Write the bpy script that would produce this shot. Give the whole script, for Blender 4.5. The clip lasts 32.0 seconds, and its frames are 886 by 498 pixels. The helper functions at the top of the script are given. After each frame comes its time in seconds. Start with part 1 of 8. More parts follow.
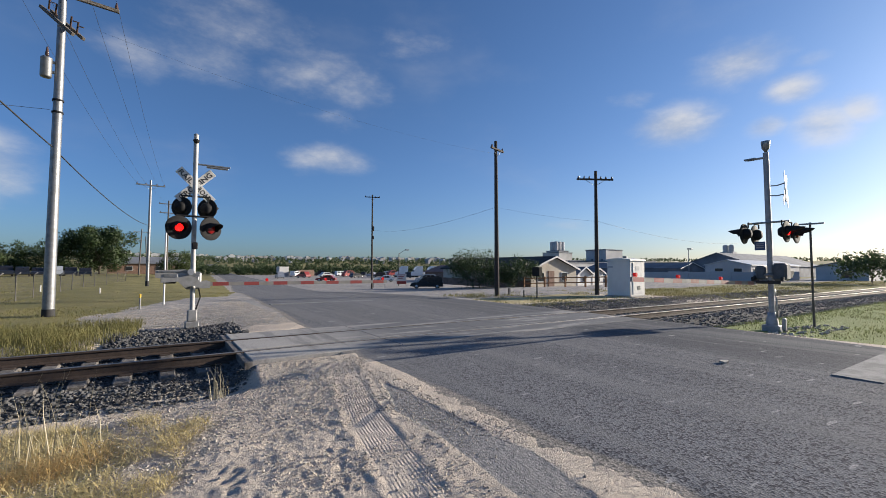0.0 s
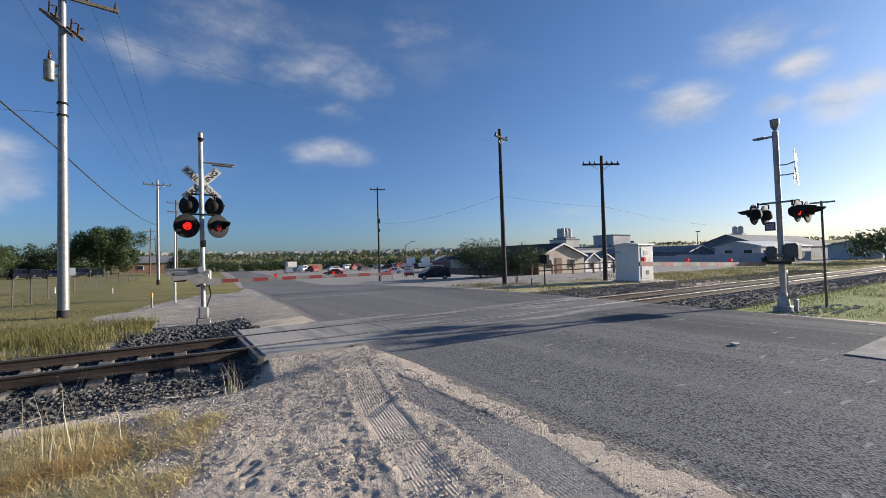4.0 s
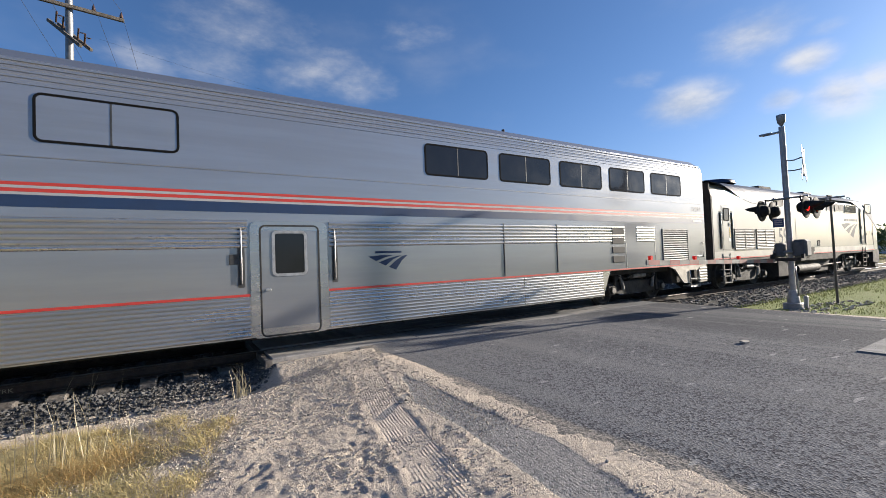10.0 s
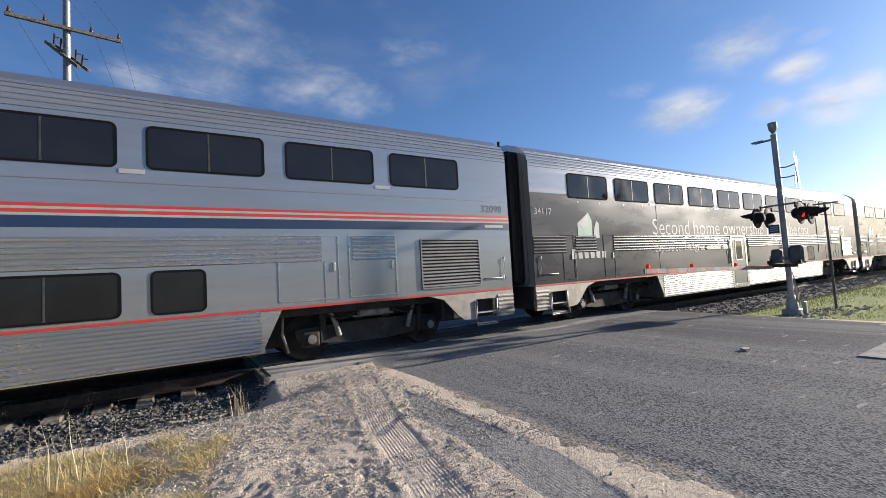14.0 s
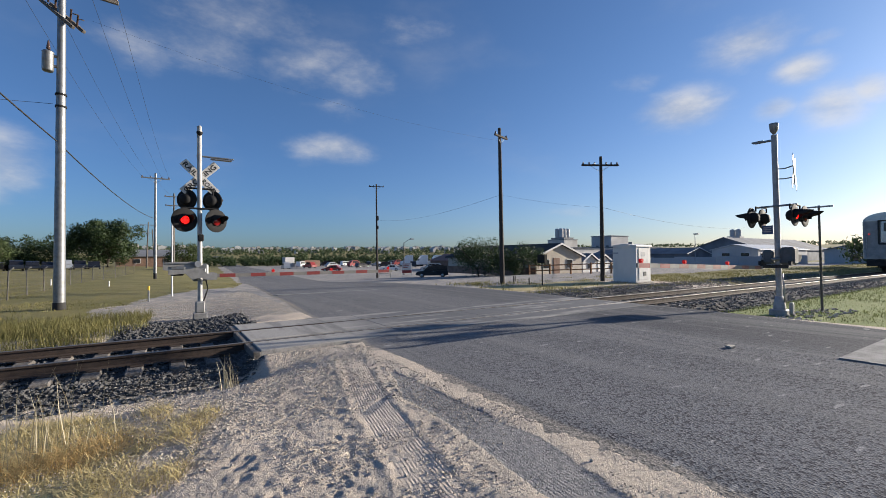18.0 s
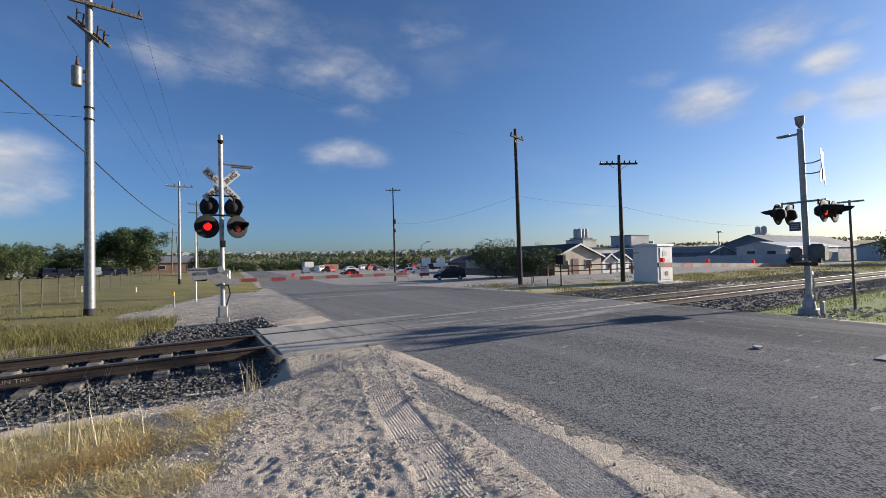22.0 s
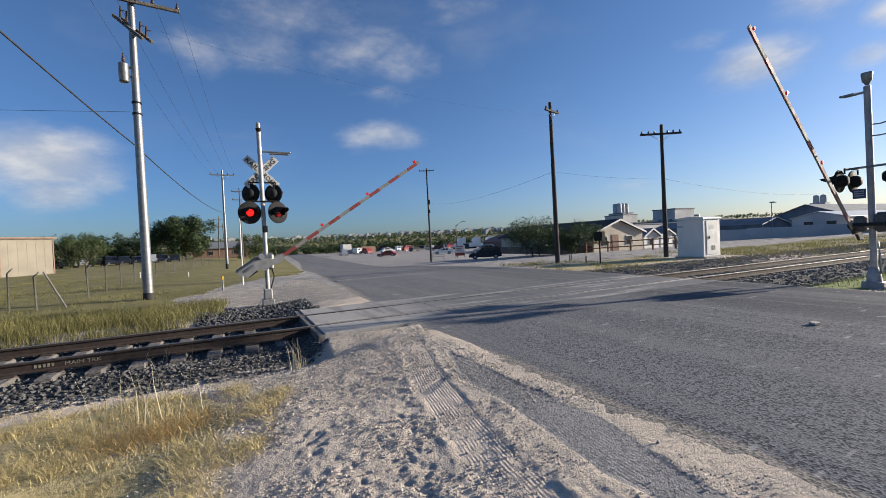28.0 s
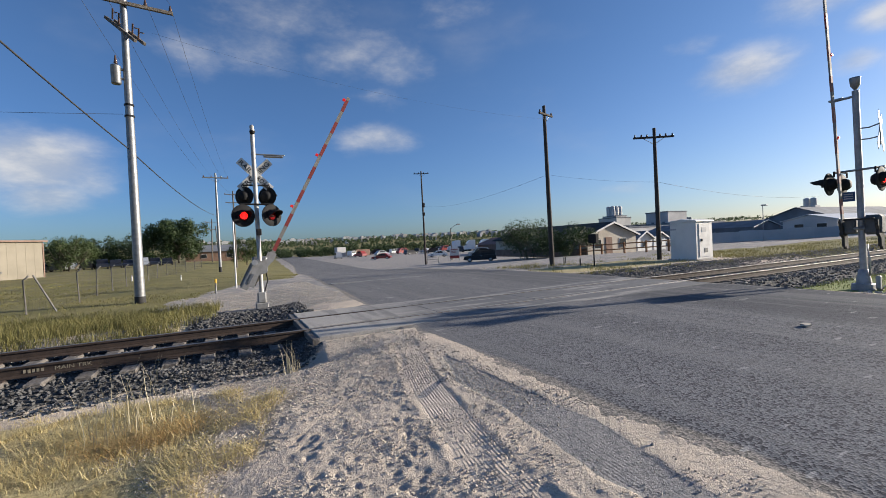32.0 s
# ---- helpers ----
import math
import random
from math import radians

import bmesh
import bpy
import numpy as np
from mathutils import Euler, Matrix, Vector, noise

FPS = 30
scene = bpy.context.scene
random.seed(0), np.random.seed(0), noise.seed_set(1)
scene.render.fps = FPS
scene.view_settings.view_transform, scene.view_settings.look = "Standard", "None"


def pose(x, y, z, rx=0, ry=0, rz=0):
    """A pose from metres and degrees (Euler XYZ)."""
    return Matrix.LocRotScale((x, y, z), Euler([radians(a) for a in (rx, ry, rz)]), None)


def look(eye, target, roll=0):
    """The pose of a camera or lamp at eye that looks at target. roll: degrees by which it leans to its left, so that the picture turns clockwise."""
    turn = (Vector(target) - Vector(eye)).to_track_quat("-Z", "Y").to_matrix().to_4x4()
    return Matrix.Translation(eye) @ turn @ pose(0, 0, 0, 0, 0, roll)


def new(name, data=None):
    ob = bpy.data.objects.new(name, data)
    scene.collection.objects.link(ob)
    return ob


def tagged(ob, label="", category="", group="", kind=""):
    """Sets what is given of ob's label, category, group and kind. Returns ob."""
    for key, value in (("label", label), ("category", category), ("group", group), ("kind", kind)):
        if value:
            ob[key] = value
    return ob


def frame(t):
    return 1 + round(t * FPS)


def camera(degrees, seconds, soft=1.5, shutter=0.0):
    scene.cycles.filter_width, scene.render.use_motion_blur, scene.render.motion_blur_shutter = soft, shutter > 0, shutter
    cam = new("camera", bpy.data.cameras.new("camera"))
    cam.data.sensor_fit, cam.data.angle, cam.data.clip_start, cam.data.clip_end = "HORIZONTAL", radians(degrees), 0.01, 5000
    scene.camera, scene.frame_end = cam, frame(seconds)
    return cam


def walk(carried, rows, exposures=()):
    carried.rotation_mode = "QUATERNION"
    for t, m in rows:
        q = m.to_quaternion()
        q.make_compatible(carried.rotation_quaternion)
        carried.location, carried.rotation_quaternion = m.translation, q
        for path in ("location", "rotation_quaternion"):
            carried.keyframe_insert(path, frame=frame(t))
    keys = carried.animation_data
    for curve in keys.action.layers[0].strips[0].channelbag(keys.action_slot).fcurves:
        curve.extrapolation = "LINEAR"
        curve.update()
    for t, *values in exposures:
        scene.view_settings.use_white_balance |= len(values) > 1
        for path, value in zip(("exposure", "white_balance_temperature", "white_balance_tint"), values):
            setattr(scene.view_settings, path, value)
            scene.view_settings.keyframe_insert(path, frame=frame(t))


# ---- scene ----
EYE = 1.58
cam = camera(92.0, 32.0, soft=0.75)
# seconds, then the way that the camera looks (10 m ahead), and its roll
PATH = [
    (0, 5.5626, 8.2986, 0.4381, 0.38),
    (0.5, 5.6075, 8.2698, 0.408, 0.56),
    (1, 5.6227, 8.2602, 0.3931, 0.66),
    (1.5, 5.6003, 8.2769, 0.3602, 0.72),
    (2, 5.5376, 8.3223, 0.2721, 0.76),
    (2.5, 5.4684, 8.3694, 0.2222, 0.52),
    (3, 5.4152, 8.404, 0.2193, -0.03),
    (3.5, 5.397, 8.4157, 0.2202, -0.78),
    (5.5, 5.528, 8.3307, 0.2031, -2.34),
    (6, 5.4499, 8.3824, 0.1836, -2.67),
    (6.5, 5.3909, 8.4211, 0.1494, -2.96),
    (7, 5.3463, 8.4494, 0.156, -3.83),
    (7.5, 5.3301, 8.4593, 0.1773, -3.29),
    (8, 5.3125, 8.4702, 0.184, -2.80),
    (8.5, 5.3223, 8.4623, 0.2493, -2.56),
    (9, 5.3243, 8.4609, 0.2554, -2.21),
    (9.5, 5.334, 8.4558, 0.2198, -2.22),
    (10, 5.3298, 8.4575, 0.2541, -2.16),
    (10.5, 5.3539, 8.4418, 0.2699, -2.24),
    (11, 5.3871, 8.4195, 0.3026, -2.46),
    (11.5, 5.4012, 8.4083, 0.3577, -2.74),
    (12, 5.418, 8.396, 0.3903, -2.93),
    (12.5, 5.4275, 8.3881, 0.4263, -3.07),
    (13, 5.4029, 8.3993, 0.5105, -3.15),
    (13.5, 5.3605, 8.4253, 0.5289, -3.27),
    (14, 5.3767, 8.4141, 0.542, -3.24),
    (14.5, 5.5042, 8.3314, 0.5408, -3.39),
    (16.5, 5.6359, 8.2542, 0.3248, -0.69),
    (17, 5.6617, 8.2395, 0.2359, -0.55),
    (17.5, 5.5828, 8.2942, 0.1975, -0.37),
    (18, 5.4734, 8.3674, 0.1724, -0.41),
    (18.5, 5.3896, 8.4221, 0.143, -0.43),
    (19, 5.3698, 8.4348, 0.1418, -0.49),
    (19.5, 5.3472, 8.4488, 0.1605, -0.27),
    (20, 5.3634, 8.4381, 0.1816, -0.01),
    (20.5, 5.3804, 8.4267, 0.2019, 0.20),
    (21, 5.3464, 8.4479, 0.2232, -0.01),
    (21.5, 5.1823, 8.5496, 0.2199, -0.79),
    (22, 5.1335, 8.5787, 0.2328, -1.23),
    (22.5, 5.0986, 8.5996, 0.2271, -1.40),
    (23, 5.0508, 8.6285, 0.1962, -1.82),
    (23.5, 4.9802, 8.6699, 0.1736, -1.92),
    (24, 4.8785, 8.7282, 0.1358, -1.89),
    (24.5, 4.8051, 8.7693, 0.102, -2.01),
    (25, 4.7213, 8.8149, 0.0829, -1.99),
    (25.5, 4.6272, 8.865, 0.0023, -2.08),
    (27.5, 4.3857, 8.9852, -0.178, -2.46),
    (28, 4.3967, 8.9791, -0.2106, -2.65),
    (28.5, 4.3773, 8.9881, -0.2312, -2.87),
    (29, 4.3707, 8.9905, -0.2603, -2.70),
    (29.5, 4.4123, 8.9702, -0.2578, -2.39),
    (30, 4.43, 8.9625, -0.2209, -2.37),
    (30.5, 4.4274, 8.9646, -0.1818, -2.57),
    (31, 4.4465, 8.9554, -0.1721, -2.64),
    (31.5, 4.4779, 8.9397, -0.1757, -2.76),
    (32, 4.5121, 8.9229, -0.1505, -2.71),
]
# the phone opens up a little while the dark train fills the view
EXPOSURE = [(0.0, 0.92), (8.2, 0.92), (8.8, 1.08), (10.0, 1.12), (14.5, 1.12), (16.5, 0.95), (18.0, 0.92), (32.0, 0.94)]
walk(cam, [(t, look((0, 0, EYE), (x, y, EYE + z), roll)) for t, x, y, z, roll in PATH], EXPOSURE)

# ---- world, sun, exposure ----
SUN_ELEV, SUN_AZ = radians(14.1), radians(-12.4)      # azimuth from +x towards +y
world = bpy.data.worlds.new("sky")
scene.world = world
world.use_nodes = True


class Nodes:
    """Short hand for node trees."""

    def __init__(self, tree):
        self.t = tree
        tree.nodes.clear()

    def n(self, kind, **inputs):
        nd = self.t.nodes.new("ShaderNode" + kind)
        for k, v in inputs.items():
            self.put(nd, k, v)
        return nd

    def put(self, nd, key, v):
        sock = nd.inputs[int(key[1:])] if key[0] == "i" and key[1:].isdigit() else nd.inputs[key.replace("_", " ")]
        if isinstance(v, bpy.types.NodeSocket):
            self.t.links.new(v, sock)
        else:
            sock.default_value = v

    def m(self, op, a, b=0.0, c=0.0, clamp=False):
        nd = self.n("Math", i0=a, i1=b, i2=c)
        nd.operation, nd.use_clamp = op, clamp
        return nd.outputs[0]

    def mix(self, f, a, b, blend="MIX"):
        nd = self.n("Mix")
        nd.data_type, nd.blend_type = "RGBA", blend
        for i, v in ((0, f), (6, a), (7, b)):
            self.put(nd, f"i{i}", v if isinstance(v, (bpy.types.NodeSocket, float, int)) else (*v[:3], 1.0))
        return nd.outputs[2]

    def noise(self, vec, scale, detail=4.0, rough=0.55):
        return self.n("TexNoise", Vector=vec, Scale=scale, Detail=detail, Roughness=rough).outputs["Fac"]

    def ramp(self, f, lo, hi):
        nd = self.n("MapRange", i0=f, i1=lo, i2=hi)
        nd.interpolation_type = "SMOOTHSTEP"
        return nd.outputs[0]


def build_sky():
    k = Nodes(world.node_tree)
    sky = k.n("TexSky")
    sky.sky_type, sky.sun_disc = "NISHITA", False
    sky.sun_elevation, sky.sun_rotation = SUN_ELEV, radians(90) - SUN_AZ
    sky.air_density, sky.dust_density, sky.ozone_density, sky.altitude = 1.0, 0.9, 2.8, 300
    d = k.n("TexCoord").outputs["Generated"]
    xyz = k.n("SeparateXYZ", Vector=d).outputs
    az = k.m("MULTIPLY", k.m("ARCTAN2", xyz[1], xyz[0]), 57.2958)
    el = k.m("MULTIPLY", k.m("ARCSINE", xyz[2]), 57.2958)
    # cumulus banks: azimuth, elevation, half width, half height, density
    banks = [(80.0, 27.6, 7.5, 3.1, .62), (73.9, 24.0, 5.6, 2.7, .68), (68.2, 22.2, 4.4, 2.4, .72), (85.0, 23.3, 5.0, 2.2, .55),
             (71.1, 13.6, 4.2, 1.4, .8), (70.2, 19.1, 2.8, 1.2, .6), (102.8, 8.4, 2.2, 2.2, .8), (27.1, 16.7, 3.5, 1.7, 1.1),
             (21.4, 21.8, 3.2, 1.8, .9), (16.8, 18.4, 1.8, 1.1, 1.0), (14.1, 14.1, 2.2, 1.7, 1.0), (18.8, 15.2, 1.5, 1.0, .9),
             (11.6, 15.2, 1.4, 1.2, .9), (32.1, 20.0, 2.9, 1.0, .6), (15.0, 20.7, 1.4, .6, .6), (38.8, 5.5, 4.2, .7, .55),
             (16.2, 1.5, 7.0, 1.0, .6), (60.6, 27.5, 5.3, 1.8, .5), (92.7, 22.0, 3.4, 1.8, .5), (106.5, 9.6, 4.0, 2.6, 1.25), (105.7, 6.5, 2.8, 1.5, 1.0)]
    total = None
    for a, e, wa, we, s in banks:
        u = k.m("DIVIDE", k.m("SUBTRACT", az, a), wa * 1.45)
        v = k.m("DIVIDE", k.m("SUBTRACT", el, e), we * 1.45)
        g = k.m("MULTIPLY", k.m("EXPONENT", k.m("MULTIPLY", k.m("ADD", k.m("MULTIPLY", u, u), k.m("MULTIPLY", v, v)), -0.8)), s)
        total = g if total is None else k.m("MAXIMUM", total, g)
    stretch = k.n("Mapping", Vector=d)
    stretch.inputs["Scale"].default_value = (1, 1, 2.2)
    puff = k.noise(stretch.outputs[0], 9.0, 7.0, 0.6)
    fine = k.noise(stretch.outputs[0], 3.0, 5.0, 0.55)
    lump = k.noise(stretch.outputs[0], 5.0, 6.0, 0.55)
    dens = k.ramp(k.m("ADD", k.m("MULTIPLY", total, 0.8), k.m("ADD", k.m("MULTIPLY", k.m("SUBTRACT", puff, 0.5), 0.55), k.m("MULTIPLY", k.m("SUBTRACT", lump, 0.5), 0.55))), 0.22, 1.0)
    veil = k.m("MULTIPLY", k.ramp(fine, 0.5, 0.85), 0.14)
    fac = k.m("MAXIMUM", k.m("MULTIPLY", dens, 0.8), k.m("MULTIPLY", veil, k.ramp(el, 0.0, 12.0)))
    toward = k.n("VectorMath", i0=d, i1=(math.cos(SUN_AZ), math.sin(SUN_AZ), 0.25))
    toward.operation = "DOT_PRODUCT"
    low = k.mix(k.ramp(toward.outputs["Value"], -0.1, 0.85), (0.60, 0.83, 1.26), (0.84, 0.935, 1.22))
    clear = k.mix(k.ramp(el, 2.0, 26.0), low, (0.755, 0.95, 1.24))
    deep = k.mix(1.0, sky.outputs[0], clear, "MULTIPLY")
    bg = k.n("Background", Color=deep, Strength=SKY)
    tone = k.mix(k.ramp(puff, 0.35, 0.7), (0.62, 0.66, 0.74), (1.0, 0.97, 0.93))
    cl = k.n("Background", Color=tone, Strength=CLOUD)
    out = k.n("MixShader", i0=fac, i1=bg.outputs[0], i2=cl.outputs[0])
    k.n("OutputWorld", Surface=out.outputs[0])


SKY, CLOUD = 0.060, 0.42
build_sky()
sun = new("sun", bpy.data.lights.new("sun", "SUN"))
sun.data.energy, sun.data.angle, sun.data.color = 5.0, radians(0.8), (1.0, 0.90, 0.77)
SUN_WAY = Vector((math.cos(SUN_AZ) * math.cos(SUN_ELEV), math.sin(SUN_AZ) * math.cos(SUN_ELEV), math.sin(SUN_ELEV)))
sun.matrix_world = look(SUN_WAY * 100, (0, 0, 0))


# ---- materials ----
def material(name, base, second=None, scale=8.0, rough=0.6, metal=0.0, bump=0.0, bump_scale=60.0, spec=0.5, fine=None,
             rand=0.0, rough2=None, glow=None, coat=0.0, stretch=None, dirt=None):
    """A two-scale surface: base and second colour in patches, fine grain, relief, and dirt with its own shape."""
    mt = bpy.data.materials.new(name)
    mt.use_nodes = True
    k = Nodes(mt.node_tree)
    vec = k.n("TexCoord").outputs["Object"]
    if stretch:
        mp = k.n("Mapping", Vector=vec)
        mp.inputs["Scale"].default_value = stretch
        vec = mp.outputs[0]
    second = second or tuple(c * 0.8 for c in base)
    big = k.noise(vec, scale, 5.0, 0.6)
    col = k.mix(k.ramp(big, 0.35, 0.68), base, second)
    if fine:
        grain = k.noise(vec, scale * 14, 3.0, 0.6)
        col = k.mix(k.ramp(grain, 0.45, 0.75), col, fine)
    if dirt:
        col = k.mix(k.m("MULTIPLY", k.ramp(k.noise(vec, scale * 0.35, 6.0, 0.7), 0.5, 0.8), 0.6), col, dirt)
    if rand:
        r = k.n("ObjectInfo").outputs["Random"]
        val = k.m("ADD", k.m("MULTIPLY", r, 2 * rand), 1 - rand)
        hsv = k.n("HueSaturation", Color=col, Value=val)
        col = hsv.outputs[0]
    ro = k.ramp(big, 0.3, 0.7)
    ro = k.m("ADD", k.m("MULTIPLY", ro, (rough2 if rough2 is not None else rough + 0.12) - rough), rough, clamp=True)
    b = k.n("BsdfPrincipled", Base_Color=col, Roughness=ro, Metallic=metal, Specular_IOR_Level=spec, Coat_Weight=coat)
    if glow:
        b.inputs["Emission Color"].default_value = (*glow[:3], 1)
        b.inputs["Emission Strength"].default_value = glow[3]
    if bump:
        bp = k.n("Bump", Height=k.noise(vec, bump_scale, 4.0, 0.65), Strength=bump, Distance=0.02)
        k.put(b, "Normal", bp.outputs[0])
    k.n("OutputMaterial", Surface=b.outputs[0])
    return mt


M_STEEL = material("galvanised steel", (0.245, 0.25, 0.255), (0.18, 0.185, 0.19), 6, 0.45, 0.75, 0.05, 90, dirt=(0.25, 0.23, 0.2))
M_ALU = material("aluminium mast", (0.44, 0.43, 0.42), (0.33, 0.325, 0.315), 5, 0.55, 0.25, 0.06, 80, dirt=(0.22, 0.21, 0.2))
M_BLACK = material("black paint", (0.012, 0.012, 0.013), (0.022, 0.022, 0.022), 7, 0.72, 0.0, 0.03, 60, spec=0.2)
M_RUBBER = material("black rubber", (0.016, 0.016, 0.017), (0.03, 0.028, 0.026), 5, 0.75, 0.0, 0.2, 50)
M_RUST = material("rusty rail steel", (0.052, 0.036, 0.029), (0.030, 0.022, 0.019), 9, 0.75, 0.2, 0.2, 60, fine=(0.085, 0.055, 0.038))
M_SHINE = material("polished rail head", (0.30, 0.285, 0.27), (0.21, 0.195, 0.18), 3, 0.50, 1.0, stretch=(0.3, 6, 6))
# weathered wood, lowered to paint in the shadow on sleepers and end board
M_TIE = material("weathered sleeper darkened for shade", (0.155, 0.141, 0.127), (0.09, 0.079, 0.07), 5, 0.9, 0, 0.5, 40, rand=0.25, stretch=(3, 0.6, 3))
M_CONC = bpy.data.materials.new("crossing concrete")
M_FOOT = material("concrete footing", (0.42, 0.40, 0.37), (0.30, 0.28, 0.26), 4, 0.9, 0, 0.3, 50)
M_WOOD = material("creosoted pole wood", (0.055, 0.043, 0.036), (0.030, 0.025, 0.022), 3, 0.85, 0, 0.4, 60, stretch=(6, 6, 0.4))
M_WOODGREY = material("grey pole wood", (0.13, 0.115, 0.10), (0.075, 0.065, 0.055), 3, 0.85, 0, 0.4, 60, stretch=(6, 6, 0.4))
M_WIRE = material("cable", (0.02, 0.02, 0.022), (0.03, 0.03, 0.03), 3, 0.6)
M_PORC = material("porcelain insulator", (0.10, 0.06, 0.045), (0.05, 0.03, 0.025), 9, 0.2)
M_WHITE = material("white paint", (0.60, 0.59, 0.57), (0.50, 0.49, 0.47), 2, 0.5, 0, 0.05, 60, dirt=(0.45, 0.42, 0.38))
# red kept dark to hold the shade on the gate arms
M_RED = material("red sheeting", (0.25, 0.035, 0.03), (0.19, 0.03, 0.028), 5, 0.6)
M_FADED = material("faded red sheeting", (0.27, 0.135, 0.11), (0.23, 0.115, 0.095), 5, 0.7)
M_LETTER = material("black sign letters", (0.015, 0.015, 0.015), (0.02, 0.02, 0.02), 4, 0.5)
M_LENS_ON = material("lit red lens", (0.6, 0.01, 0.01), (0.5, 0.01, 0.01), 20, 0.15, glow=(1.0, 0.012, 0.01, 2.2))
M_LENS_OFF = material("red lens", (0.22, 0.006, 0.006), (0.14, 0.004, 0.004), 20, 0.12)
M_LAMP_ON = material("lit gate lamp", (0.6, 0.02, 0.015), (0.5, 0.01, 0.01), 20, 0.2, glow=(1.0, 0.02, 0.012, 0.12))
M_GLASS = material("tinted train glass", (0.014, 0.015, 0.018), (0.018, 0.019, 0.022), 1.2, 0.05, 0, spec=0.45)
M_GASKET = material("black window rubber", (0.007, 0.007, 0.008), (0.010, 0.010, 0.010), 5, 0.9, spec=0.1)
# train skins
M_SILVER = material("brushed stainless skin", (0.375, 0.385, 0.405), (0.335, 0.343, 0.36), 1.4, 0.19, 0.6, 0.02, 20, stretch=(0.25, 1, 3), dirt=(0.31, 0.31, 0.315), rough2=0.25)
M_FLUTE = material("fluted stainless skin", (0.60, 0.585, 0.56), (0.51, 0.495, 0.47), 1.2, 0.24, 0.9, 0.02, 20, stretch=(0.25, 1, 2), dirt=(0.42, 0.40, 0.36), rough2=0.33)
M_ROOF = material("weathered roof steel", (0.34, 0.36, 0.40), (0.25, 0.26, 0.29), 1.0, 0.38, 0.8, stretch=(0.3, 1, 1), dirt=(0.2, 0.2, 0.2))
M_WRAP = material("charcoal vinyl wrap", (0.037, 0.036, 0.043), (0.031, 0.030, 0.037), 1.0, 0.25, 0.0, spec=0.45, dirt=(0.034, 0.032, 0.037), stretch=(0.3, 1, 1))
M_LOCO = material("silver locomotive paint", (0.42, 0.415, 0.405), (0.38, 0.375, 0.365), 1.0, 0.20, 0.4, 0.02, 20, stretch=(0.3, 1, 0.6), dirt=(0.38, 0.372, 0.356), rough2=0.27)
M_LOCODIRT = material("dusty lower locomotive paint", (0.34, 0.32, 0.285), (0.28, 0.26, 0.23), 1.5, 0.55, 0.1, dirt=(0.26, 0.24, 0.2))
M_NAVY = material("dark blue livery paint", (0.010, 0.030, 0.080), (0.008, 0.024, 0.066), 1.5, 0.5, 0.0, spec=0.25)
M_NUMBER = material("dark slate number film", (0.010, 0.016, 0.030), (0.012, 0.018, 0.032), 2, 0.6, spec=0.2)
M_BLUE = material("blue livery stripe", (0.018, 0.040, 0.10), (0.015, 0.034, 0.085), 2, 0.38)
M_STRIPERED = material("red livery stripe", (0.52, 0.045, 0.035), (0.44, 0.04, 0.03), 2, 0.4)
M_UNDER = material("grimy underframe", (0.026, 0.023, 0.021), (0.014, 0.013, 0.012), 3, 0.8, 0, 0.3, 30, fine=(0.05, 0.043, 0.037))
M_TRUCK = material("oily truck casting", (0.032, 0.029, 0.026), (0.018, 0.016, 0.015), 4, 0.7, 0.2, 0.3, 30, dirt=(0.09, 0.08, 0.065))
M_DUSTY = material("dusty grey steel fittings", (0.26, 0.245, 0.22), (0.15, 0.14, 0.125), 6, 0.65, 0.3, 0.1, 40)
M_APRON = material("grimy stainless apron", (0.36, 0.335, 0.30), (0.25, 0.23, 0.205), 3, 0.5, 0.5, dirt=(0.14, 0.125, 0.11))
M_MECH = material("dull dark gate mechanism paint", (0.095, 0.10, 0.105), (0.065, 0.068, 0.072), 4, 0.65, 0.1, 0.1, 40, dirt=(0.13, 0.125, 0.12))
M_CAST = material("weathered grey casting", (0.30, 0.295, 0.285), (0.22, 0.215, 0.205), 4, 0.6, 0.3, 0.15, 40, dirt=(0.15, 0.14, 0.13))
# grey raised to put sunward haze into the mast's colour
M_MAST = material("weathered mast lightened for haze", (0.33, 0.33, 0.335), (0.25, 0.25, 0.255), 5, 0.5, 0.3, dirt=(0.1, 0.1, 0.1))
# aged white, greyed further to carry the arms' shaded faces
M_ARMWHITE = material("aged white sheeting darkened for shade", (0.235, 0.22, 0.20), (0.18, 0.172, 0.158), 3, 0.7, dirt=(0.19, 0.18, 0.165))
# rear-face shade is put into this grey, along with its dirt
M_TAILSHADE = material("grey end sheet darkened for shade and dirt", (0.30, 0.30, 0.305), (0.23, 0.23, 0.235), 2, 0.55, 0.3, dirt=(0.16, 0.155, 0.15))
M_FENCEPOST = material("weathered fence post", (0.17, 0.16, 0.15), (0.11, 0.105, 0.10), 5, 0.7, 0.2)
M_GRILLE = material("dark grille", (0.010, 0.010, 0.010), (0.02, 0.02, 0.02), 5, 0.7)
M_SLAT = material("grille slats", (0.075, 0.075, 0.075), (0.04, 0.04, 0.04), 5, 0.5, 0.3)
M_LOUVRE = material("grey louvre steel", (0.20, 0.20, 0.20), (0.15, 0.15, 0.148), 3, 0.55, 0.3)
# scuffed steel whose base colour includes the shade low on the nose
M_PILOT = material("scuffed pilot steel darkened for shade", (0.062, 0.057, 0.051), (0.036, 0.033, 0.030), 3, 0.8, 0.1, 0.2, 30, dirt=(0.15, 0.125, 0.095))
M_NOSETAN = material("tan nose paint", (0.42, 0.32, 0.25), (0.36, 0.27, 0.20), 3, 0.5, 0.05, dirt=(0.40, 0.32, 0.25))
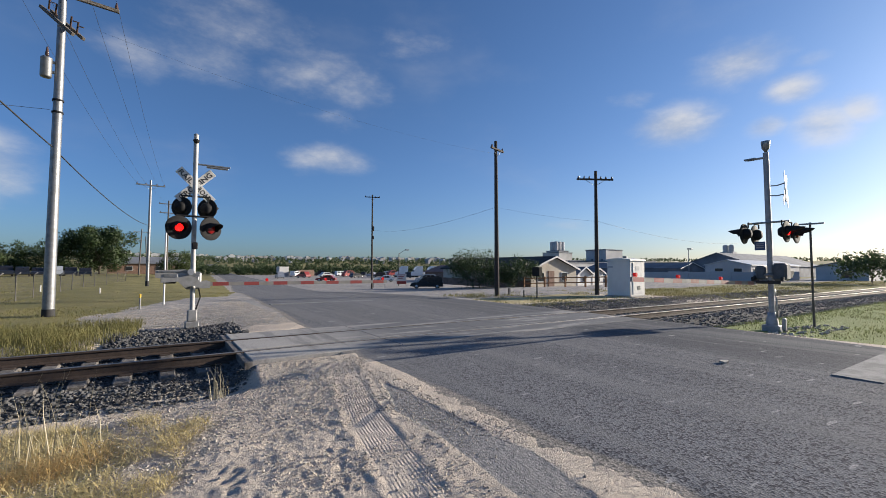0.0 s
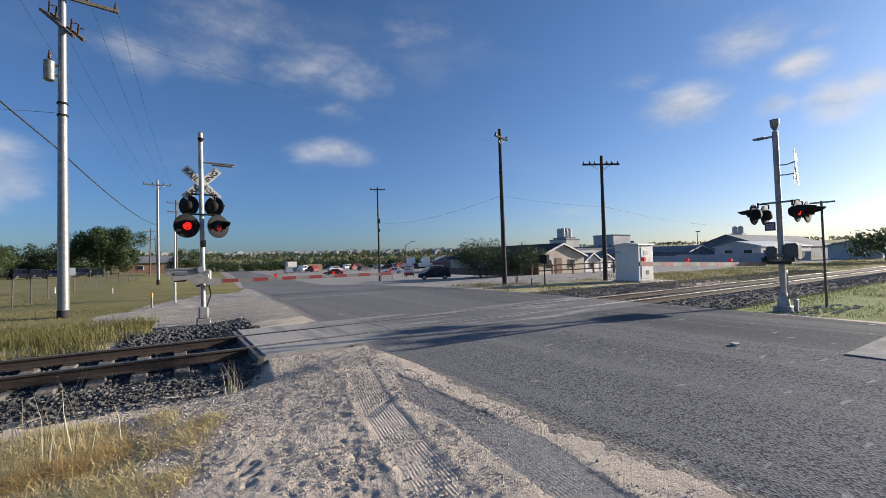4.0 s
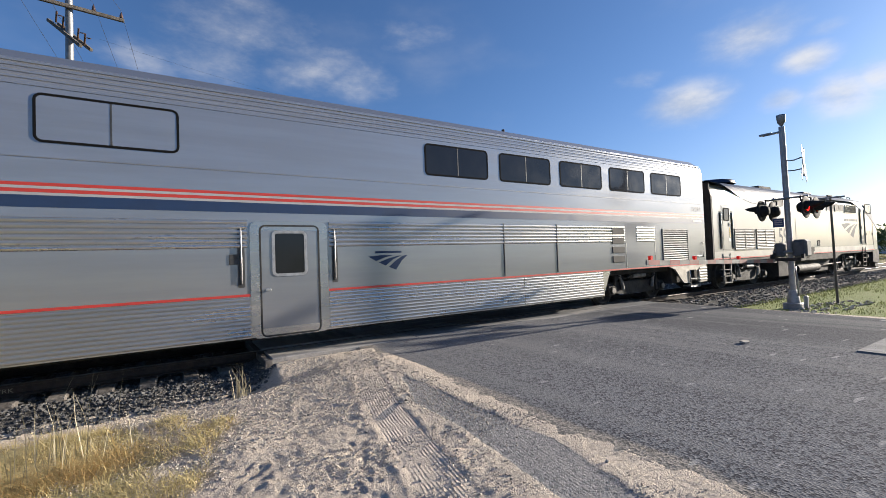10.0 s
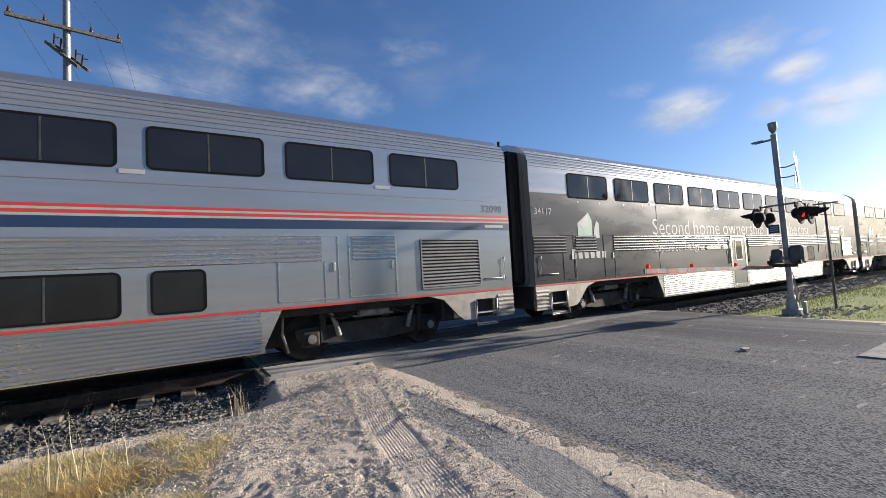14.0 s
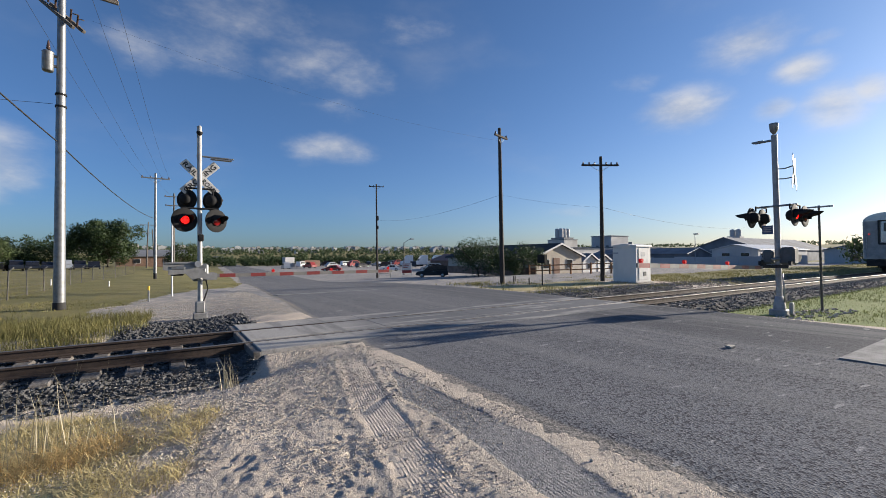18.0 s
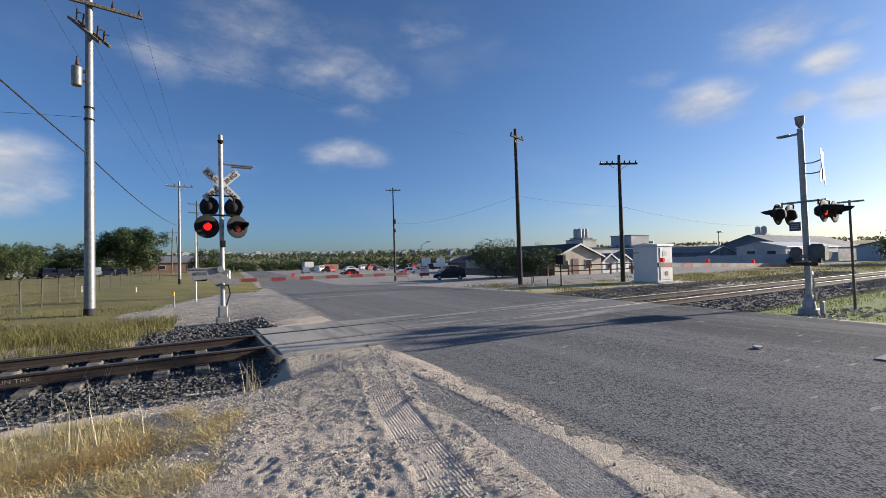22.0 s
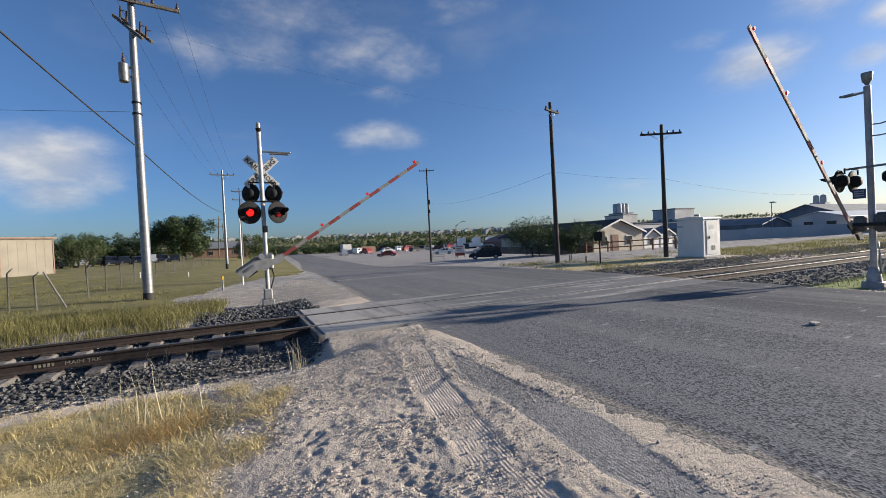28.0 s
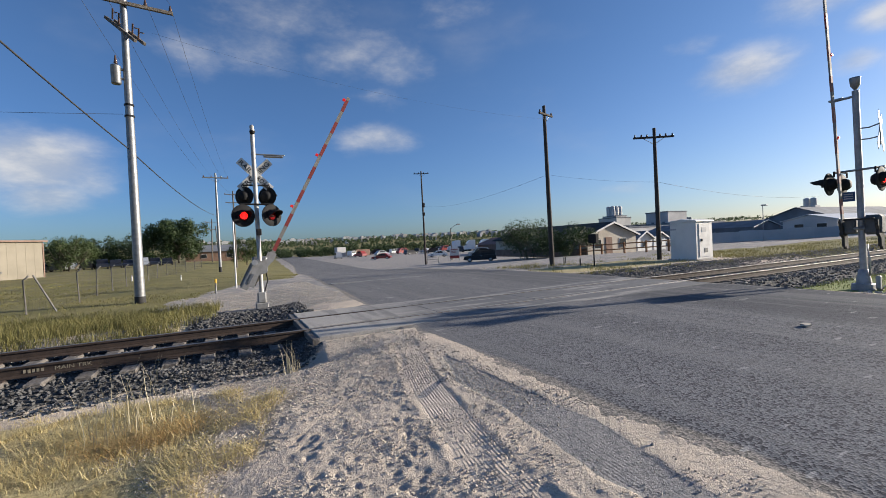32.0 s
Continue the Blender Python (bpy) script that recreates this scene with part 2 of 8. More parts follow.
M_CREAM = material("white lettering film", (0.38, 0.38, 0.39), (0.33, 0.33, 0.34), 4, 0.5)
M_MINT = material("pale green film", (0.20, 0.37, 0.31), (0.17, 0.32, 0.27), 4, 0.5)
M_YELLOW = material("yellow safety film", (0.70, 0.42, 0.03), (0.6, 0.36, 0.03), 4, 0.5)
M_HANDRAIL = material("handrail", (0.45, 0.45, 0.45), (0.3, 0.3, 0.3), 8, 0.4, 0.6)


# ---- mesh helpers ----
class Geo:
    """Collects vertices and faces of one mesh."""

    def __init__(self):
        self.v, self.f, self.s = [], [], []

    def add(self, verts, faces, smooth=False):
        o = len(self.v)
        self.v.extend(verts)
        self.f.extend([tuple(i + o for i in q) for q in faces])
        self.s.extend([smooth] * len(faces))
        return self

    def box(self, x0, x1, y0, y1, z0, z1, bev=0.0):
        x0, x1, y0, y1, z0, z1 = min(x0, x1), max(x0, x1), min(y0, y1), max(y0, y1), min(z0, z1), max(z0, z1)
        b = min(bev, (x1 - x0) * .45, (y1 - y0) * .45, (z1 - z0) * .45)
        if b <= 0:
            c = [(x, y, z) for z in (z0, z1) for y in (y0, y1) for x in (x0, x1)]
            return self.add(c, [(0, 2, 3, 1), (4, 5, 7, 6), (0, 1, 5, 4), (2, 6, 7, 3), (0, 4, 6, 2), (1, 3, 7, 5)])
        idx, verts = {}, []
        for sx in (0, 1):
            for sy in (0, 1):
                for sz in (0, 1):
                    for ax in range(3):
                        p = [(x0, x1)[sx], (y0, y1)[sy], (z0, z1)[sz]]
                        for a2, s in enumerate((sx, sy, sz)):
                            if a2 != ax:
                                p[a2] += b if s == 0 else -b
                        idx[sx, sy, sz, ax] = len(verts)
                        verts.append(tuple(p))
        fs = []
        for ax in range(3):
            o1, o2 = [a for a in range(3) if a != ax]
            for s in (0, 1):
                ring = []
                for q1, q2 in ((0, 0), (1, 0), (1, 1), (0, 1)):
                    key = [0, 0, 0]
                    key[ax], key[o1], key[o2] = s, q1, q2
                    ring.append(idx[(*key, ax)])
                fs.append(tuple(ring))
        for ax in range(3):      # edges along ax
            o1, o2 = [a for a in range(3) if a != ax]
            for s1 in (0, 1):
                for s2 in (0, 1):
                    k0, k1 = [0, 0, 0], [0, 0, 0]
                    k0[o1] = k1[o1] = s1
                    k0[o2] = k1[o2] = s2
                    k1[ax] = 1
                    fs.append((idx[(*k0, o1)], idx[(*k1, o1)], idx[(*k1, o2)], idx[(*k0, o2)]))
        for sx in (0, 1):
            for sy in (0, 1):
                for sz in (0, 1):
                    fs.append(tuple(idx[sx, sy, sz, a] for a in range(3)))
        return self.add(verts, fs)

    def cyl(self, p0, p1, r0, r1=None, n=12, caps=True):
        r1 = r0 if r1 is None else r1
        p0, p1 = Vector(p0), Vector(p1)
        ax = (p1 - p0).normalized()
        u = ax.orthogonal().normalized()
        w = ax.cross(u)
        ring = [(math.cos(2 * math.pi * i / n), math.sin(2 * math.pi * i / n)) for i in range(n)]
        vs = [tuple(p0 + r0 * (c * u + s * w)) for c, s in ring] + [tuple(p1 + r1 * (c * u + s * w)) for c, s in ring]
        self.add(vs, [(i, (i + 1) % n, n + (i + 1) % n, n + i) for i in range(n)], True)
        if caps:
            self.add(vs, [tuple(range(n - 1, -1, -1)), tuple(range(n, 2 * n))])
        return self

    def lathe(self, centre, ax, prof, n=20):
        """prof: (distance along ax, radius) pairs."""
        c, ax = Vector(centre), Vector(ax).normalized()
        u = ax.orthogonal().normalized()
        w = ax.cross(u)
        vs = []
        for d, r in prof:
            vs += [tuple(c + ax * d + r * (math.cos(2 * math.pi * i / n) * u + math.sin(2 * math.pi * i / n) * w)) for i in range(n)]
        fs = [(j * n + i, j * n + (i + 1) % n, (j + 1) * n + (i + 1) % n, (j + 1) * n + i) for j in range(len(prof) - 1) for i in range(n)]
        return self.add(vs, fs, True)

    def tube(self, pts, r, n=6):
        pts = [Vector(p) for p in pts]
        vs = []
        for i, p in enumerate(pts):
            d = (pts[min(i + 1, len(pts) - 1)] - pts[max(i - 1, 0)]).normalized()
            u = d.cross(Vector((0.013, 0.021, 1))).normalized()
            w = d.cross(u)
            vs += [tuple(p + r * (math.cos(2 * math.pi * k / n) * u + math.sin(2 * math.pi * k / n) * w)) for k in range(n)]
        fs = [(j * n + i, j * n + (i + 1) % n, (j + 1) * n + (i + 1) % n, (j + 1) * n + i) for j in range(len(pts) - 1) for i in range(n)]
        fs += [tuple(range(n - 1, -1, -1)), tuple(range((len(pts) - 1) * n, len(pts) * n))]
        return self.add(vs, fs, True)

    def prism(self, outline, axis, a, b, smooth=False):
        """An outline in the other two axes, drawn from a to b along axis."""
        n = len(outline)
        def at(p, h):
            q = list(p)
            q.insert(axis, h)
            return tuple(q)
        vs = [at(p, a) for p in outline] + [at(p, b) for p in outline]
        self.add(vs, [(i, (i + 1) % n, n + (i + 1) % n, n + i) for i in range(n)], smooth)
        return self.add(vs, [tuple(range(n - 1, -1, -1)), tuple(range(n, 2 * n))])

    def moved(self, m):
        self.v = [tuple(m @ Vector(p)) for p in self.v]
        return self

    def mesh(self, name, mt):
        me = bpy.data.meshes.new(name)
        me.from_pydata(self.v, [], self.f)
        bm = bmesh.new()
        bm.from_mesh(me)
        bmesh.ops.recalc_face_normals(bm, faces=bm.faces[:])
        bm.to_mesh(me)
        bm.free()
        me.polygons.foreach_set("use_smooth", self.s)
        me.materials.append(mt)
        me.update()
        return me


def part(name, geo, mt, parent=None, label=""):
    ob = new(name, geo.mesh(name, mt))
    if parent is not None:
        ob.parent = parent
    if label:
        ob["label"] = label
    return ob


def piece(name, mesh, parent, m=None):
    ob = new(name, mesh)
    ob.parent = parent
    if m is not None:
        ob.matrix_basis = m
    return ob


def thing(name, label, category, m=None, group="", kind=""):
    ob = new(name)
    ob.empty_display_size = 0.2
    if m is not None:
        ob.matrix_basis = m
    return tagged(ob, label, category, group, kind)


def sheet(name, verts, faces, mt, smooth=True):
    me = bpy.data.meshes.new(name)
    me.from_pydata(verts, [], faces)
    me.polygons.foreach_set("use_smooth", [smooth] * len(faces))
    me.materials.append(mt)
    me.update()
    return new(name, me)


def words(text, height, mt, name="lettering", width=None, bold=0.0, align="LEFT"):
    """Text as a flat mesh in x and z, facing -y, standing on its base line at the origin."""
    cu = bpy.data.curves.new(name, "FONT")
    cu.body, cu.size, cu.align_x, cu.offset, cu.resolution_u = text, height / 0.72, align, bold, 3
    ob = bpy.data.objects.new(name, cu)
    scene.collection.objects.link(ob)
    me = bpy.data.meshes.new_from_object(ob.evaluated_get(bpy.context.evaluated_depsgraph_get()))
    bpy.data.objects.remove(ob)
    bpy.data.curves.remove(cu)
    xs = [v.co.x for v in me.vertices]
    k = width / (max(xs) - min(xs)) if width else 1.0
    start = min(xs) if width else 0.0
    for v in me.vertices:
        v.co = Vector(((v.co.x - start) * k, 0, v.co.y))
    me.materials.clear()
    me.materials.append(mt)
    return me


def smooth01(a):
    a = np.clip(a, 0, 1)
    return a * a * (3 - 2 * a)


# ---- the ground, the road and the railway ----
TRACK_Y, RAIL = 9.42, 0.755
ROAD_L = [(-400, 3.0), (7, 3.0), (11.5, 3.2), (14.5, 3.45), (19.8, 3.85), (30, 4.85), (50, 6.9), (91, 11.9), (139, 15.8), (216, 21.6), (420, 36)]
ROAD_R = [(-400, 12.6), (2.5, 12.6), (6.3, 12.95), (12, 13.2), (20, 13.2), (28, 13.9), (40, 15.6), (58, 18.0), (91, 20.4), (139, 23.6), (216, 29), (420, 43.5)]


def road_edge(side, y):
    return np.interp(y, [p[0] for p in side], [p[1] for p in side])


def value_noise(x, y, cell, seed):
    """Smooth random heights in -1..1."""
    rng = np.random.RandomState(seed)
    tab = rng.uniform(-1, 1, (128, 128))
    u, v = np.asarray(x, float) / cell + 1000, np.asarray(y, float) / cell + 1000
    i, j = np.floor(u).astype(int), np.floor(v).astype(int)
    a, b = smooth01(u - i), smooth01(v - j)
    t = lambda p, q: tab[p % 128, q % 128]
    return (t(i, j) * (1 - a) + t(i + 1, j) * a) * (1 - b) + (t(i, j + 1) * (1 - a) + t(i + 1, j + 1) * a) * b


def slope_z(x, y):
    drop = 1.75 * smooth01((y - 14) / 52.0)
    side = 0.2 + 0.8 * smooth01((x + 6) / 18.0)
    rise = 15 * smooth01((np.hypot(x, y) - 230) / 500.0)
    return -drop * side * smooth01((y - 11) / 8.0) + rise


def ground_z(x, y):
    x, y = np.asarray(x, float), np.asarray(y, float)
    z = slope_z(x, y)
    d = np.abs(y - TRACK_Y)
    sharp = np.maximum(smooth01((1.42 - x) / 0.35), smooth01((x - 12.6) / 0.6))      # away from the crossing
    gentle = np.maximum(smooth01((2.9 - x) / 2.6), smooth01((x - 12.6) / 1.5))
    far_out = smooth01((d - 1.75) / 0.8)
    off = sharp * (1 - far_out) + gentle * far_out
    low = 0.045 * smooth01((1.1 - x) / 0.4)
    bed = np.where(d < 1.45, -0.19 - low, -0.19 - low - (0.24 - low) * smooth01((d - 1.45) / 1.1))
    amb = np.where(y < TRACK_Y, -0.14 - 0.16 * smooth01((0.8 - x) / 2.2) - 0.10 * smooth01((x - 13) / 2), -0.16)
    wide = smooth01((d - 2.1) / 1.3)
    z = z + off * ((1 - wide) * bed + wide * amb * smooth01((14 - d) / 9.0))
    onroad = smooth01((x - road_edge(ROAD_L, y) - 0.12) / 0.4) * smooth01((road_edge(ROAD_R, y) - 0.05 - x) / 0.35)
    z = z - onroad * 0.045
    panel = smooth01((x - 1.15) / 0.15) * smooth01((12.9 - x) / 0.15) * smooth01((1.9 - d) / 0.15)
    return z - panel * np.clip(0.12 + z, 0, 1)


# a tyre track that swings from the shoulder on to the road, and a deeper, darker rut beside the asphalt
TYRE_Y, TYRE_X = (0.0, 2.0, 2.7, 3.5, 4.3, 5.0, 6.5, 7.6, 9.0), (1.5, 1.57, 1.64, 1.78, 1.92, 2.09, 2.50, 2.78, 3.0)
RUT_Y, RUT_X, RUT_W = (0.0, 2.1, 2.7, 3.5, 4.4, 5.0, 5.6), (2.3, 2.40, 2.48, 2.50, 2.50, 2.60, 2.7), (0.2, 0.23, 0.26, 0.22, 0.25, 0.10, 0.02)


def tyre_across(x, y):
    return x - np.interp(y, TYRE_Y, TYRE_X)


def tread_zone(x, y):
    q = np.abs(tyre_across(x, y)) / 0.20
    a = smooth01((1.05 - q) / 0.25)
    b = 0.45 * rut_zone(x, y) * smooth01((3.3 - y) / 0.6)
    return np.maximum(a, b) * smooth01((7.3 - y) / 0.8)


def rut_zone(x, y):
    q = np.abs(x + 0.05 * value_noise(x, y, 0.35, 16) - np.interp(y, RUT_Y, RUT_X)) / np.interp(y, RUT_Y, RUT_W)
    main = smooth01((1.12 - q) / 0.35) * smooth01((5.5 - y) / 0.3)
    along = np.clip(((x - 1.81) * 0.44 + (y - 4.23) * 0.37) / 0.33, 0, 1)
    hook = smooth01((0.085 - np.hypot(x - 1.81 - 0.5 * along, y - 4.23 - 0.4 * along)) / 0.05)
    return np.maximum(main, hook * 0.9)


def dark_patch_zone(x, y):
    return smooth01((1.0 - np.hypot((x - 1.5) / 0.42, (y - 5.75) / 0.95) + 0.3 * value_noise(x, y, 0.3, 17)) / 0.6)


def near_relief(x, y):
    """Hummocks, scuffed pits, tyre tracks and the rut of the trodden shoulder."""
    near = smooth01((3.25 - x) / 0.3) * smooth01((x + 4) / 1.0) * smooth01((7.6 - y) / 1.2) * smooth01((y + 0.5) / 1.0)
    lumpy = smooth01((x - 0.2) / 0.5) * smooth01((2.0 - x) / 0.35) * smooth01((5.0 - y) / 0.8)
    h = 0.012 * value_noise(x, y, 0.5, 1) + 0.006 * value_noise(x, y, 0.17, 2) + (0.003 + 0.003 * lumpy) * value_noise(x, y, 0.075, 3)
    h = h + 0.003 * value_noise(x, y, 0.04, 4)
    worn = 0.35 + 0.65 * smooth01((value_noise(x - 0.2 * y, y * 0.3, 0.28, 7) + 0.35) / 0.5)
    pits = np.maximum(0, value_noise(x + 0.25 * y, y * 0.75, 0.075, 5) - 0.38) + 0.9 * np.maximum(0, value_noise(x, y, 0.05, 6) - 0.35)
    h = h - 0.030 * pits * worn * (0.2 + 0.8 * lumpy)
    q = tyre_across(x, y)
    tyre = smooth01((0.23 - np.abs(q)) / 0.05) * smooth01((7.3 - y) / 0.8)
    h = h * (1 - 0.45 * tyre) - 0.004 * tyre + 0.004 * np.exp(-((np.abs(q) - 0.25) / 0.04) ** 2) * smooth01((7.0 - y) / 0.8)
    rut = rut_zone(x, y)
    h = h * (1 - 0.7 * rut) - 0.008 * rut
    return near * h


def lines(spans):
    out = []
    for a, b, step in spans:
        out += list(np.arange(a, b, step))
    return np.array(out)


M_GROUND = bpy.data.materials.new("dusty gravel and dry grass")


def build_ground_material():
    M_GROUND.use_nodes = True
    k = Nodes(M_GROUND.node_tree)
    p = k.n("NewGeometry").outputs["Position"]
    def zone(name):
        nd = k.n("Attribute")
        nd.attribute_name = name
        return nd.outputs["Fac"]
    n1, n2, n3, n4 = k.noise(p, 0.35, 5), k.noise(p, 2.2, 5), k.noise(p, 22, 4, 0.65), k.noise(p, 90, 3, 0.6)
    n5 = k.noise(p, 45, 4, 0.7)
    pale = k.mix(k.ramp(n2, 0.35, 0.7), (0.60, 0.505, 0.405), (0.50, 0.425, 0.345))
    pale = k.mix(k.m("MULTIPLY", k.ramp(n3, 0.48, 0.68), 0.6), pale, (0.36, 0.32, 0.28))
    pale = k.mix(k.m("MULTIPLY", k.ramp(n5, 0.58, 0.68), 0.6), pale, (0.20, 0.185, 0.165))
    pale = k.mix(k.ramp(n4, 0.55, 0.75), pale, (0.62, 0.525, 0.425))
    # darker grey for the rut, the far shoulder and the lot
    rutted = k.mix(k.ramp(n3, 0.42, 0.65), (0.30, 0.283, 0.268), (0.205, 0.20, 0.198))
    rutted = k.mix(k.m("MULTIPLY", k.ramp(n5, 0.58, 0.68), 0.7), rutted, (0.36, 0.34, 0.31))
    dark = k.mix(k.ramp(n3, 0.4, 0.65), (0.045, 0.043, 0.042), (0.11, 0.106, 0.10))
    dry = k.mix(k.ramp(n2, 0.35, 0.7), (0.56, 0.46, 0.24), (0.44, 0.375, 0.20))
    dry = k.mix(k.ramp(n3, 0.42, 0.7), dry, (0.26, 0.21, 0.11))
    field = k.mix(k.ramp(n1, 0.35, 0.65), (0.235, 0.20, 0.086), (0.165, 0.15, 0.060))
    field = k.mix(k.m("MULTIPLY", k.ramp(n3, 0.4, 0.7), 0.6), field, (0.13, 0.125, 0.04))
    green = k.mix(k.ramp(n2, 0.35, 0.7), (0.20, 0.235, 0.075), (0.23, 0.25, 0.09))
    green = k.mix(k.m("MULTIPLY", k.ramp(n3, 0.4, 0.7), 0.6), green, (0.13, 0.17, 0.04))
    col = pale
    for name, c in (("zone_rut", rutted), ("zone_field", field), ("zone_green", green), ("zone_dry", dry), ("zone_ballast", dark)):
        z = k.ramp(k.m("ADD", zone(name), k.m("MULTIPLY", k.m("SUBTRACT", n2, 0.5), 0.7)), 0.35, 0.65)
        col = k.mix(z, col, c)
    b = k.n("BsdfPrincipled", Base_Color=col, Roughness=0.93, Specular_IOR_Level=0.25)
    groove = k.m("SINE", k.m("ADD", k.m("MULTIPLY", zone("tyre_across"), 2 * math.pi / 0.031), k.m("MULTIPLY", k.noise(p, 3.0, 3), 1.8)))
    tread = k.m("MULTIPLY", zone("zone_tread"), k.m("MULTIPLY", k.m("MULTIPLY", groove, k.ramp(k.noise(p, 5.0, 4, 0.6), 0.38, 0.62)), 0.11))
    calm = k.m("SUBTRACT", 1.0, k.m("MULTIPLY", zone("zone_tread"), 0.45))
    hgt = k.m("MULTIPLY", k.m("ADD", k.m("ADD", k.m("MULTIPLY", n3, 0.7), k.m("MULTIPLY", n5, 0.5)), k.m("MULTIPLY", n4, 0.25)), calm)
    hgt = k.m("ADD", hgt, tread)
    bp = k.n("Bump", Height=hgt, Strength=1.0, Distance=0.026)
    k.put(b, "Normal", bp.outputs[0])
    k.n("OutputMaterial", Surface=b.outputs[0])


build_ground_material()


def build_ground():
    xs = lines([(-2600, -300, 230), (-300, -60, 24), (-60, -12, 3), (-12, -3.6, 0.3), (-3.6, -1.2, 0.05), (-1.2, 3.3, 0.019), (3.3, 14.2, 0.4), (14.2, 30, 0.5), (30, 80, 2.5), (80, 300, 14), (300, 2700, 200)])
    ys = lines([(-1200, -100, 200), (-100, -4, 8), (-4, 0.9, 0.35), (0.9, 1.7, 0.05), (1.7, 7.0, 0.021), (7.0, 7.6, 0.05), (7.6, 15, 0.12), (15, 40, 0.7), (40, 120, 3), (120, 420, 12), (420, 2700, 190)])
    X, Y = np.meshgrid(xs, ys)
    fade = smooth01((Y - 0.5) / 1.0)
    Z = ground_z(X, Y) + near_relief(X, Y) * fade
    far = smooth01((np.hypot(X, Y) - 14) / 20)
    Z = Z + far * (0.06 * value_noise(X, Y, 3.1, 8) + 0.10 * value_noise(X, Y, 11, 9)) * smooth01((np.abs(Y - TRACK_Y) - 4) / 6)
    rl, rr = road_edge(ROAD_L, Y), road_edge(ROAD_R, Y)
    clear = smooth01((rl - X) / 2.0) + smooth01((X - rr) / 2.0)
    base = ground_z(X, Y)
    Z = np.where(clear < 1, base + (Z - base) * np.where(Y > 8, clear, 1), Z)
    ny, nx = X.shape
    verts = np.stack([X, Y, Z], -1).reshape(-1, 3)
    i = np.arange(nx * ny).reshape(ny, nx)
    faces = np.stack([i[:-1, :-1], i[:-1, 1:], i[1:, 1:], i[1:, :-1]], -1).reshape(-1, 4)
    ob = sheet("ground", verts.tolist(), faces.tolist(), M_GROUND)
    x, y = verts[:, 0], verts[:, 1]
    d = np.abs(y - TRACK_Y)
    left, right = x < 2, x > 8
    reach = np.where((y < TRACK_Y) & (x < 2), 2.35, 2.9)
    ballast = np.where((x < 1.4) | (x > 12.8), smooth01((reach - d) / 0.7), 0)
    ballast = np.maximum(ballast, smooth01((1.5 - np.abs(y - 12.0)) / 0.8) * smooth01((1.6 - np.abs(x - 0.3)) / 0.8))
    ballast = np.maximum(ballast, 0.8 * smooth01((x - 13.4) / 1) * smooth01((3.4 - np.abs(y - 12.6)) / 1.5) * smooth01((30 - x) / 10))
    dry = left * smooth01((0.35 - x - 0.42 * np.abs(y - 5.1)) / 0.8) * smooth01((7.2 - y) / 0.8)
    dry = np.maximum(dry, smooth01((x - 13.6) / 1.5) * smooth01((2.6 - np.abs(y - 17.2)) / 1.5) * smooth01((26 - x) / 4) * 0.9)
    verge = np.interp(y, [12, 14, 17.5, 20, 25, 28.5, 41, 62, 420], [-1.2, -1.6, -1.6, -.3, 1.8, 3.9, 6.0, 8.6, 35.2])
    field = (x < verge + 2) * smooth01((y - 12.2) / 1.0) * smooth01((verge + .3 * value_noise(x, y, .9, 63) - x) / 1.0)
    field = np.maximum(field, (y > 60) * 0.8 * smooth01((np.hypot(x, y) - 150) / 60))
    field = np.maximum(field, (x < -3) * smooth01((-3 - x) / 3) * (y < 7))
    field = np.maximum(field, (x > 22) * (y < 22) * (y > 11.5) * 0.75 * smooth01((x - 27) / 4))
    field = np.maximum(field, (x < 2.5) * smooth01((-1 - y) / 4))
    green = right * smooth01((x - 14.0) / 1.0) * smooth01((7.4 - y) / 0.8)
    close = (y < 8) & (y > 0) & (x > -1) & (x < 3.4)
    rut = np.where(close, np.maximum(rut_zone(x, y), 0.36 * dark_patch_zone(x, y)), 0)
    rut = np.maximum(rut, 0.60 * smooth01((y - 11.5) / 1.5) * (x < 12))
    rut = np.maximum(rut, 0.60 * smooth01((y - 15) / 4) * (x > 12))
    tread = np.where(close, tread_zone(x, y), 0)
    for name, val in (("zone_rut", rut), ("tyre_across", np.where(close, tyre_across(x, y), 0)), ("zone_tread", tread), ("zone_ballast", ballast), ("zone_dry", dry), ("zone_field", field), ("zone_green", green)):
        at = ob.data.attributes.new(name, "FLOAT", "POINT")
        at.data.foreach_set("value", val.astype(np.float32))
    return tagged(ob, "pale gravel, ballast and dry grass ground", "ground", kind="structure")


build_ground()


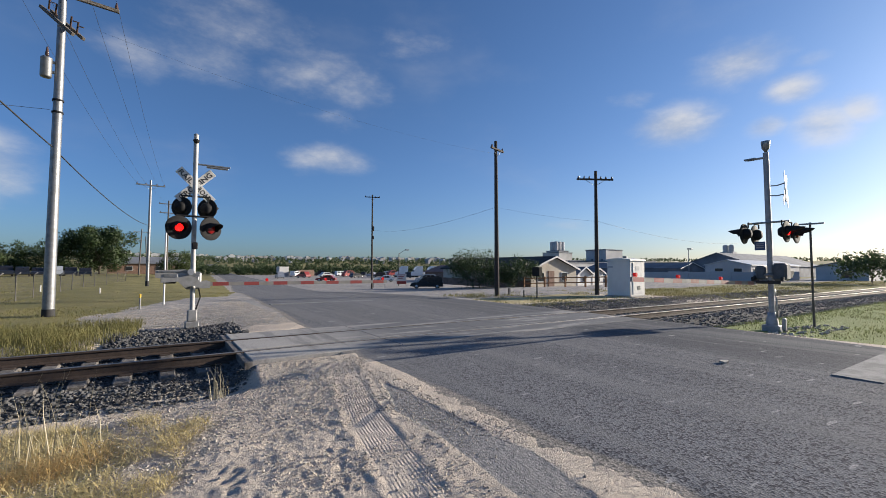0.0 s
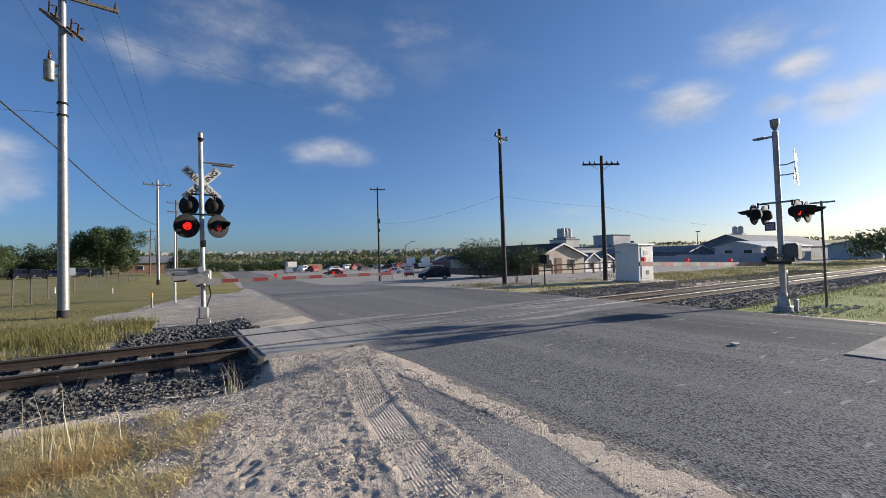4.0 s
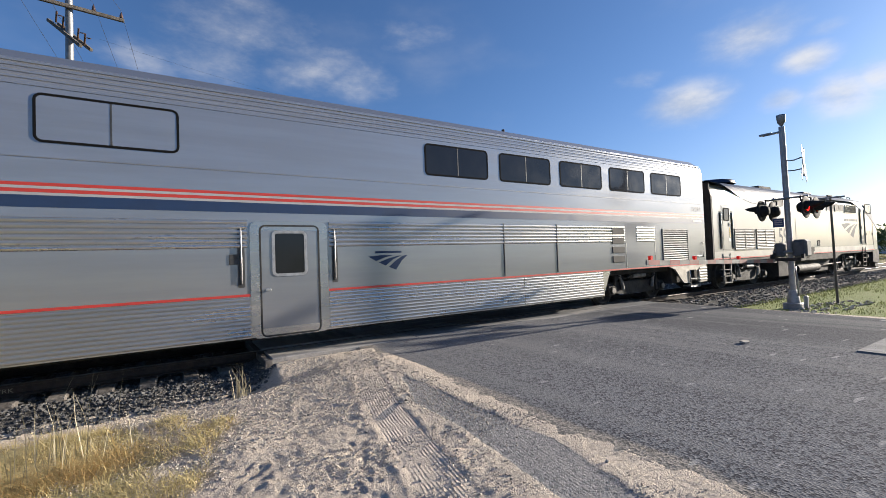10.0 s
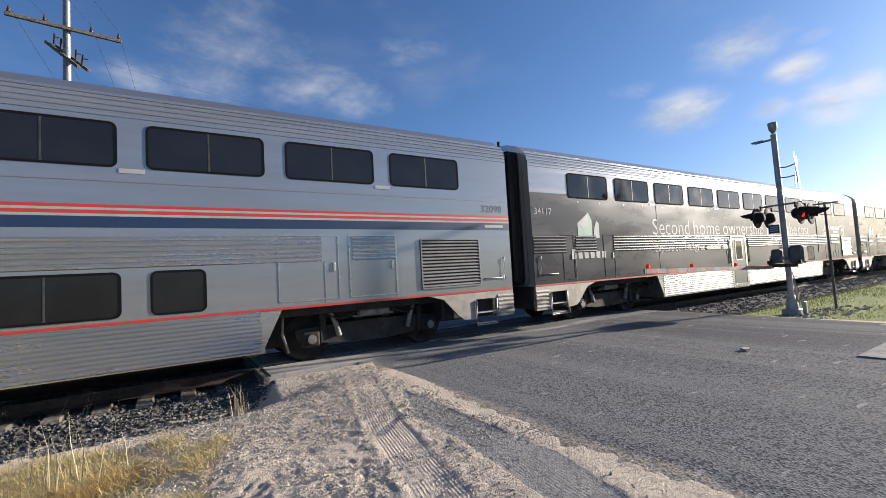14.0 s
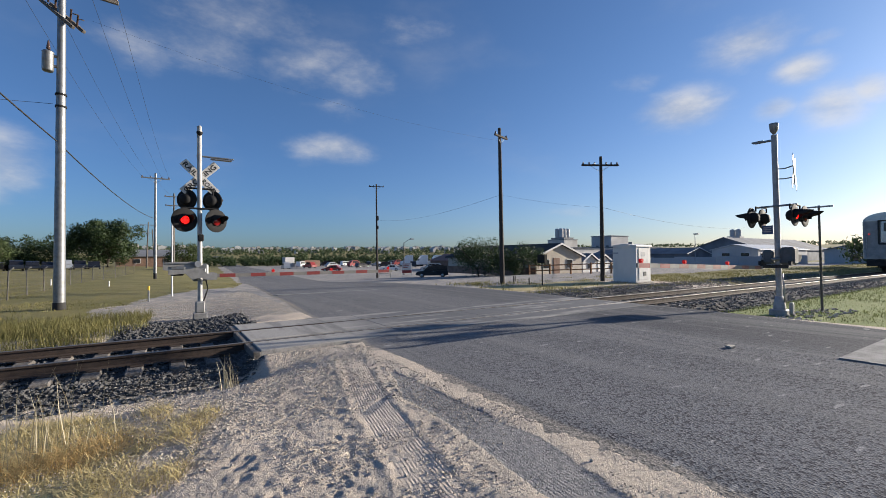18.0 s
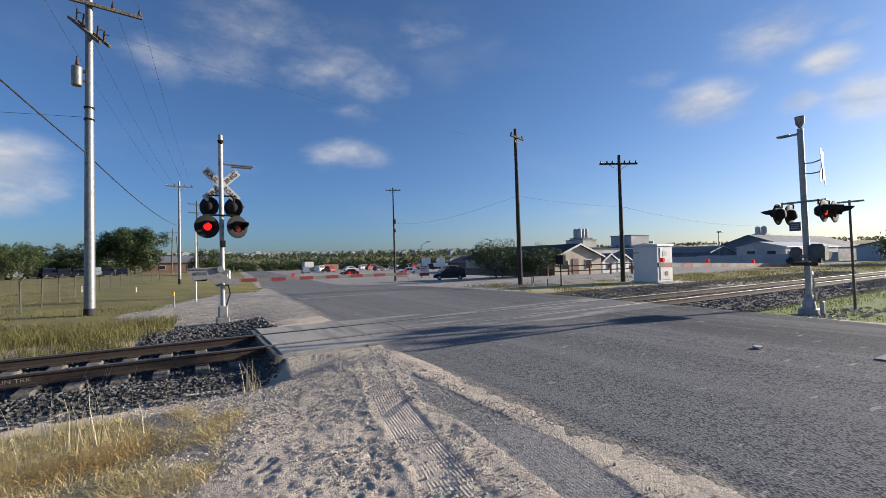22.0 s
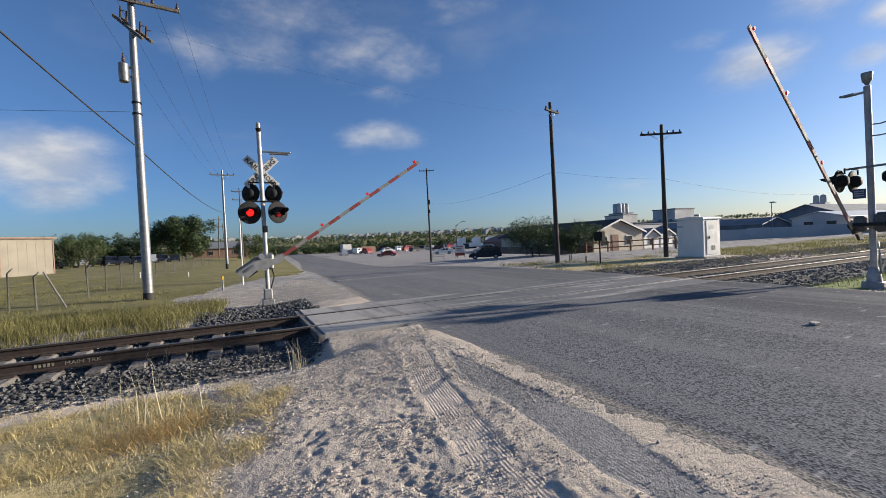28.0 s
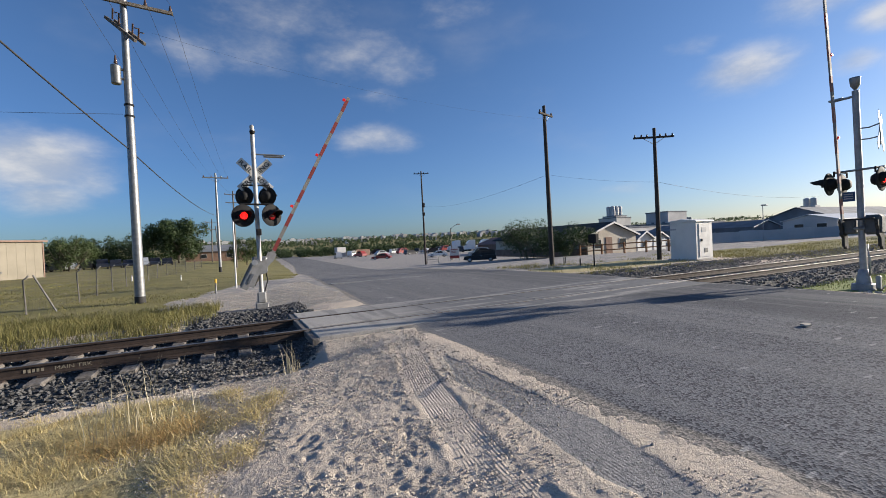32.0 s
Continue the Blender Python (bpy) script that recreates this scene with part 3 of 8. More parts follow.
def asphalt():
    mt = bpy.data.materials.new("worn chip seal asphalt")
    mt.use_nodes = True
    k = Nodes(mt.node_tree)
    p = k.n("NewGeometry").outputs["Position"]
    xyz = k.n("SeparateXYZ", Vector=p).outputs
    chip = k.n("TexVoronoi", Vector=p, Scale=50.0)
    chips = chip.outputs["Distance"]
    tone = k.n("SeparateColor", Color=chip.outputs["Color"]).outputs[0]
    lane = k.n("Mapping", Vector=p)
    lane.inputs["Scale"].default_value = (1.0, 0.12, 1)
    n1, n2, n3 = k.noise(lane.outputs[0], 0.55, 4), k.noise(p, 1.1, 6, 0.65), k.noise(p, 9, 4)
    col = k.mix(k.ramp(n1, 0.38, 0.62), (0.178, 0.180, 0.188), (0.143, 0.146, 0.154))
    col = k.mix(k.m("MULTIPLY", k.ramp(n2, 0.45, 0.75), 0.5), col, (0.165, 0.165, 0.168))
    col = k.mix(k.m("MULTIPLY", k.m("GREATER_THAN", tone, 0.62), 0.6), col, (0.23, 0.228, 0.228))
    col = k.mix(k.m("MULTIPLY", k.m("LESS_THAN", tone, 0.34), 0.62), col, (0.045, 0.041, 0.044))
    lane2 = k.ramp(k.m("ADD", k.m("ADD", xyz[0], k.m("MULTIPLY", xyz[1], -0.10)), k.m("MULTIPLY", n2, 1.4)), 8.4, 9.6)
    lane2 = k.m("MULTIPLY", lane2, k.ramp(xyz[1], 60.0, 20.0))
    col = k.mix(k.m("MULTIPLY", lane2, 0.5), col, (0.070, 0.073, 0.080))
    # paler asphalt beyond the rails
    col = k.mix(k.m("MULTIPLY", k.ramp(xyz[1], 10.5, 11.5), 0.2), col, (0.235, 0.233, 0.232))
    # dust along the near edge and over the crossing, scraped white marks
    edge = k.n("Attribute")
    edge.attribute_name = "dust"
    du = k.ramp(k.m("ADD", edge.outputs["Fac"], k.m("MULTIPLY", k.m("SUBTRACT", n3, 0.5), 0.5)), 0.25, 0.8)
    grit = k.mix(k.ramp(tone, 0.2, 0.8), (0.21, 0.19, 0.16), (0.40, 0.35, 0.285))
    col = k.mix(k.m("MULTIPLY", du, 0.82), col, grit)
    streak = k.n("Mapping", Vector=p)
    streak.inputs["Scale"].default_value = (1.6, 0.05, 1)
    st = k.ramp(k.noise(streak.outputs[0], 1.0, 5, 0.6), 0.47, 0.62)
    col = k.mix(k.m("MULTIPLY", st, 0.42), col, (0.225, 0.220, 0.215))
    scuff = k.n("Mapping", Vector=p)
    scuff.inputs["Scale"].default_value = (2.0, 7.0, 1)
    sc = k.ramp(k.noise(scuff.outputs[0], 1.0, 2, 0.4), 0.69, 0.72)
    col = k.mix(k.m("MULTIPLY", sc, 0.55), col, (0.42, 0.41, 0.39))
    b = k.n("BsdfPrincipled", Base_Color=col, Roughness=0.95, Specular_IOR_Level=0.05)
    bp = k.n("Bump", Height=k.m("ADD", chips, k.m("MULTIPLY", n3, 0.5)), Strength=0.7, Distance=0.0055)
    k.put(b, "Normal", bp.outputs[0])
    k.n("OutputMaterial", Surface=b.outputs[0])
    return mt


M_ASPHALT = asphalt()


def build_road():
    ys = lines([(-400, -20, 20), (-20, 0, 1), (0, 24, 0.25), (24, 60, 1.5), (60, 200, 6), (200, 421, 20)])
    us = np.concatenate([np.linspace(0, .07, 24), np.linspace(.085, 1, 45)])
    verts, dust = [], []
    for y in ys:
        a, b = road_edge(ROAD_L, y), road_edge(ROAD_R, y)
        ragged = -0.12 + 0.06 * value_noise(np.array([y]), np.array([0.0]), 0.9, 21)[0] + 0.05 * value_noise(np.array([y]), np.array([7.0]), 0.23, 22)[0]
        d = abs(y - TRACK_Y)
        for u in us:
            x = a + ragged * (1 - u) + (b - a - ragged * 0.5) * u
            z = float(slope_z(x, y)) + 0.004 + 0.05 * (1 - (2 * u - 1) ** 2) * smooth01((d - 3) / 8.0)
            edge = min(u, 1 - u) * (b - a)
            z -= 0.02 * math.exp(-edge / 0.14)
            verts.append((x, y, z))
            near_edge = smooth01((0.42 - u * (b - a)) / 0.26)
            cross = 0.38 * math.exp(-(d / 2.0) ** 2) * (0.5 + 0.5 * math.exp(-((x - 3) / 3.5) ** 2) + 0.4 * math.exp(-((x - 12) / 2.2) ** 2))
            dust.append(min(1, near_edge + cross + 0.5 * math.exp(-(((1 - u) * (b - a)) / 0.5) ** 2)))
    n = len(us)
    faces = [(j * n + i, j * n + i + 1, (j + 1) * n + i + 1, (j + 1) * n + i) for j in range(len(ys) - 1) for i in range(n - 1)]
    # thickness along both edges
    o = len(verts)
    for side in (0, n - 1):
        for j in range(len(ys)):
            x, y, z = verts[j * n + side]
            verts.append((x, y, z - 0.08))
            dust.append(1.0)
    for s, side in enumerate((0, n - 1)):
        for j in range(len(ys) - 1):
            q = (j * n + side, (j + 1) * n + side, o + s * len(ys) + j + 1, o + s * len(ys) + j)
            faces.append(q)
    ob = sheet("road", verts, faces, M_ASPHALT)
    at = ob.data.attributes.new("dust", "FLOAT", "POINT")
    at.data.foreach_set("value", np.array(dust, np.float32))
    return tagged(ob, "worn grey chip seal road crossing the railway", "road", kind="structure")


build_road()
M_LINE = material("worn white road paint", (0.235, 0.232, 0.225), (0.15, 0.149, 0.147), 3, 0.8, 0, 0.3, 60, dirt=(0.12, 0.12, 0.12))
stop_line = part("stop_line", Geo().box(8.3, 12.4, 1.55, 2.1, 0.03, 0.052), M_LINE)
far_line = part("stop_line", Geo().box(4.0, 8.6, 18.75, 19.1, float(slope_z(6, 19)) + .02, float(slope_z(6, 19)) + .047), M_LINE)
tagged(far_line, "worn white stop line beyond the rails", "road marking", kind="structure")
tagged(stop_line, "worn white stop line on the asphalt", "road marking", kind="structure")


def build_track():
    tr = thing("railway_track", "single railway track on dark ballast", "railway", kind="structure")
    for s, nm in ((-1, "near"), (1, "far")):
        y = TRACK_Y + s * RAIL
        prof = [(-.07, -.165), (.07, -.165), (.07, -.15), (.012, -.13), (.012, -.035), (.036, -.028), (.036, 0.0), (-.036, 0.0), (-.036, -.028), (-.012, -.035), (-.012, -.13), (-.07, -.15)]
        part("rail", Geo().prism([(y + a, b + 0.012) for a, b in prof], 0, -90, 420), M_RUST, tr, "rust-brown steel rail")
        head = [(-.033, 0.0), (.033, 0.0), (.028, .006), (-.028, .006)]
        part("rail_head", Geo().prism([(y + a, b + 0.0125) for a, b in head], 0, -90, 420), M_SHINE, tr, "polished running surface")
    tie = Geo().box(-.115, .115, -1.3, 1.3, -.20, 0, .02).mesh("sleeper", M_TIE)
    plate = Geo().box(-.09, .09, -.17, .17, 0, .018, .005).mesh("tie_plate", M_RUST)
    rest = Geo()
    rng = random.Random(4)
    for i in range(-70, 420):
        x = 0.55 * i + 0.2
        if 1.15 < x < 12.95:
            continue
        m = pose(x + rng.uniform(-.03, .03), TRACK_Y + rng.uniform(-.05, .05), -0.168, 0, 0, rng.uniform(-1.2, 1.2))
        if -16 < x < 62:
            piece("sleeper", tie, tr, m)
            if -9 < x < 30:
                for s in (-1, 1):
                    piece("tie_plate", plate, tr, pose(x, TRACK_Y + s * RAIL, -0.168))
        else:
            rest.box(x - .115, x + .115, TRACK_Y - 1.3, TRACK_Y + 1.3, -.36, -.168)
    far = part("far_sleepers", rest, M_TIE, tr)
    far["kind"] = "stuff"
    return tr


track = build_track()


def crossing_concrete():
    """Dusty pale at the road's edge, dark and tyre-streaked where the traffic runs."""
    M_CONC.use_nodes = True
    k = Nodes(M_CONC.node_tree)
    p = k.n("NewGeometry").outputs["Position"]
    xyz = k.n("SeparateXYZ", Vector=p).outputs
    run = k.n("Mapping", Vector=p)
    run.inputs["Scale"].default_value = (0.35, 2.6, 1)
    n1, n2, n3 = k.noise(p, 0.9, 5, 0.6), k.noise(run.outputs[0], 1.0, 5, 0.6), k.noise(p, 40, 4, 0.6)
    worn = k.ramp(k.m("ADD", xyz[0], k.m("MULTIPLY", n1, 2.4)), 3.2, 6.4)
    col = k.mix(worn, (0.37, 0.35, 0.32), (0.135, 0.137, 0.142))
    col = k.mix(k.m("MULTIPLY", k.ramp(n2, 0.5, 0.62), 0.75), col, (0.36, 0.34, 0.315))
    tyre = k.n("Mapping", Vector=p)
    tyre.inputs["Scale"].default_value = (2.2, 0.25, 1)
    col = k.mix(k.m("MULTIPLY", k.ramp(k.noise(tyre.outputs[0], 1.0, 4, 0.6), 0.5, 0.66), 0.5), col, (0.10, 0.10, 0.103))
    col = k.mix(k.m("MULTIPLY", k.ramp(n3, 0.45, 0.7), 0.35), col, (0.09, 0.09, 0.09))
    b = k.n("BsdfPrincipled", Base_Color=col, Roughness=0.88, Specular_IOR_Level=0.3)
    k.put(b, "Normal", k.n("Bump", Height=n3, Strength=0.4, Distance=0.01).outputs[0])
    k.n("OutputMaterial", Surface=b.outputs[0])


crossing_concrete()


def build_crossing():
    """Precast concrete panels outside and between the rails, with flangeways."""
    cr = thing("level_crossing", "dusty precast concrete crossing panels between rails", "level crossing", kind="structure")
    rows = [(TRACK_Y - 1.66, TRACK_Y - RAIL - 0.075), (TRACK_Y - RAIL + 0.165, TRACK_Y + RAIL - 0.165), (TRACK_Y + RAIL + 0.075, TRACK_Y + 1.62)]
    n, x0, x1 = 4, 1.38, 12.75
    for a, b in rows:
        w = (x1 - x0) / n
        me = Geo().box(.003, w - .003, a, b, -.22, .016, .012).mesh("panel", M_CONC)
        for i in range(n):
            piece("panel", me, cr, pose(x0 + i * w, 0, 0))
    for s in (-1, 1):
        part("flangeway_filler", Geo().box(x0, x1, TRACK_Y + s * RAIL - s * .155, TRACK_Y + s * RAIL - s * .045, -.2, -.08), M_RUBBER, cr)
    part("end_board", Geo().box(1.26, 1.38, TRACK_Y - 1.7, TRACK_Y + 1.66, -.30, .0, .01), M_TIE, cr)
    return cr


build_crossing()


# ---- the train ----
SPEED, T_REF, X_REF = 17.2, 10.5, 11.975        # first coach centre is at X_REF at T_REF
PITCH = 25.91


# small lags and leads of the run against an even speed: seconds, metres
LAG = [(0, -.5), (7.5, -.5), (8, -.52), (8.1, .1), (8.2, .1), (8.5, .07), (9, -.14), (9.5, -.08), (10, 0), (10.5, .1), (11, .08), (11.7, -.39), (12, -.45), (12.6, -.31), (13, -.19), (13.5, -.07), (14, -.06), (14.5, .08), (15.5, .1), (16.5, .0), (17, -.4), (18, -.5), (32, -.5)]


def train_x(t):
    return X_REF + SPEED * (t - T_REF) + float(np.interp(t, [q[0] for q in LAG], [q[1] for q in LAG]))


TIMES = sorted(set(range(0, 33)) | {q[0] for q in LAG})


def coach_rows(k):
    return [(t, pose(train_x(t) - PITCH * k, TRACK_Y, 0)) for t in TIMES]


SIDE = 1.55
WHEELS = []


def arc(cy, cz, r, a0, a1, n):
    return [(cy + r * math.cos(radians(a0 + (a1 - a0) * i / n)), cz + r * math.sin(radians(a0 + (a1 - a0) * i / n))) for i in range(n + 1)]


def body_outline(z0, top=5.0, shoulder=4.18):
    """Half cross section mirrored: flat sides and a cambered roof."""
    right = [(SIDE, z0), (SIDE, shoulder + .06), (SIDE - .05, shoulder + .27), (SIDE - .17, shoulder + .42), (SIDE - .40, shoulder + .60), (SIDE - .75, shoulder + .73), (.40, top - .02), (0, top)]
    return right + [(-y, z) for y, z in right[-2::-1]]


def rounded(x0, x1, z0, z1, r, n=4):
    pts = []
    for cx, cz, a in ((x1 - r, z1 - r, 0), (x0 + r, z1 - r, 90), (x0 + r, z0 + r, 180), (x1 - r, z0 + r, 270)):
        pts += [(cx + r * math.cos(radians(a + 90 * i / n)), cz + r * math.sin(radians(a + 90 * i / n))) for i in range(n + 1)]
    return pts


def plate(x0, x1, z0, z1, y, thick, r=0.06, g=None):
    """A rounded plate on the side that faces the camera (-y)."""
    g = g or Geo()
    return g.prism([(a, b) for a, b in rounded(x0, x1, z0, z1, r)], 1, y - thick, y)


def ring(x0, x1, z0, z1, y, thick, r, w):
    """A rounded frame of width w."""
    o, i = rounded(x0, x1, z0, z1, r), rounded(x0 + w, x1 - w, z0 + w, z1 - w, max(.01, r - w))
    n = len(o)
    vs = [(a, y - thick, b) for a, b in o] + [(a, y - thick, b) for a, b in i] + [(a, y, b) for a, b in o] + [(a, y, b) for a, b in i]
    fs = []
    for k in range(n):
        j = (k + 1) % n
        fs += [(k, j, n + j, n + k), (k, 2 * n + k, 2 * n + j, j), (n + k, n + j, 3 * n + j, 3 * n + k)]
    return Geo().add(vs, fs)


def side_window(parent, x0, x1, z0, z1, double=True, blank=False, y=-SIDE):
    w = part("window", ring(x0, x1, z0, z1, y, .010, .10, .035), M_GASKET, parent)
    mid = (x0 + x1) / 2
    spans = [(x0 + .03, mid - .012), (mid + .012, x1 - .03)] if double else [(x0 + .03, x1 - .03)]
    for a, b in spans:
        part("pane", plate(a, b, z0 + .03, z1 - .03, y, .006, .03), M_SILVER if blank else M_GLASS, w)
    if double:
        part("mullion", Geo().box(mid - .012, mid + .012, y - .009, y, z0 + .03, z1 - .03), M_SLAT, w)
    return w


def flutes(x0, x1, z0, z1, n, y=-SIDE, deep=.018, g=None):
    """Horizontal corrugations as real ribs."""
    g = g or Geo()
    h = (z1 - z0) / n
    for i in range(n):
        z = z0 + i * h
        g.prism([(y, z + .06 * h), (y - deep * .75, z + .22 * h), (y - deep, z + .5 * h), (y - deep * .75, z + .78 * h), (y, z + .94 * h)], 0, x0, x1)
    return g


def louvre(parent, name, x0, x1, z0, z1, n, mt_slat, y=-SIDE, label=""):
    lv = part(name, Geo().box(x0, x1, y - .012, y, z0, z1), M_GRILLE, parent, label)
    fr = ring(x0 - .03, x1 + .03, z0 - .03, z1 + .03, y, .03, .03, .03)
    part("frame", fr, mt_slat, lv)
    g = Geo()
    h = (z1 - z0) / n
    for i in range(n):
        z = z0 + i * h
        g.prism([(y - .012, z + .70 * h), (y - .034, z + .25 * h), (y - .030, z + .12 * h), (y - .010, z + .5 * h)], 0, x0, x1)
    part("slats", g, mt_slat, lv)
    return lv


def bogie(parent, xc, y_half=1.0, base=2.59, r=.457, axles=2):
    """A passenger truck: side frames, springs, axle boxes, wheels."""
    b = part("truck", Geo().box(xc - .35, xc + .35, -1.0, 1.0, .45, .72, .03), M_TRUCK, parent, "oily cast steel truck")
    # added wide inner box stands in for shade between the wheels
    part("bolster_filler", Geo().box(xc - 1.9, xc + 1.9, -.62, .62, .36, .94, .03).box(xc - 1.0, xc + 1.0, -.95, .95, .74, .98, .03), M_UNDER, b)
    for s in (-1, 1):
        y = s * y_half
        half = base / 2 + .28
        prof = [(xc - half, .50), (xc - half + .12, .42), (xc - base / 2 + .35, .34), (xc - .5, .30), (xc + .5, .30), (xc + base / 2 - .35, .34), (xc + half - .12, .42), (xc + half, .50), (xc + half, .64), (xc + .7, .70), (xc - .7, .70), (xc - half, .64)]
        part("side_frame", Geo().prism(prof, 1, y - .07, y + .07), M_TRUCK, b)
        for q in (-.32, .32):
            g = Geo()
            for i in range(5):
                z = .72 + i * .055
                g.lathe((xc + q, y, z), (0, 0, 1), [(0, .055), (.02, .095), (.04, .095), (.055, .055)], 10)
            part("spring", g, M_TRUCK, b)
        xs = [xc - base / 2, xc + base / 2] if axles == 2 else [xc - base / 2, xc, xc + base / 2]
        for x in xs:
            part("axle_box", Geo().box(x - .17, x + .17, y - .14, y + .05, .30, .62, .04).cyl((x, y - .19, r), (x, y - .13, r), .11, n=12), M_TRUCK, b)
        for q in (-1, 1):
            part("damper", Geo().cyl((xc + q * .75, y - .13, .5), (xc + q * .95, y - .13, 1.02), .04, n=8).cyl((xc + q * .75, y - .13, .46), (xc + q * .83, y - .13, .74), .055, n=8), M_DUSTY, b)
            part("brake_hanger", Geo().box(xc + q * 1.0, xc + q * 1.12, y - .12, y - .04, .35, .95, .01).tube([(xc + q * 1.06, y - .15, .9), (xc + q * .7, y - .18, .78), (xc + q * .2, y - .15, .95)], .018, 5), M_TRUCK, b)
        part("brake_cylinder", Geo().cyl((xc - .35, y - .16, .86), (xc + .30, y - .16, .86), .08, n=10).box(xc - .45, xc + .45, y - .10, y, .78, .82), M_DUSTY if s < 0 else M_TRUCK, b)
        part("sand_pipe", Geo().tube([(xc - base / 2 - .5, y - .12, 1.02), (xc - base / 2 - .52, y - .12, .6), (xc - base / 2 - .42, y - .1, .25)], .025, 6), M_DUSTY, b)
        part("journal_cap", Geo().cyl((xc - base / 2, y - .21, r), (xc - base / 2, y - .185, r), .085, n=12), M_DUSTY, b)
        part("journal_cap", Geo().cyl((xc + base / 2, y - .21, r), (xc + base / 2, y - .185, r), .085, n=12), M_DUSTY, b)
    return b


def wheelset(parent, x, r=.457):
    g = Geo()
    for s in (-1, 1):
        g.lathe((0, 0, 0), (0, s, 0), [(.66, .06), (.665, r + .028), (.69, r + .026), (.70, r), (.80, r - .006), (.80, r - .07), (.76, r - .09), (.76, .12), (.85, .1), (.85, .0)], 28)
        for h in range(6):
            a = math.pi * h / 3
            g.cyl((.25 * math.cos(a), s * .755, .25 * math.sin(a)), (.25 * math.cos(a), s * .782, .25 * math.sin(a)), .035, n=8)
    g.cyl((0, -.7, 0), (0, .7, 0), .08, n=10)
    ob = part("wheelset", g, M_TRUCK, parent, "steel wheels on their axle")
    ob.matrix_basis = pose(x, 0, r + .012)
    WHEELS.append((ob, x, r))
    return ob


def flat_mark(parent, outline, mt, y=-SIDE, thick=.004, name="emblem", label=""):
    return part(name, Geo().prism(outline, 1, y - thick, y), mt, parent, label)


def lettering(parent, text, x, z, h, mt, y=-SIDE, width=None, bold=0.0):
    ob = new("lettering", words(text, h, mt, width=width, bold=bold))
    ob.parent = parent
    ob.matrix_basis = pose(x, y, z)
    return ob


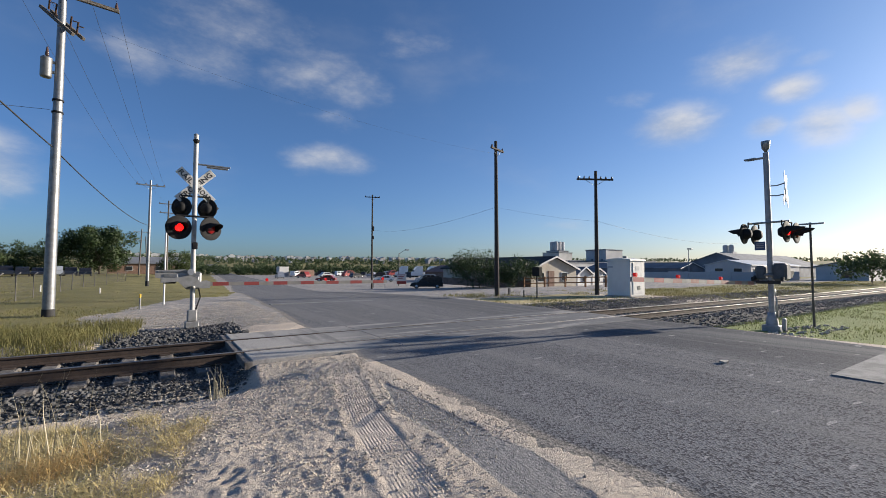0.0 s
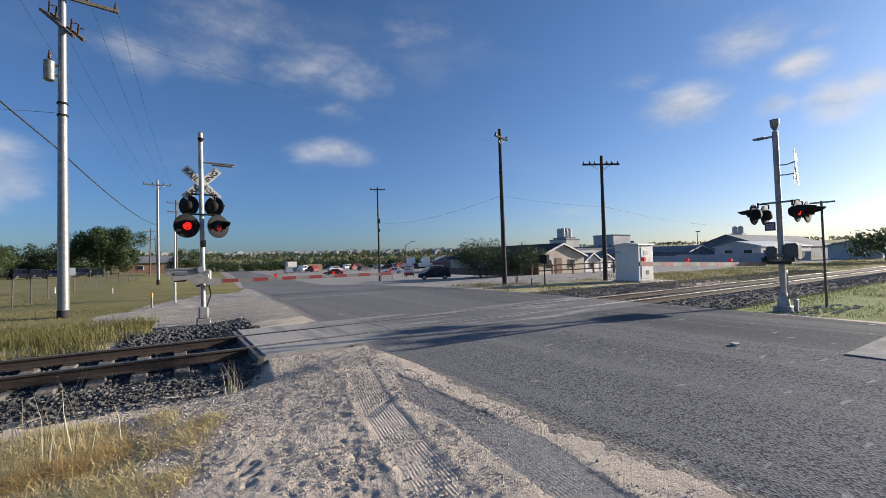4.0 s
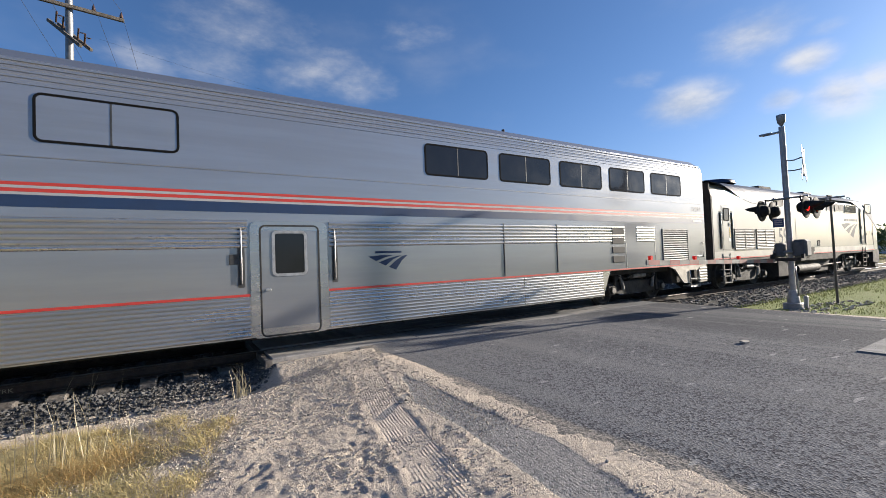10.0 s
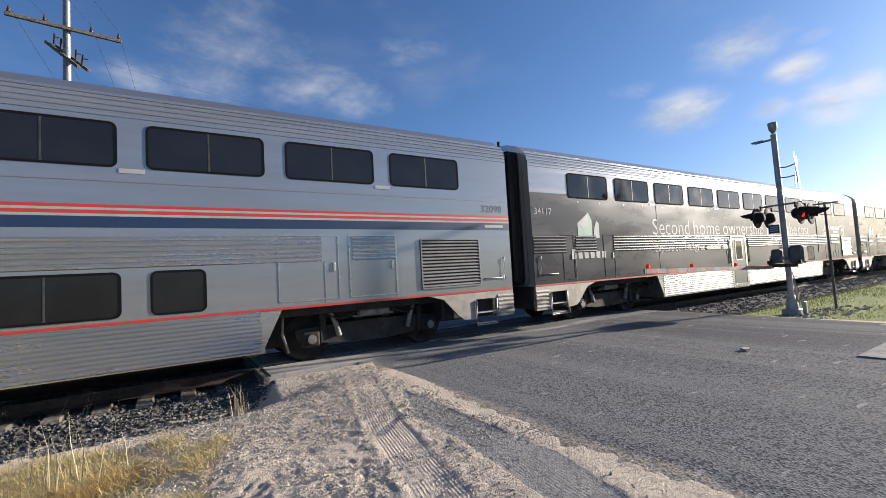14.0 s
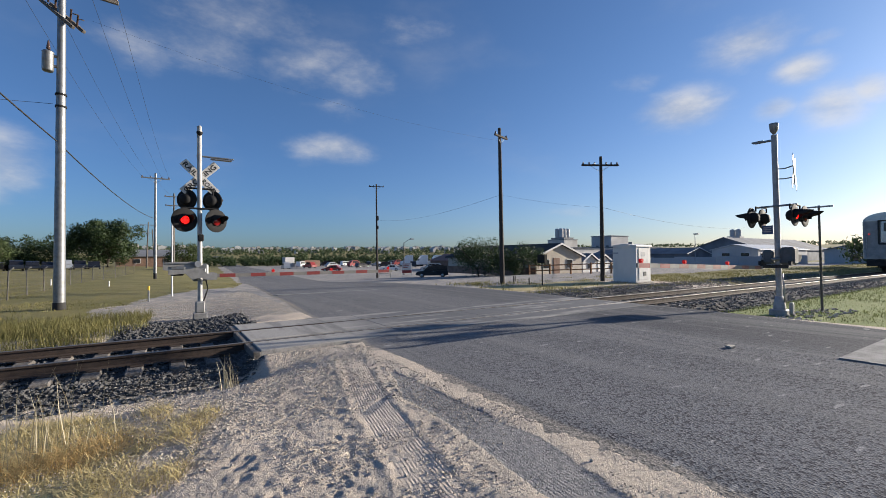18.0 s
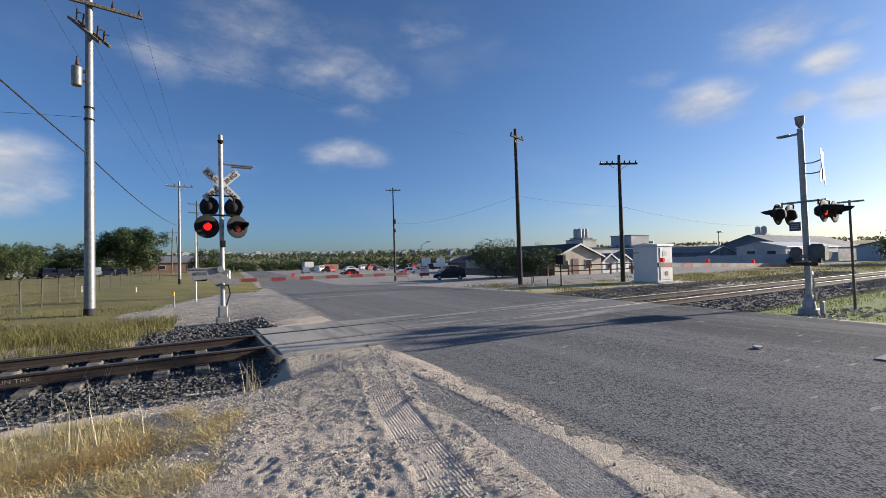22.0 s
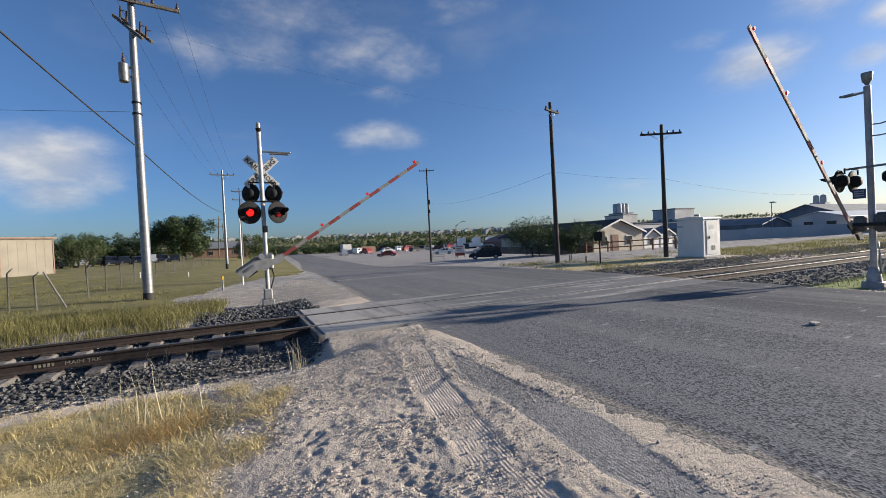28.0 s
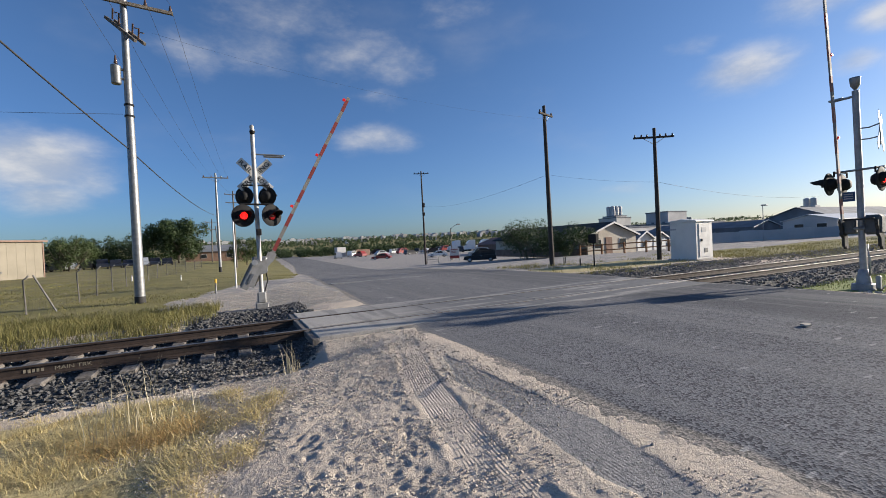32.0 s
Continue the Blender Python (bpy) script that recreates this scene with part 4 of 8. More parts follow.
def coach(number, label, wrap, door_at, uppers, lowers, louvre_at, extra):
    c = thing("passenger_car", label, "train car", group="cars of the train")
    H = 12.575
    skin = M_WRAP if wrap else M_SILVER
    # shell: upper body over the whole length, lower body between the trucks
    part("body", Geo().prism(body_outline(1.08), 0, -H, H), M_SILVER, c, "brushed stainless steel shell")
    lower = Geo().prism([(-SIDE + .004, .38), (SIDE - .004, .38), (SIDE - .004, 1.10), (-SIDE + .004, 1.10)], 0, -6.95, 6.95)
    part("lower_body", lower, M_FLUTE, c)
    part("underframe", Geo().box(-H + .1, H - .1, -1.25, 1.25, .92, 1.08, .02).box(-6.9, 6.9, -1.2, 1.2, .30, .45), M_UNDER, c)
    # added dark boxes fill in the shade under both car ends
    for s in (-1, 1):
        part("under_filler", Geo().box(s * 6.9, s * 11.0, -.66, .66, .30, .93, .05), M_UNDER, c)
    # roof ribs
    g = Geo()
    for i in range(5):
        b = 4.17 + i * .088
        a = -float(np.interp(b, [4.24, 4.45, 4.60, 4.75], [SIDE, SIDE - .05, SIDE - .17, SIDE - .40]))
        g.prism([(a + .012, b), (a - .008, b + .014), (a - .008, b + .045), (a + .014, b + .062)], 0, -H, H)
    part("roof_fluting", g, M_SILVER, c)
    roof = [(y, z + .006) for y, z in body_outline(5.0)[3:-3]]
    part("roof", Geo().prism(roof + [(roof[-1][0], roof[-1][1] - .05), (roof[0][0], roof[0][1] - .05)], 0, -H + .02, H - .02), M_ROOF, c, "dull weathered roof")
    top = 3.50 if wrap else None
    if wrap:
        part("wrap", Geo().box(-H, H, -SIDE - .004, -SIDE + .01, 1.12, top), M_WRAP, c, "charcoal grey advertising wrap")
    else:
        part("red_stripe", Geo().box(-H, H, -SIDE - .004, -SIDE + .01, 2.805, 2.85), M_STRIPERED, c)
        part("white_stripe", Geo().box(-H, H, -SIDE - .0045, -SIDE + .01, 2.765, 2.803), M_CREAM, c)
        part("red_stripe", Geo().box(-H, H, -SIDE - .004, -SIDE + .01, 2.715, 2.763), M_STRIPERED, c)
        part("white_stripe", Geo().box(-H, H, -SIDE - .0045, -SIDE + .01, 2.675, 2.713), M_CREAM, c)
        part("blue_stripe", Geo().box(-H, H, -SIDE - .004, -SIDE + .01, 2.51, 2.673), M_BLUE, c)
    for a, b in ((-H, door_at - .67), (door_at + .67, H)):
        part("sill_stripe", Geo().box(a, b, -SIDE - .008, -SIDE + .01, 1.085, 1.125), M_STRIPERED, c, "thin red sill stripe")
    if not wrap:
        part("belt_seam", Geo().box(-H, H, -SIDE - .004, -SIDE, 3.19, 3.202), M_LOUVRE, c)
    y0 = -SIDE - (.004 if wrap else 0)
    # fluted bands broken by the door and hatches
    d0, d1 = door_at - .68, door_at + .68
    for a, b in ((-H, -11.35), (-11.0, -10.1), (-9.35, d0), (d1, 8.0), (8.55, 9.5)):
        if b - a > .3:
            part("fluting", flutes(a + .02, b - .02, 1.90, 2.38, 6, y0), M_WRAP if wrap else M_FLUTE, c)
    for a, b in ((-6.9, d0), (d1, 3.9), (3.92, 6.9)):
        part("skirt", flutes(a, b, .40, 1.07, 10, -SIDE + .004), M_FLUTE, c, "fluted stainless skirt")
    for s in (-1, 1):
        for ya in (-SIDE, SIDE - .05):
            part("skirt_end", Geo().prism([(s * 6.9, .38), (s * 7.25, 1.10), (s * 6.9, 1.10)], 1, ya, ya + .05), M_FLUTE, c)
        # end steps and corner apron
        e0, e1 = s * 10.55, s * H
        part("end_apron", Geo().prism([(s * 10.2, 1.09), (s * 10.6, .98), (s * 10.95, .62), (s * 11.1, .50), (s * 11.45, .48), (s * 11.45, .92), (s * 12.05, .92), (s * 12.05, .48), (s * H, .48), (s * H, 1.09)], 1, -SIDE, -SIDE + .06), M_APRON, c, "stepped corner apron")
        part("step", Geo().tube([(s * 11.45, -SIDE - .02, .9), (s * 11.45, -SIDE - .02, .34), (s * 12.05, -SIDE - .02, .34), (s * 12.05, -SIDE - .02, .9)], .018, 6).box(s * 11.47, s * 12.03, -SIDE, -SIDE + .25, .60, .63).box(s * 11.47, s * 12.03, -SIDE, -SIDE + .25, .36, .39), M_HANDRAIL, c)
        part("corner_fluting", flutes(min(e1, s * 12.1), max(e1, s * 12.1), .52, 1.0, 5, -SIDE), M_APRON, c)
        if not (s < 0 and extra.get("tail")):
            dia = part("end_diaphragm", Geo().box(s * (H - .02), s * (H + .27), -1.16, 1.16, 1.2, 4.58, .05), M_GRILLE, c, "black rubber end diaphragm")
            for q in range(3):
                part("fold", ring(-1.22, 1.22, 1.15, 4.64, 0, .05, .15, .10).moved(pose(s * (H + .06 + q * .10), 0, 0, 0, 0, 90)), M_GRILLE, dia)
            part("end_frame", ring(-1.35, 1.35, .95, 4.5, 0, .03, .3, .22).moved(pose(s * (H + .01), 0, 0, 0, 0, 90)), M_GRILLE, c)
        part("end_sill", Geo().box(s * 10.65, s * (H - .06), -1.38, 1.38, .50, 1.07, .03), M_UNDER, c)
        part("coupler", Geo().box(s * (H - .4), s * (H + .42), -.14, .14, .72, .98, .04), M_TRUCK, c)
        hose = [(s * (H - .1), -.55, .95), (s * (H + .1), -.6, .6), (s * (H + .3), -.6, .45), (s * (H + .42), -.55, .42)]
        part("hose", Geo().tube(hose, .03, 6), M_RUBBER, c)
        b = bogie(c, s * 9.14)
        for q in (-1.295, 1.295):
            wheelset(b, s * 9.14 + q)
        part("grab_iron", Geo().tube([(s * 12.35, -SIDE, 1.35), (s * 12.35, -SIDE - .03, 1.35), (s * 12.35, -SIDE - .03, 1.85), (s * 12.35, -SIDE, 1.85)], .014, 6).tube([(s * 11.75, -SIDE, 1.38), (s * 11.75, -SIDE - .03, 1.38), (s * 12.25, -SIDE - .03, 1.38), (s * 12.25, -SIDE, 1.38)], .014, 6), M_HANDRAIL, c)
    # side door in the middle
    part("door_frame", ring(door_at - .66, door_at + .66, .36, 2.36, y0, .012, .12, .16), M_FLUTE, c)
    part("door_seal", ring(door_at - .515, door_at + .515, .37, 2.30, y0 - .008, .006, .1, .03), M_RUBBER, c)
    dr = part("door", plate(door_at - .49, door_at + .49, .38, 2.28, y0, .008, .1), M_SILVER, c, "stainless side door with one window")
    part("window_frame", ring(door_at - .31, door_at + .29, 1.40, 2.2, y0 - .008, .010, .09, .05), M_HANDRAIL, dr)
    part("pane", plate(door_at - .27, door_at + .25, 1.44, 2.16, y0 - .008, .005, .07), M_GLASS, dr)
    part("door_handle", Geo().box(door_at - .44, door_at - .34, y0 - .05, y0 - .012, 1.16, 1.2, .008), M_HANDRAIL, dr)
    for s in (-1, 1):
        hr = part("handrail", Geo().tube([(door_at + s * .80, y0, 1.3), (door_at + s * .80, y0 - .022, 1.32), (door_at + s * .80, y0 - .022, 2.2), (door_at + s * .80, y0, 2.22)], .016, 6), M_HANDRAIL, c)
        part("channel", plate(door_at + s * .80 - .055, door_at + s * .80 + .055, 1.24, 2.28, y0, .004, .03), M_SLAT, hr)
    for k in uppers:
        side_window(c, 2.06 * k - .855, 2.06 * k + .855, 3.41, 4.10, True, k in extra.get("blank", ()), y0)
        if extra.get("tags", True) and k % 2 == 0:
            part("marker_plate", Geo().box(2.06 * k + .87, 2.06 * k + 1.19, y0 - .008, y0, 3.33, 3.40), M_CREAM, c)
    for a, b, dbl in lowers:
        side_window(c, a, b, 1.17, 1.85, dbl, False, y0)
    a, b = louvre_at
    louvre(c, "louvre", a, b, 1.27, 2.28, 14, M_SLAT if wrap else M_LOUVRE, y0, "ventilation louvre")
    # hatches and small fittings
    for hx0, hx1, hz0, hz1 in extra.get("hatches", ()):
        part("hatch", ring(hx0, hx1, hz0, hz1, y0, .008, .02, .018), M_WRAP if wrap else M_FLUTE, c)
        part("latch", Geo().box(hx1 - .12, hx1 - .07, y0 - .02, y0, (hz0 + hz1) / 2 - .08, (hz0 + hz1) / 2 + .08, .005), M_HANDRAIL, c)
    for sx, sz0, sz1 in (((-7.02, 1.14, 3.35),) if wrap else ()) + ((-11.02, 1.14, 2.4), (9.5, 1.14, 2.4), (8.02, 1.14, 1.9), (-9.33, 1.14, 2.4)):
        part("seam", Geo().box(sx, sx + .018, y0 - .006, y0, sz0, sz1), M_SLAT if wrap else M_FLUTE, c)
    if wrap:
        g = Geo()
        for k in range(-5, 6):
            g.box(2.06 * k - .49, 2.06 * k - .45, y0 - .006, y0, 3.285, 3.32).box(2.06 * k + .45, 2.06 * k + .49, y0 - .006, y0, 3.285, 3.32)
        part("rivets", g, M_HANDRAIL, c)["kind"] = "stuff"
    if not wrap:
        for x in (11.78, -12.42):
            part("name_bar", Geo().box(x + .05, x + .60, -SIDE - .009, -SIDE, 2.565, 2.63), M_CREAM, c)
    part("data_plate", Geo().box(door_at - .98, door_at - .82, y0 - .012, y0, 1.63, 1.80, .004), M_SLAT, c)
    mt = M_CREAM if wrap else M_LETTER
    for x in (11.75, -12.45):
        lettering(c, number, x, 2.93, .17, mt, y0 - .005, .62)
    return c


def advert(c, y=-SIDE - .0065):
    """Large advertising line, emblem and small print of the wrapped cars."""
    for text, x, w in (("Second", -7.28, 2.18), ("home", -4.82, 1.84), ("ownership", -2.71, 3.43), ("for", 1.04, .95), ("the", 3.16, 1.05), ("cost", 4.43, 1.25)):
        lettering(c, text, x, 2.395, .54, M_CREAM, y, w, -.006)
    lettering(c, "1", 2.25, 2.66, .28, M_CREAM, y, .12)
    part("fraction_stroke", Geo().prism([(2.43, 2.38), (2.475, 2.38), (2.70, 2.98), (2.655, 2.98)], 1, y - .002, y), M_CREAM, c)
    lettering(c, "8", 2.74, 2.395, .27, M_CREAM, y, .21)
    # the tail of the p runs down over the fluting, with its foot
    part("letter_tail", Geo().box(.34, .395, -SIDE - .0245, -SIDE, 2.20, 2.395).box(.29, .45, -SIDE - .0245, -SIDE, 2.185, 2.21), M_CREAM, c)
    lettering(c, "Explore our listings at", -7.25, 1.85, .23, M_CREAM, -SIDE - .0245, 3.02, -.002)
    for a, b in ((-4.07, -3.05), (-2.98, -2.92), (-2.86, -2.32)):
        part("web_bar", Geo().box(a, b, -SIDE - .0245, -SIDE - .0215, 1.86, 2.0), M_CREAM, c)
    # house emblem and name bar near the rear
    flat_mark(c, [(-10.85, 2.30), (-10.25, 2.30), (-10.25, 2.80), (-10.38, 3.03), (-10.85, 2.72)], M_MINT, y, .003)
    flat_mark(c, [(-10.80, 2.72), (-10.40, 3.02), (-10.40, 2.66), (-10.66, 2.58)], M_CREAM, y - .003, .003)
    flat_mark(c, [(-10.18, 2.30), (-9.95, 2.30), (-9.95, 2.72), (-10.05, 2.80), (-10.18, 2.52)], M_CREAM, y, .003)
    for i in range(6):
        part("name_bar", Geo().box(-11.15 + i * .25, -10.98 + i * .25, y - .003, y, 1.74, 1.93 + (.08 if i == 0 else 0)), M_CREAM, c)
    # mountain emblem, bars and shield near the front
    flat_mark(c, [(7.6, 2.58), (7.95, 2.95), (8.02, 2.88), (8.18, 3.12), (8.62, 2.62), (8.5, 2.62), (8.35, 2.76), (8.2, 2.9), (8.1, 2.78), (7.95, 2.82), (7.75, 2.6)], M_CREAM, y, .003)
    for i in range(3):
        flat_mark(c, [(7.6, 2.50 - i * .05), (8.5 - i * .2, 2.50 - i * .03), (8.3 - i * .2, 2.42 - i * .06), (7.8, 2.46 - i * .06)], M_CREAM, y, .003)
    for a, b, z0, z1 in ((8.68, 9.25, 2.66, 2.82), (9.33, 9.98, 2.66, 2.82), (9.0, 9.75, 2.50, 2.59), (8.55, 9.9, 2.27, 2.41), (9.2, 9.85, 1.92, 2.06), (8.62, 9.1, 1.95, 2.0)):
        part("name_bar", Geo().box(a, b, y - .003, y, z0, z1), M_CREAM, c)
    sh = [(10.05, 2.86), (10.4, 2.93), (10.75, 2.86), (10.72, 2.52), (10.58, 2.34), (10.4, 2.24), (10.22, 2.34), (10.08, 2.52)]
    flat_mark(c, sh, M_CREAM, y, .003, "shield")
    flat_mark(c, [(10.4 + (a - 10.4) * .8, 2.6 + (b - 2.6) * .8) for a, b in sh], M_WRAP, y - .003, .002, "shield")
    flat_mark(c, [(10.15, 2.58), (10.4, 2.76), (10.65, 2.58)], M_CREAM, y - .005, .002, "shield")


def stroke_mark(c, x0, x1, z0, z1, mt, y=-SIDE):
    """Three sweeping bands that meet at the lower middle, under a row of plain bars."""
    def P(u, v):
        return (x0 + u * (x1 - x0), z0 + v * (z1 - z0))
    bands = [[(0, .93), (.30, 1.0), (.62, .98), (.42, .86), (.18, .62)],
             [(.25, .52), (.48, .76), (.74, .94), (.84, .96), (.62, .72), (.42, .30)],
             [(.50, .20), (.66, .58), (.86, .92), (1.0, .98), (.84, .62), (.68, .0)]]
    for b in bands:
        flat_mark(c, [P(u, v) for u, v in b], mt, y)


def build_locomotive():
    L = 19.75
    c = thing("locomotive", "silver diesel passenger locomotive with dark blue roof", "locomotive", group="cars of the train")
    S = 1.5
    # cab nose: a raked wedge; body: flat sides with a rounded roof
    half = [(S, 1.22), (S, 3.55), (S - .05, 3.80), (S - .2, 4.02), (S - .55, 4.22), (.4, 4.33), (0, 4.35)]
    out = half + [(-a, b) for a, b in half[-2::-1]]
    part("body", Geo().prism(out, 0, .03, 16.9), M_LOCO, c, "silver painted body")
    g = Geo()
    rings = []
    # nose stations: place along the body, roof height, half width, bulge of the middle
    NOSE = [(16.9, 4.35, S, 0), (18.3, 4.33, S, 0), (18.60, 4.30, S, .10), (18.87, 4.01, S - .01, .22), (19.36, 3.36, S - .03, .20), (19.84, 2.80, S - .06, .18), (19.98, 2.55, S - .12, .14), (20.04, 2.2, S - .17, .10), (20.04, 1.22, S - .17, .10)]
    for x, top, wid, bulge in NOSE:
        k = (top - 1.22) / (4.35 - 1.22)
        rings.append([(x + bulge * (1 - (y / S) ** 2), y * wid / S, 1.22 + (z - 1.22) * k) for y, z in out])
    n = len(out)
    vs = [p for r in rings for p in r]
    def skin(a, b):
        return [(j * n + i, j * n + (i + 1) % n, (j + 1) * n + (i + 1) % n, (j + 1) * n + i) for j in range(a, b) for i in range(n)]

    part("cab", g.add(vs[:6 * n], skin(0, 5)), M_LOCO, c, "raked cab nose")
    part("nose_front", Geo().add(vs[5 * n:], skin(0, len(rings) - 6) + [tuple(range((len(rings) - 6) * n, (len(rings) - 5) * n))]), M_NOSETAN, c, "tan nose front")
    # blue roof: a shell over the roof whose lower edge swoops on the side
    xs = np.concatenate([np.linspace(.05, 16.9, 60), [17.6, 18.3]])
    low = np.interp(xs, [0, .7, 1.4, 2.2, 3.2, 4.6, 6, 9, 11, 15.2, 15.9, 16.9, 17.6, 18.3], [4.06, 4.04, 3.86, 3.58, 3.40, 3.34, 3.40, 3.68, 3.90, 3.92, 3.78, 3.56, 3.38, 3.14])
    vs, m = [], 34

    def shell(lo, top, wid):
        """Evenly spaced points of the outline above lo, from one side over the top to the other."""
        k = (top - 1.22) / 3.13
        line = [(y * wid / S, 1.22 + (z - 1.22) * k) for y, z in half]
        line = [(wid, lo)] + [q for q in line if q[1] > lo + .01]
        full = line + [(-y, z) for y, z in line[-2::-1]]
        d = np.concatenate([[0], np.cumsum([math.dist(p, q) for p, q in zip(full, full[1:])])])
        t = np.linspace(0, d[-1], m)
        return [(float(np.interp(q, d, [p[0] for p in full])), float(np.interp(q, d, [p[1] for p in full]))) for q in t]

    def lipped(x, lo, top, wid, bulge):
        """The shell stands 15 mm off the body and turns in at its lower edge."""
        pts = shell(lo, top, wid)
        mid = [(x + bulge * (1 - (y / wid) ** 2) + .01 * (x > 18.4), y * (1 + .012 / S), z + .016) for y, z in pts]
        (ya, za), (yb, zb_) = pts[0], pts[-1]
        return [(mid[0][0], ya * .99, za + .01)] + mid + [(mid[-1][0], yb * .99, zb_ + .01)]

    for x, lo in zip(xs, low):
        top = 4.35 if x < 17 else float(np.interp(x, [16.9, 18.3], [4.35, 4.33]))
        vs += lipped(x, lo, top, S, 0)
    q = m + 2
    fs = [(j * q + i, j * q + i + 1, (j + 1) * q + i + 1, (j + 1) * q + i) for j in range(len(xs) - 1) for i in range(q - 1)]
    part("roof", Geo().add(vs, fs), M_NAVY, c, "dark blue roof with a swooping edge")
    # blue wedge on the raked nose
    vs = []
    for (x, top, wid, bulge), lo in zip(NOSE[1:7], (3.12, 2.98, 2.86, 2.66, 2.50, 2.44)):
        vs += lipped(x, lo, top, wid, bulge)
    fs = [(j * q + i, j * q + i + 1, (j + 1) * q + i + 1, (j + 1) * q + i) for j in range(5) for i in range(q - 1)]
    part("nose_panel", Geo().add(vs, fs), M_NAVY, c, "dark blue nose top")
    # windscreen lying on the rake
    for s in (-1, 1):
        vs = []
        for lift in (.0, .03):
            for x in (18.90, 19.06, 19.22):
                top, wid, bulge = (float(np.interp(x, [r[0] for r in NOSE], [r[i] for r in NOSE])) for i in (1, 2, 3))
                k = (top - 1.22) / 3.13
                for y in (.07, .45, .85, 1.18):
                    z = 1.22 + (float(np.interp(y, [h[0] for h in half[::-1]], [h[1] for h in half[::-1]])) - 1.22) * k
                    vs.append((x + bulge * (1 - (y / S) ** 2) + lift, s * y, z + lift))
        fs = [(j * 4 + i, j * 4 + i + 1, j * 4 + i + 5, j * 4 + i + 4) for j in range(2) for i in range(3)]
        fs = [tuple(v + 12 for v in f) for f in fs] + [(0, 3, 15, 12), (8, 11, 23, 20), (0, 8, 20, 12), (3, 11, 23, 15)]
        part("windscreen", Geo().add(vs, fs), M_GLASS, c)
    y = -S
    w = part("cab_window", ring(17.5, 18.62, 3.36, 3.92, y + .012, .03, .06, .04), M_GASKET, c)
    part("pane", plate(17.53, 18.25, 3.39, 3.89, y + .004, .016, .04), M_GLASS, w)
    part("pane", plate(18.28, 18.55, 3.39, 3.86, y + .004, .014, .04), M_GLASS, w)
    trim = [(a * 1.003, b + .004 * (b > 2)) for a, b in out]
    part("end_trim", Geo().prism(trim, 0, .0, .10), M_GRILLE, c, "sooty rear edge")
    # doors
    def door(x0, x1, z0, z1, w0):
        part("door_frame", ring(x0 - .06, x1 + .06, z0 - .03, z1 + .05, y, .006, .05, .06), M_LOCO, c)
        part("door_seal", ring(x0 - .012, x1 + .012, z0 - .012, z1 + .012, y - .004, .006, .05, .022), M_SLAT, c)
        d = part("door", plate(x0, x1, z0, z1, y, .012, .05), M_LOCO, c, "body-side door")
        part("window_frame", ring(x0 + .06, x1 - .06, w0, z1 - .08, y - .012, .014, .06, .035), M_GASKET, d)
        part("pane", plate(x0 + .09, x1 - .09, w0 + .03, z1 - .11, y - .012, .006, .04), M_GLASS, d)
        part("door_handle", Geo().box(x1 - .1, x1 - .04, y - .04, y - .01, w0 - .2, w0 - .08, .006), M_HANDRAIL, d)
        part("lock_plate", Geo().box(x1 - .12, x1 - .03, y - .016, y, w0 - .78, w0 - .66), M_HANDRAIL, d)
        part("safety_strip", Geo().box(x1 - .075, x1 - .02, y - .018, y, w0 - .6, w0 - .25), M_YELLOW, d)
    door(.80, 1.34, 1.58, 3.22, 2.65)
    part("cab_door", plate(16.64, 17.19, 2.15, 3.62, y, .012, .04), M_LOCO, c)
    for vz in (3.40, 2.45):
        part("door_vent", Geo().box(16.70, 16.86, y - .03, y, vz, vz + .17, .01), M_SLAT, c)
    part("safety_strip", Geo().box(16.68, 16.73, y - .018, y, 2.85, 3.3), M_YELLOW, c)
    part("foot_hole", Geo().box(16.74, 17.2, y - .012, y, 1.55, 1.78).box(16.74, 17.2, y - .012, y, 1.86, 2.06), M_GRILLE, c)
    for x in (.62, 1.50, 16.53, 17.29):
        hr = part("handrail", Geo().tube([(x, y, 1.62), (x, y - .025, 1.66), (x, y - .025, 2.92 + .6 * (x > 9)), (x, y, 2.96 + .6 * (x > 9))], .022, 8), M_HANDRAIL, c)
        part("channel", plate(x - .075, x + .075, 1.58, 3.02 + .6 * (x > 9), y, .004, .02), M_GRILLE, hr)
    louvre(c, "louvre", 1.68, 2.50, 1.56, 2.33, 12, M_SLAT, y)
    louvre(c, "louvre", 2.55, 3.32, 1.56, 2.33, 12, M_SLAT, y)
    louvre(c, "louvre", 3.52, 4.30, 1.56, 2.33, 12, M_SLAT, y)
    louvre(c, "louvre", 4.35, 5.16, 1.56, 2.33, 12, M_SLAT, y)
    vent = part("side_vent", plate(5.32, 6.24, 3.36, 3.72, y - .002, .018, .02), M_GRILLE, c, "dark louvred side vent")
    part("vent_frame", ring(5.32, 6.24, 3.36, 3.72, y - .002, .024, .02, .03), M_LOCO, vent)
    vent = part("side_vent", plate(11.45, 12.45, 3.33, 3.74, y - .002, .018, .02), M_GRILLE, c, "dark louvred side vent")
    part("vent_frame", ring(11.45, 12.45, 3.33, 3.74, y - .002, .024, .02, .03), M_LOCO, vent)
    vent = part("side_vent", plate(12.6, 13.2, 3.33, 3.74, y - .002, .018, .02), M_GRILLE, c, "dark louvred side vent")
    part("vent_frame", ring(12.6, 13.2, 3.33, 3.74, y - .002, .024, .02, .03), M_LOCO, vent)
    vent = part("side_vent", plate(13.25, 13.9, 3.33, 3.74, y - .002, .018, .02), M_GRILLE, c, "dark louvred side vent")
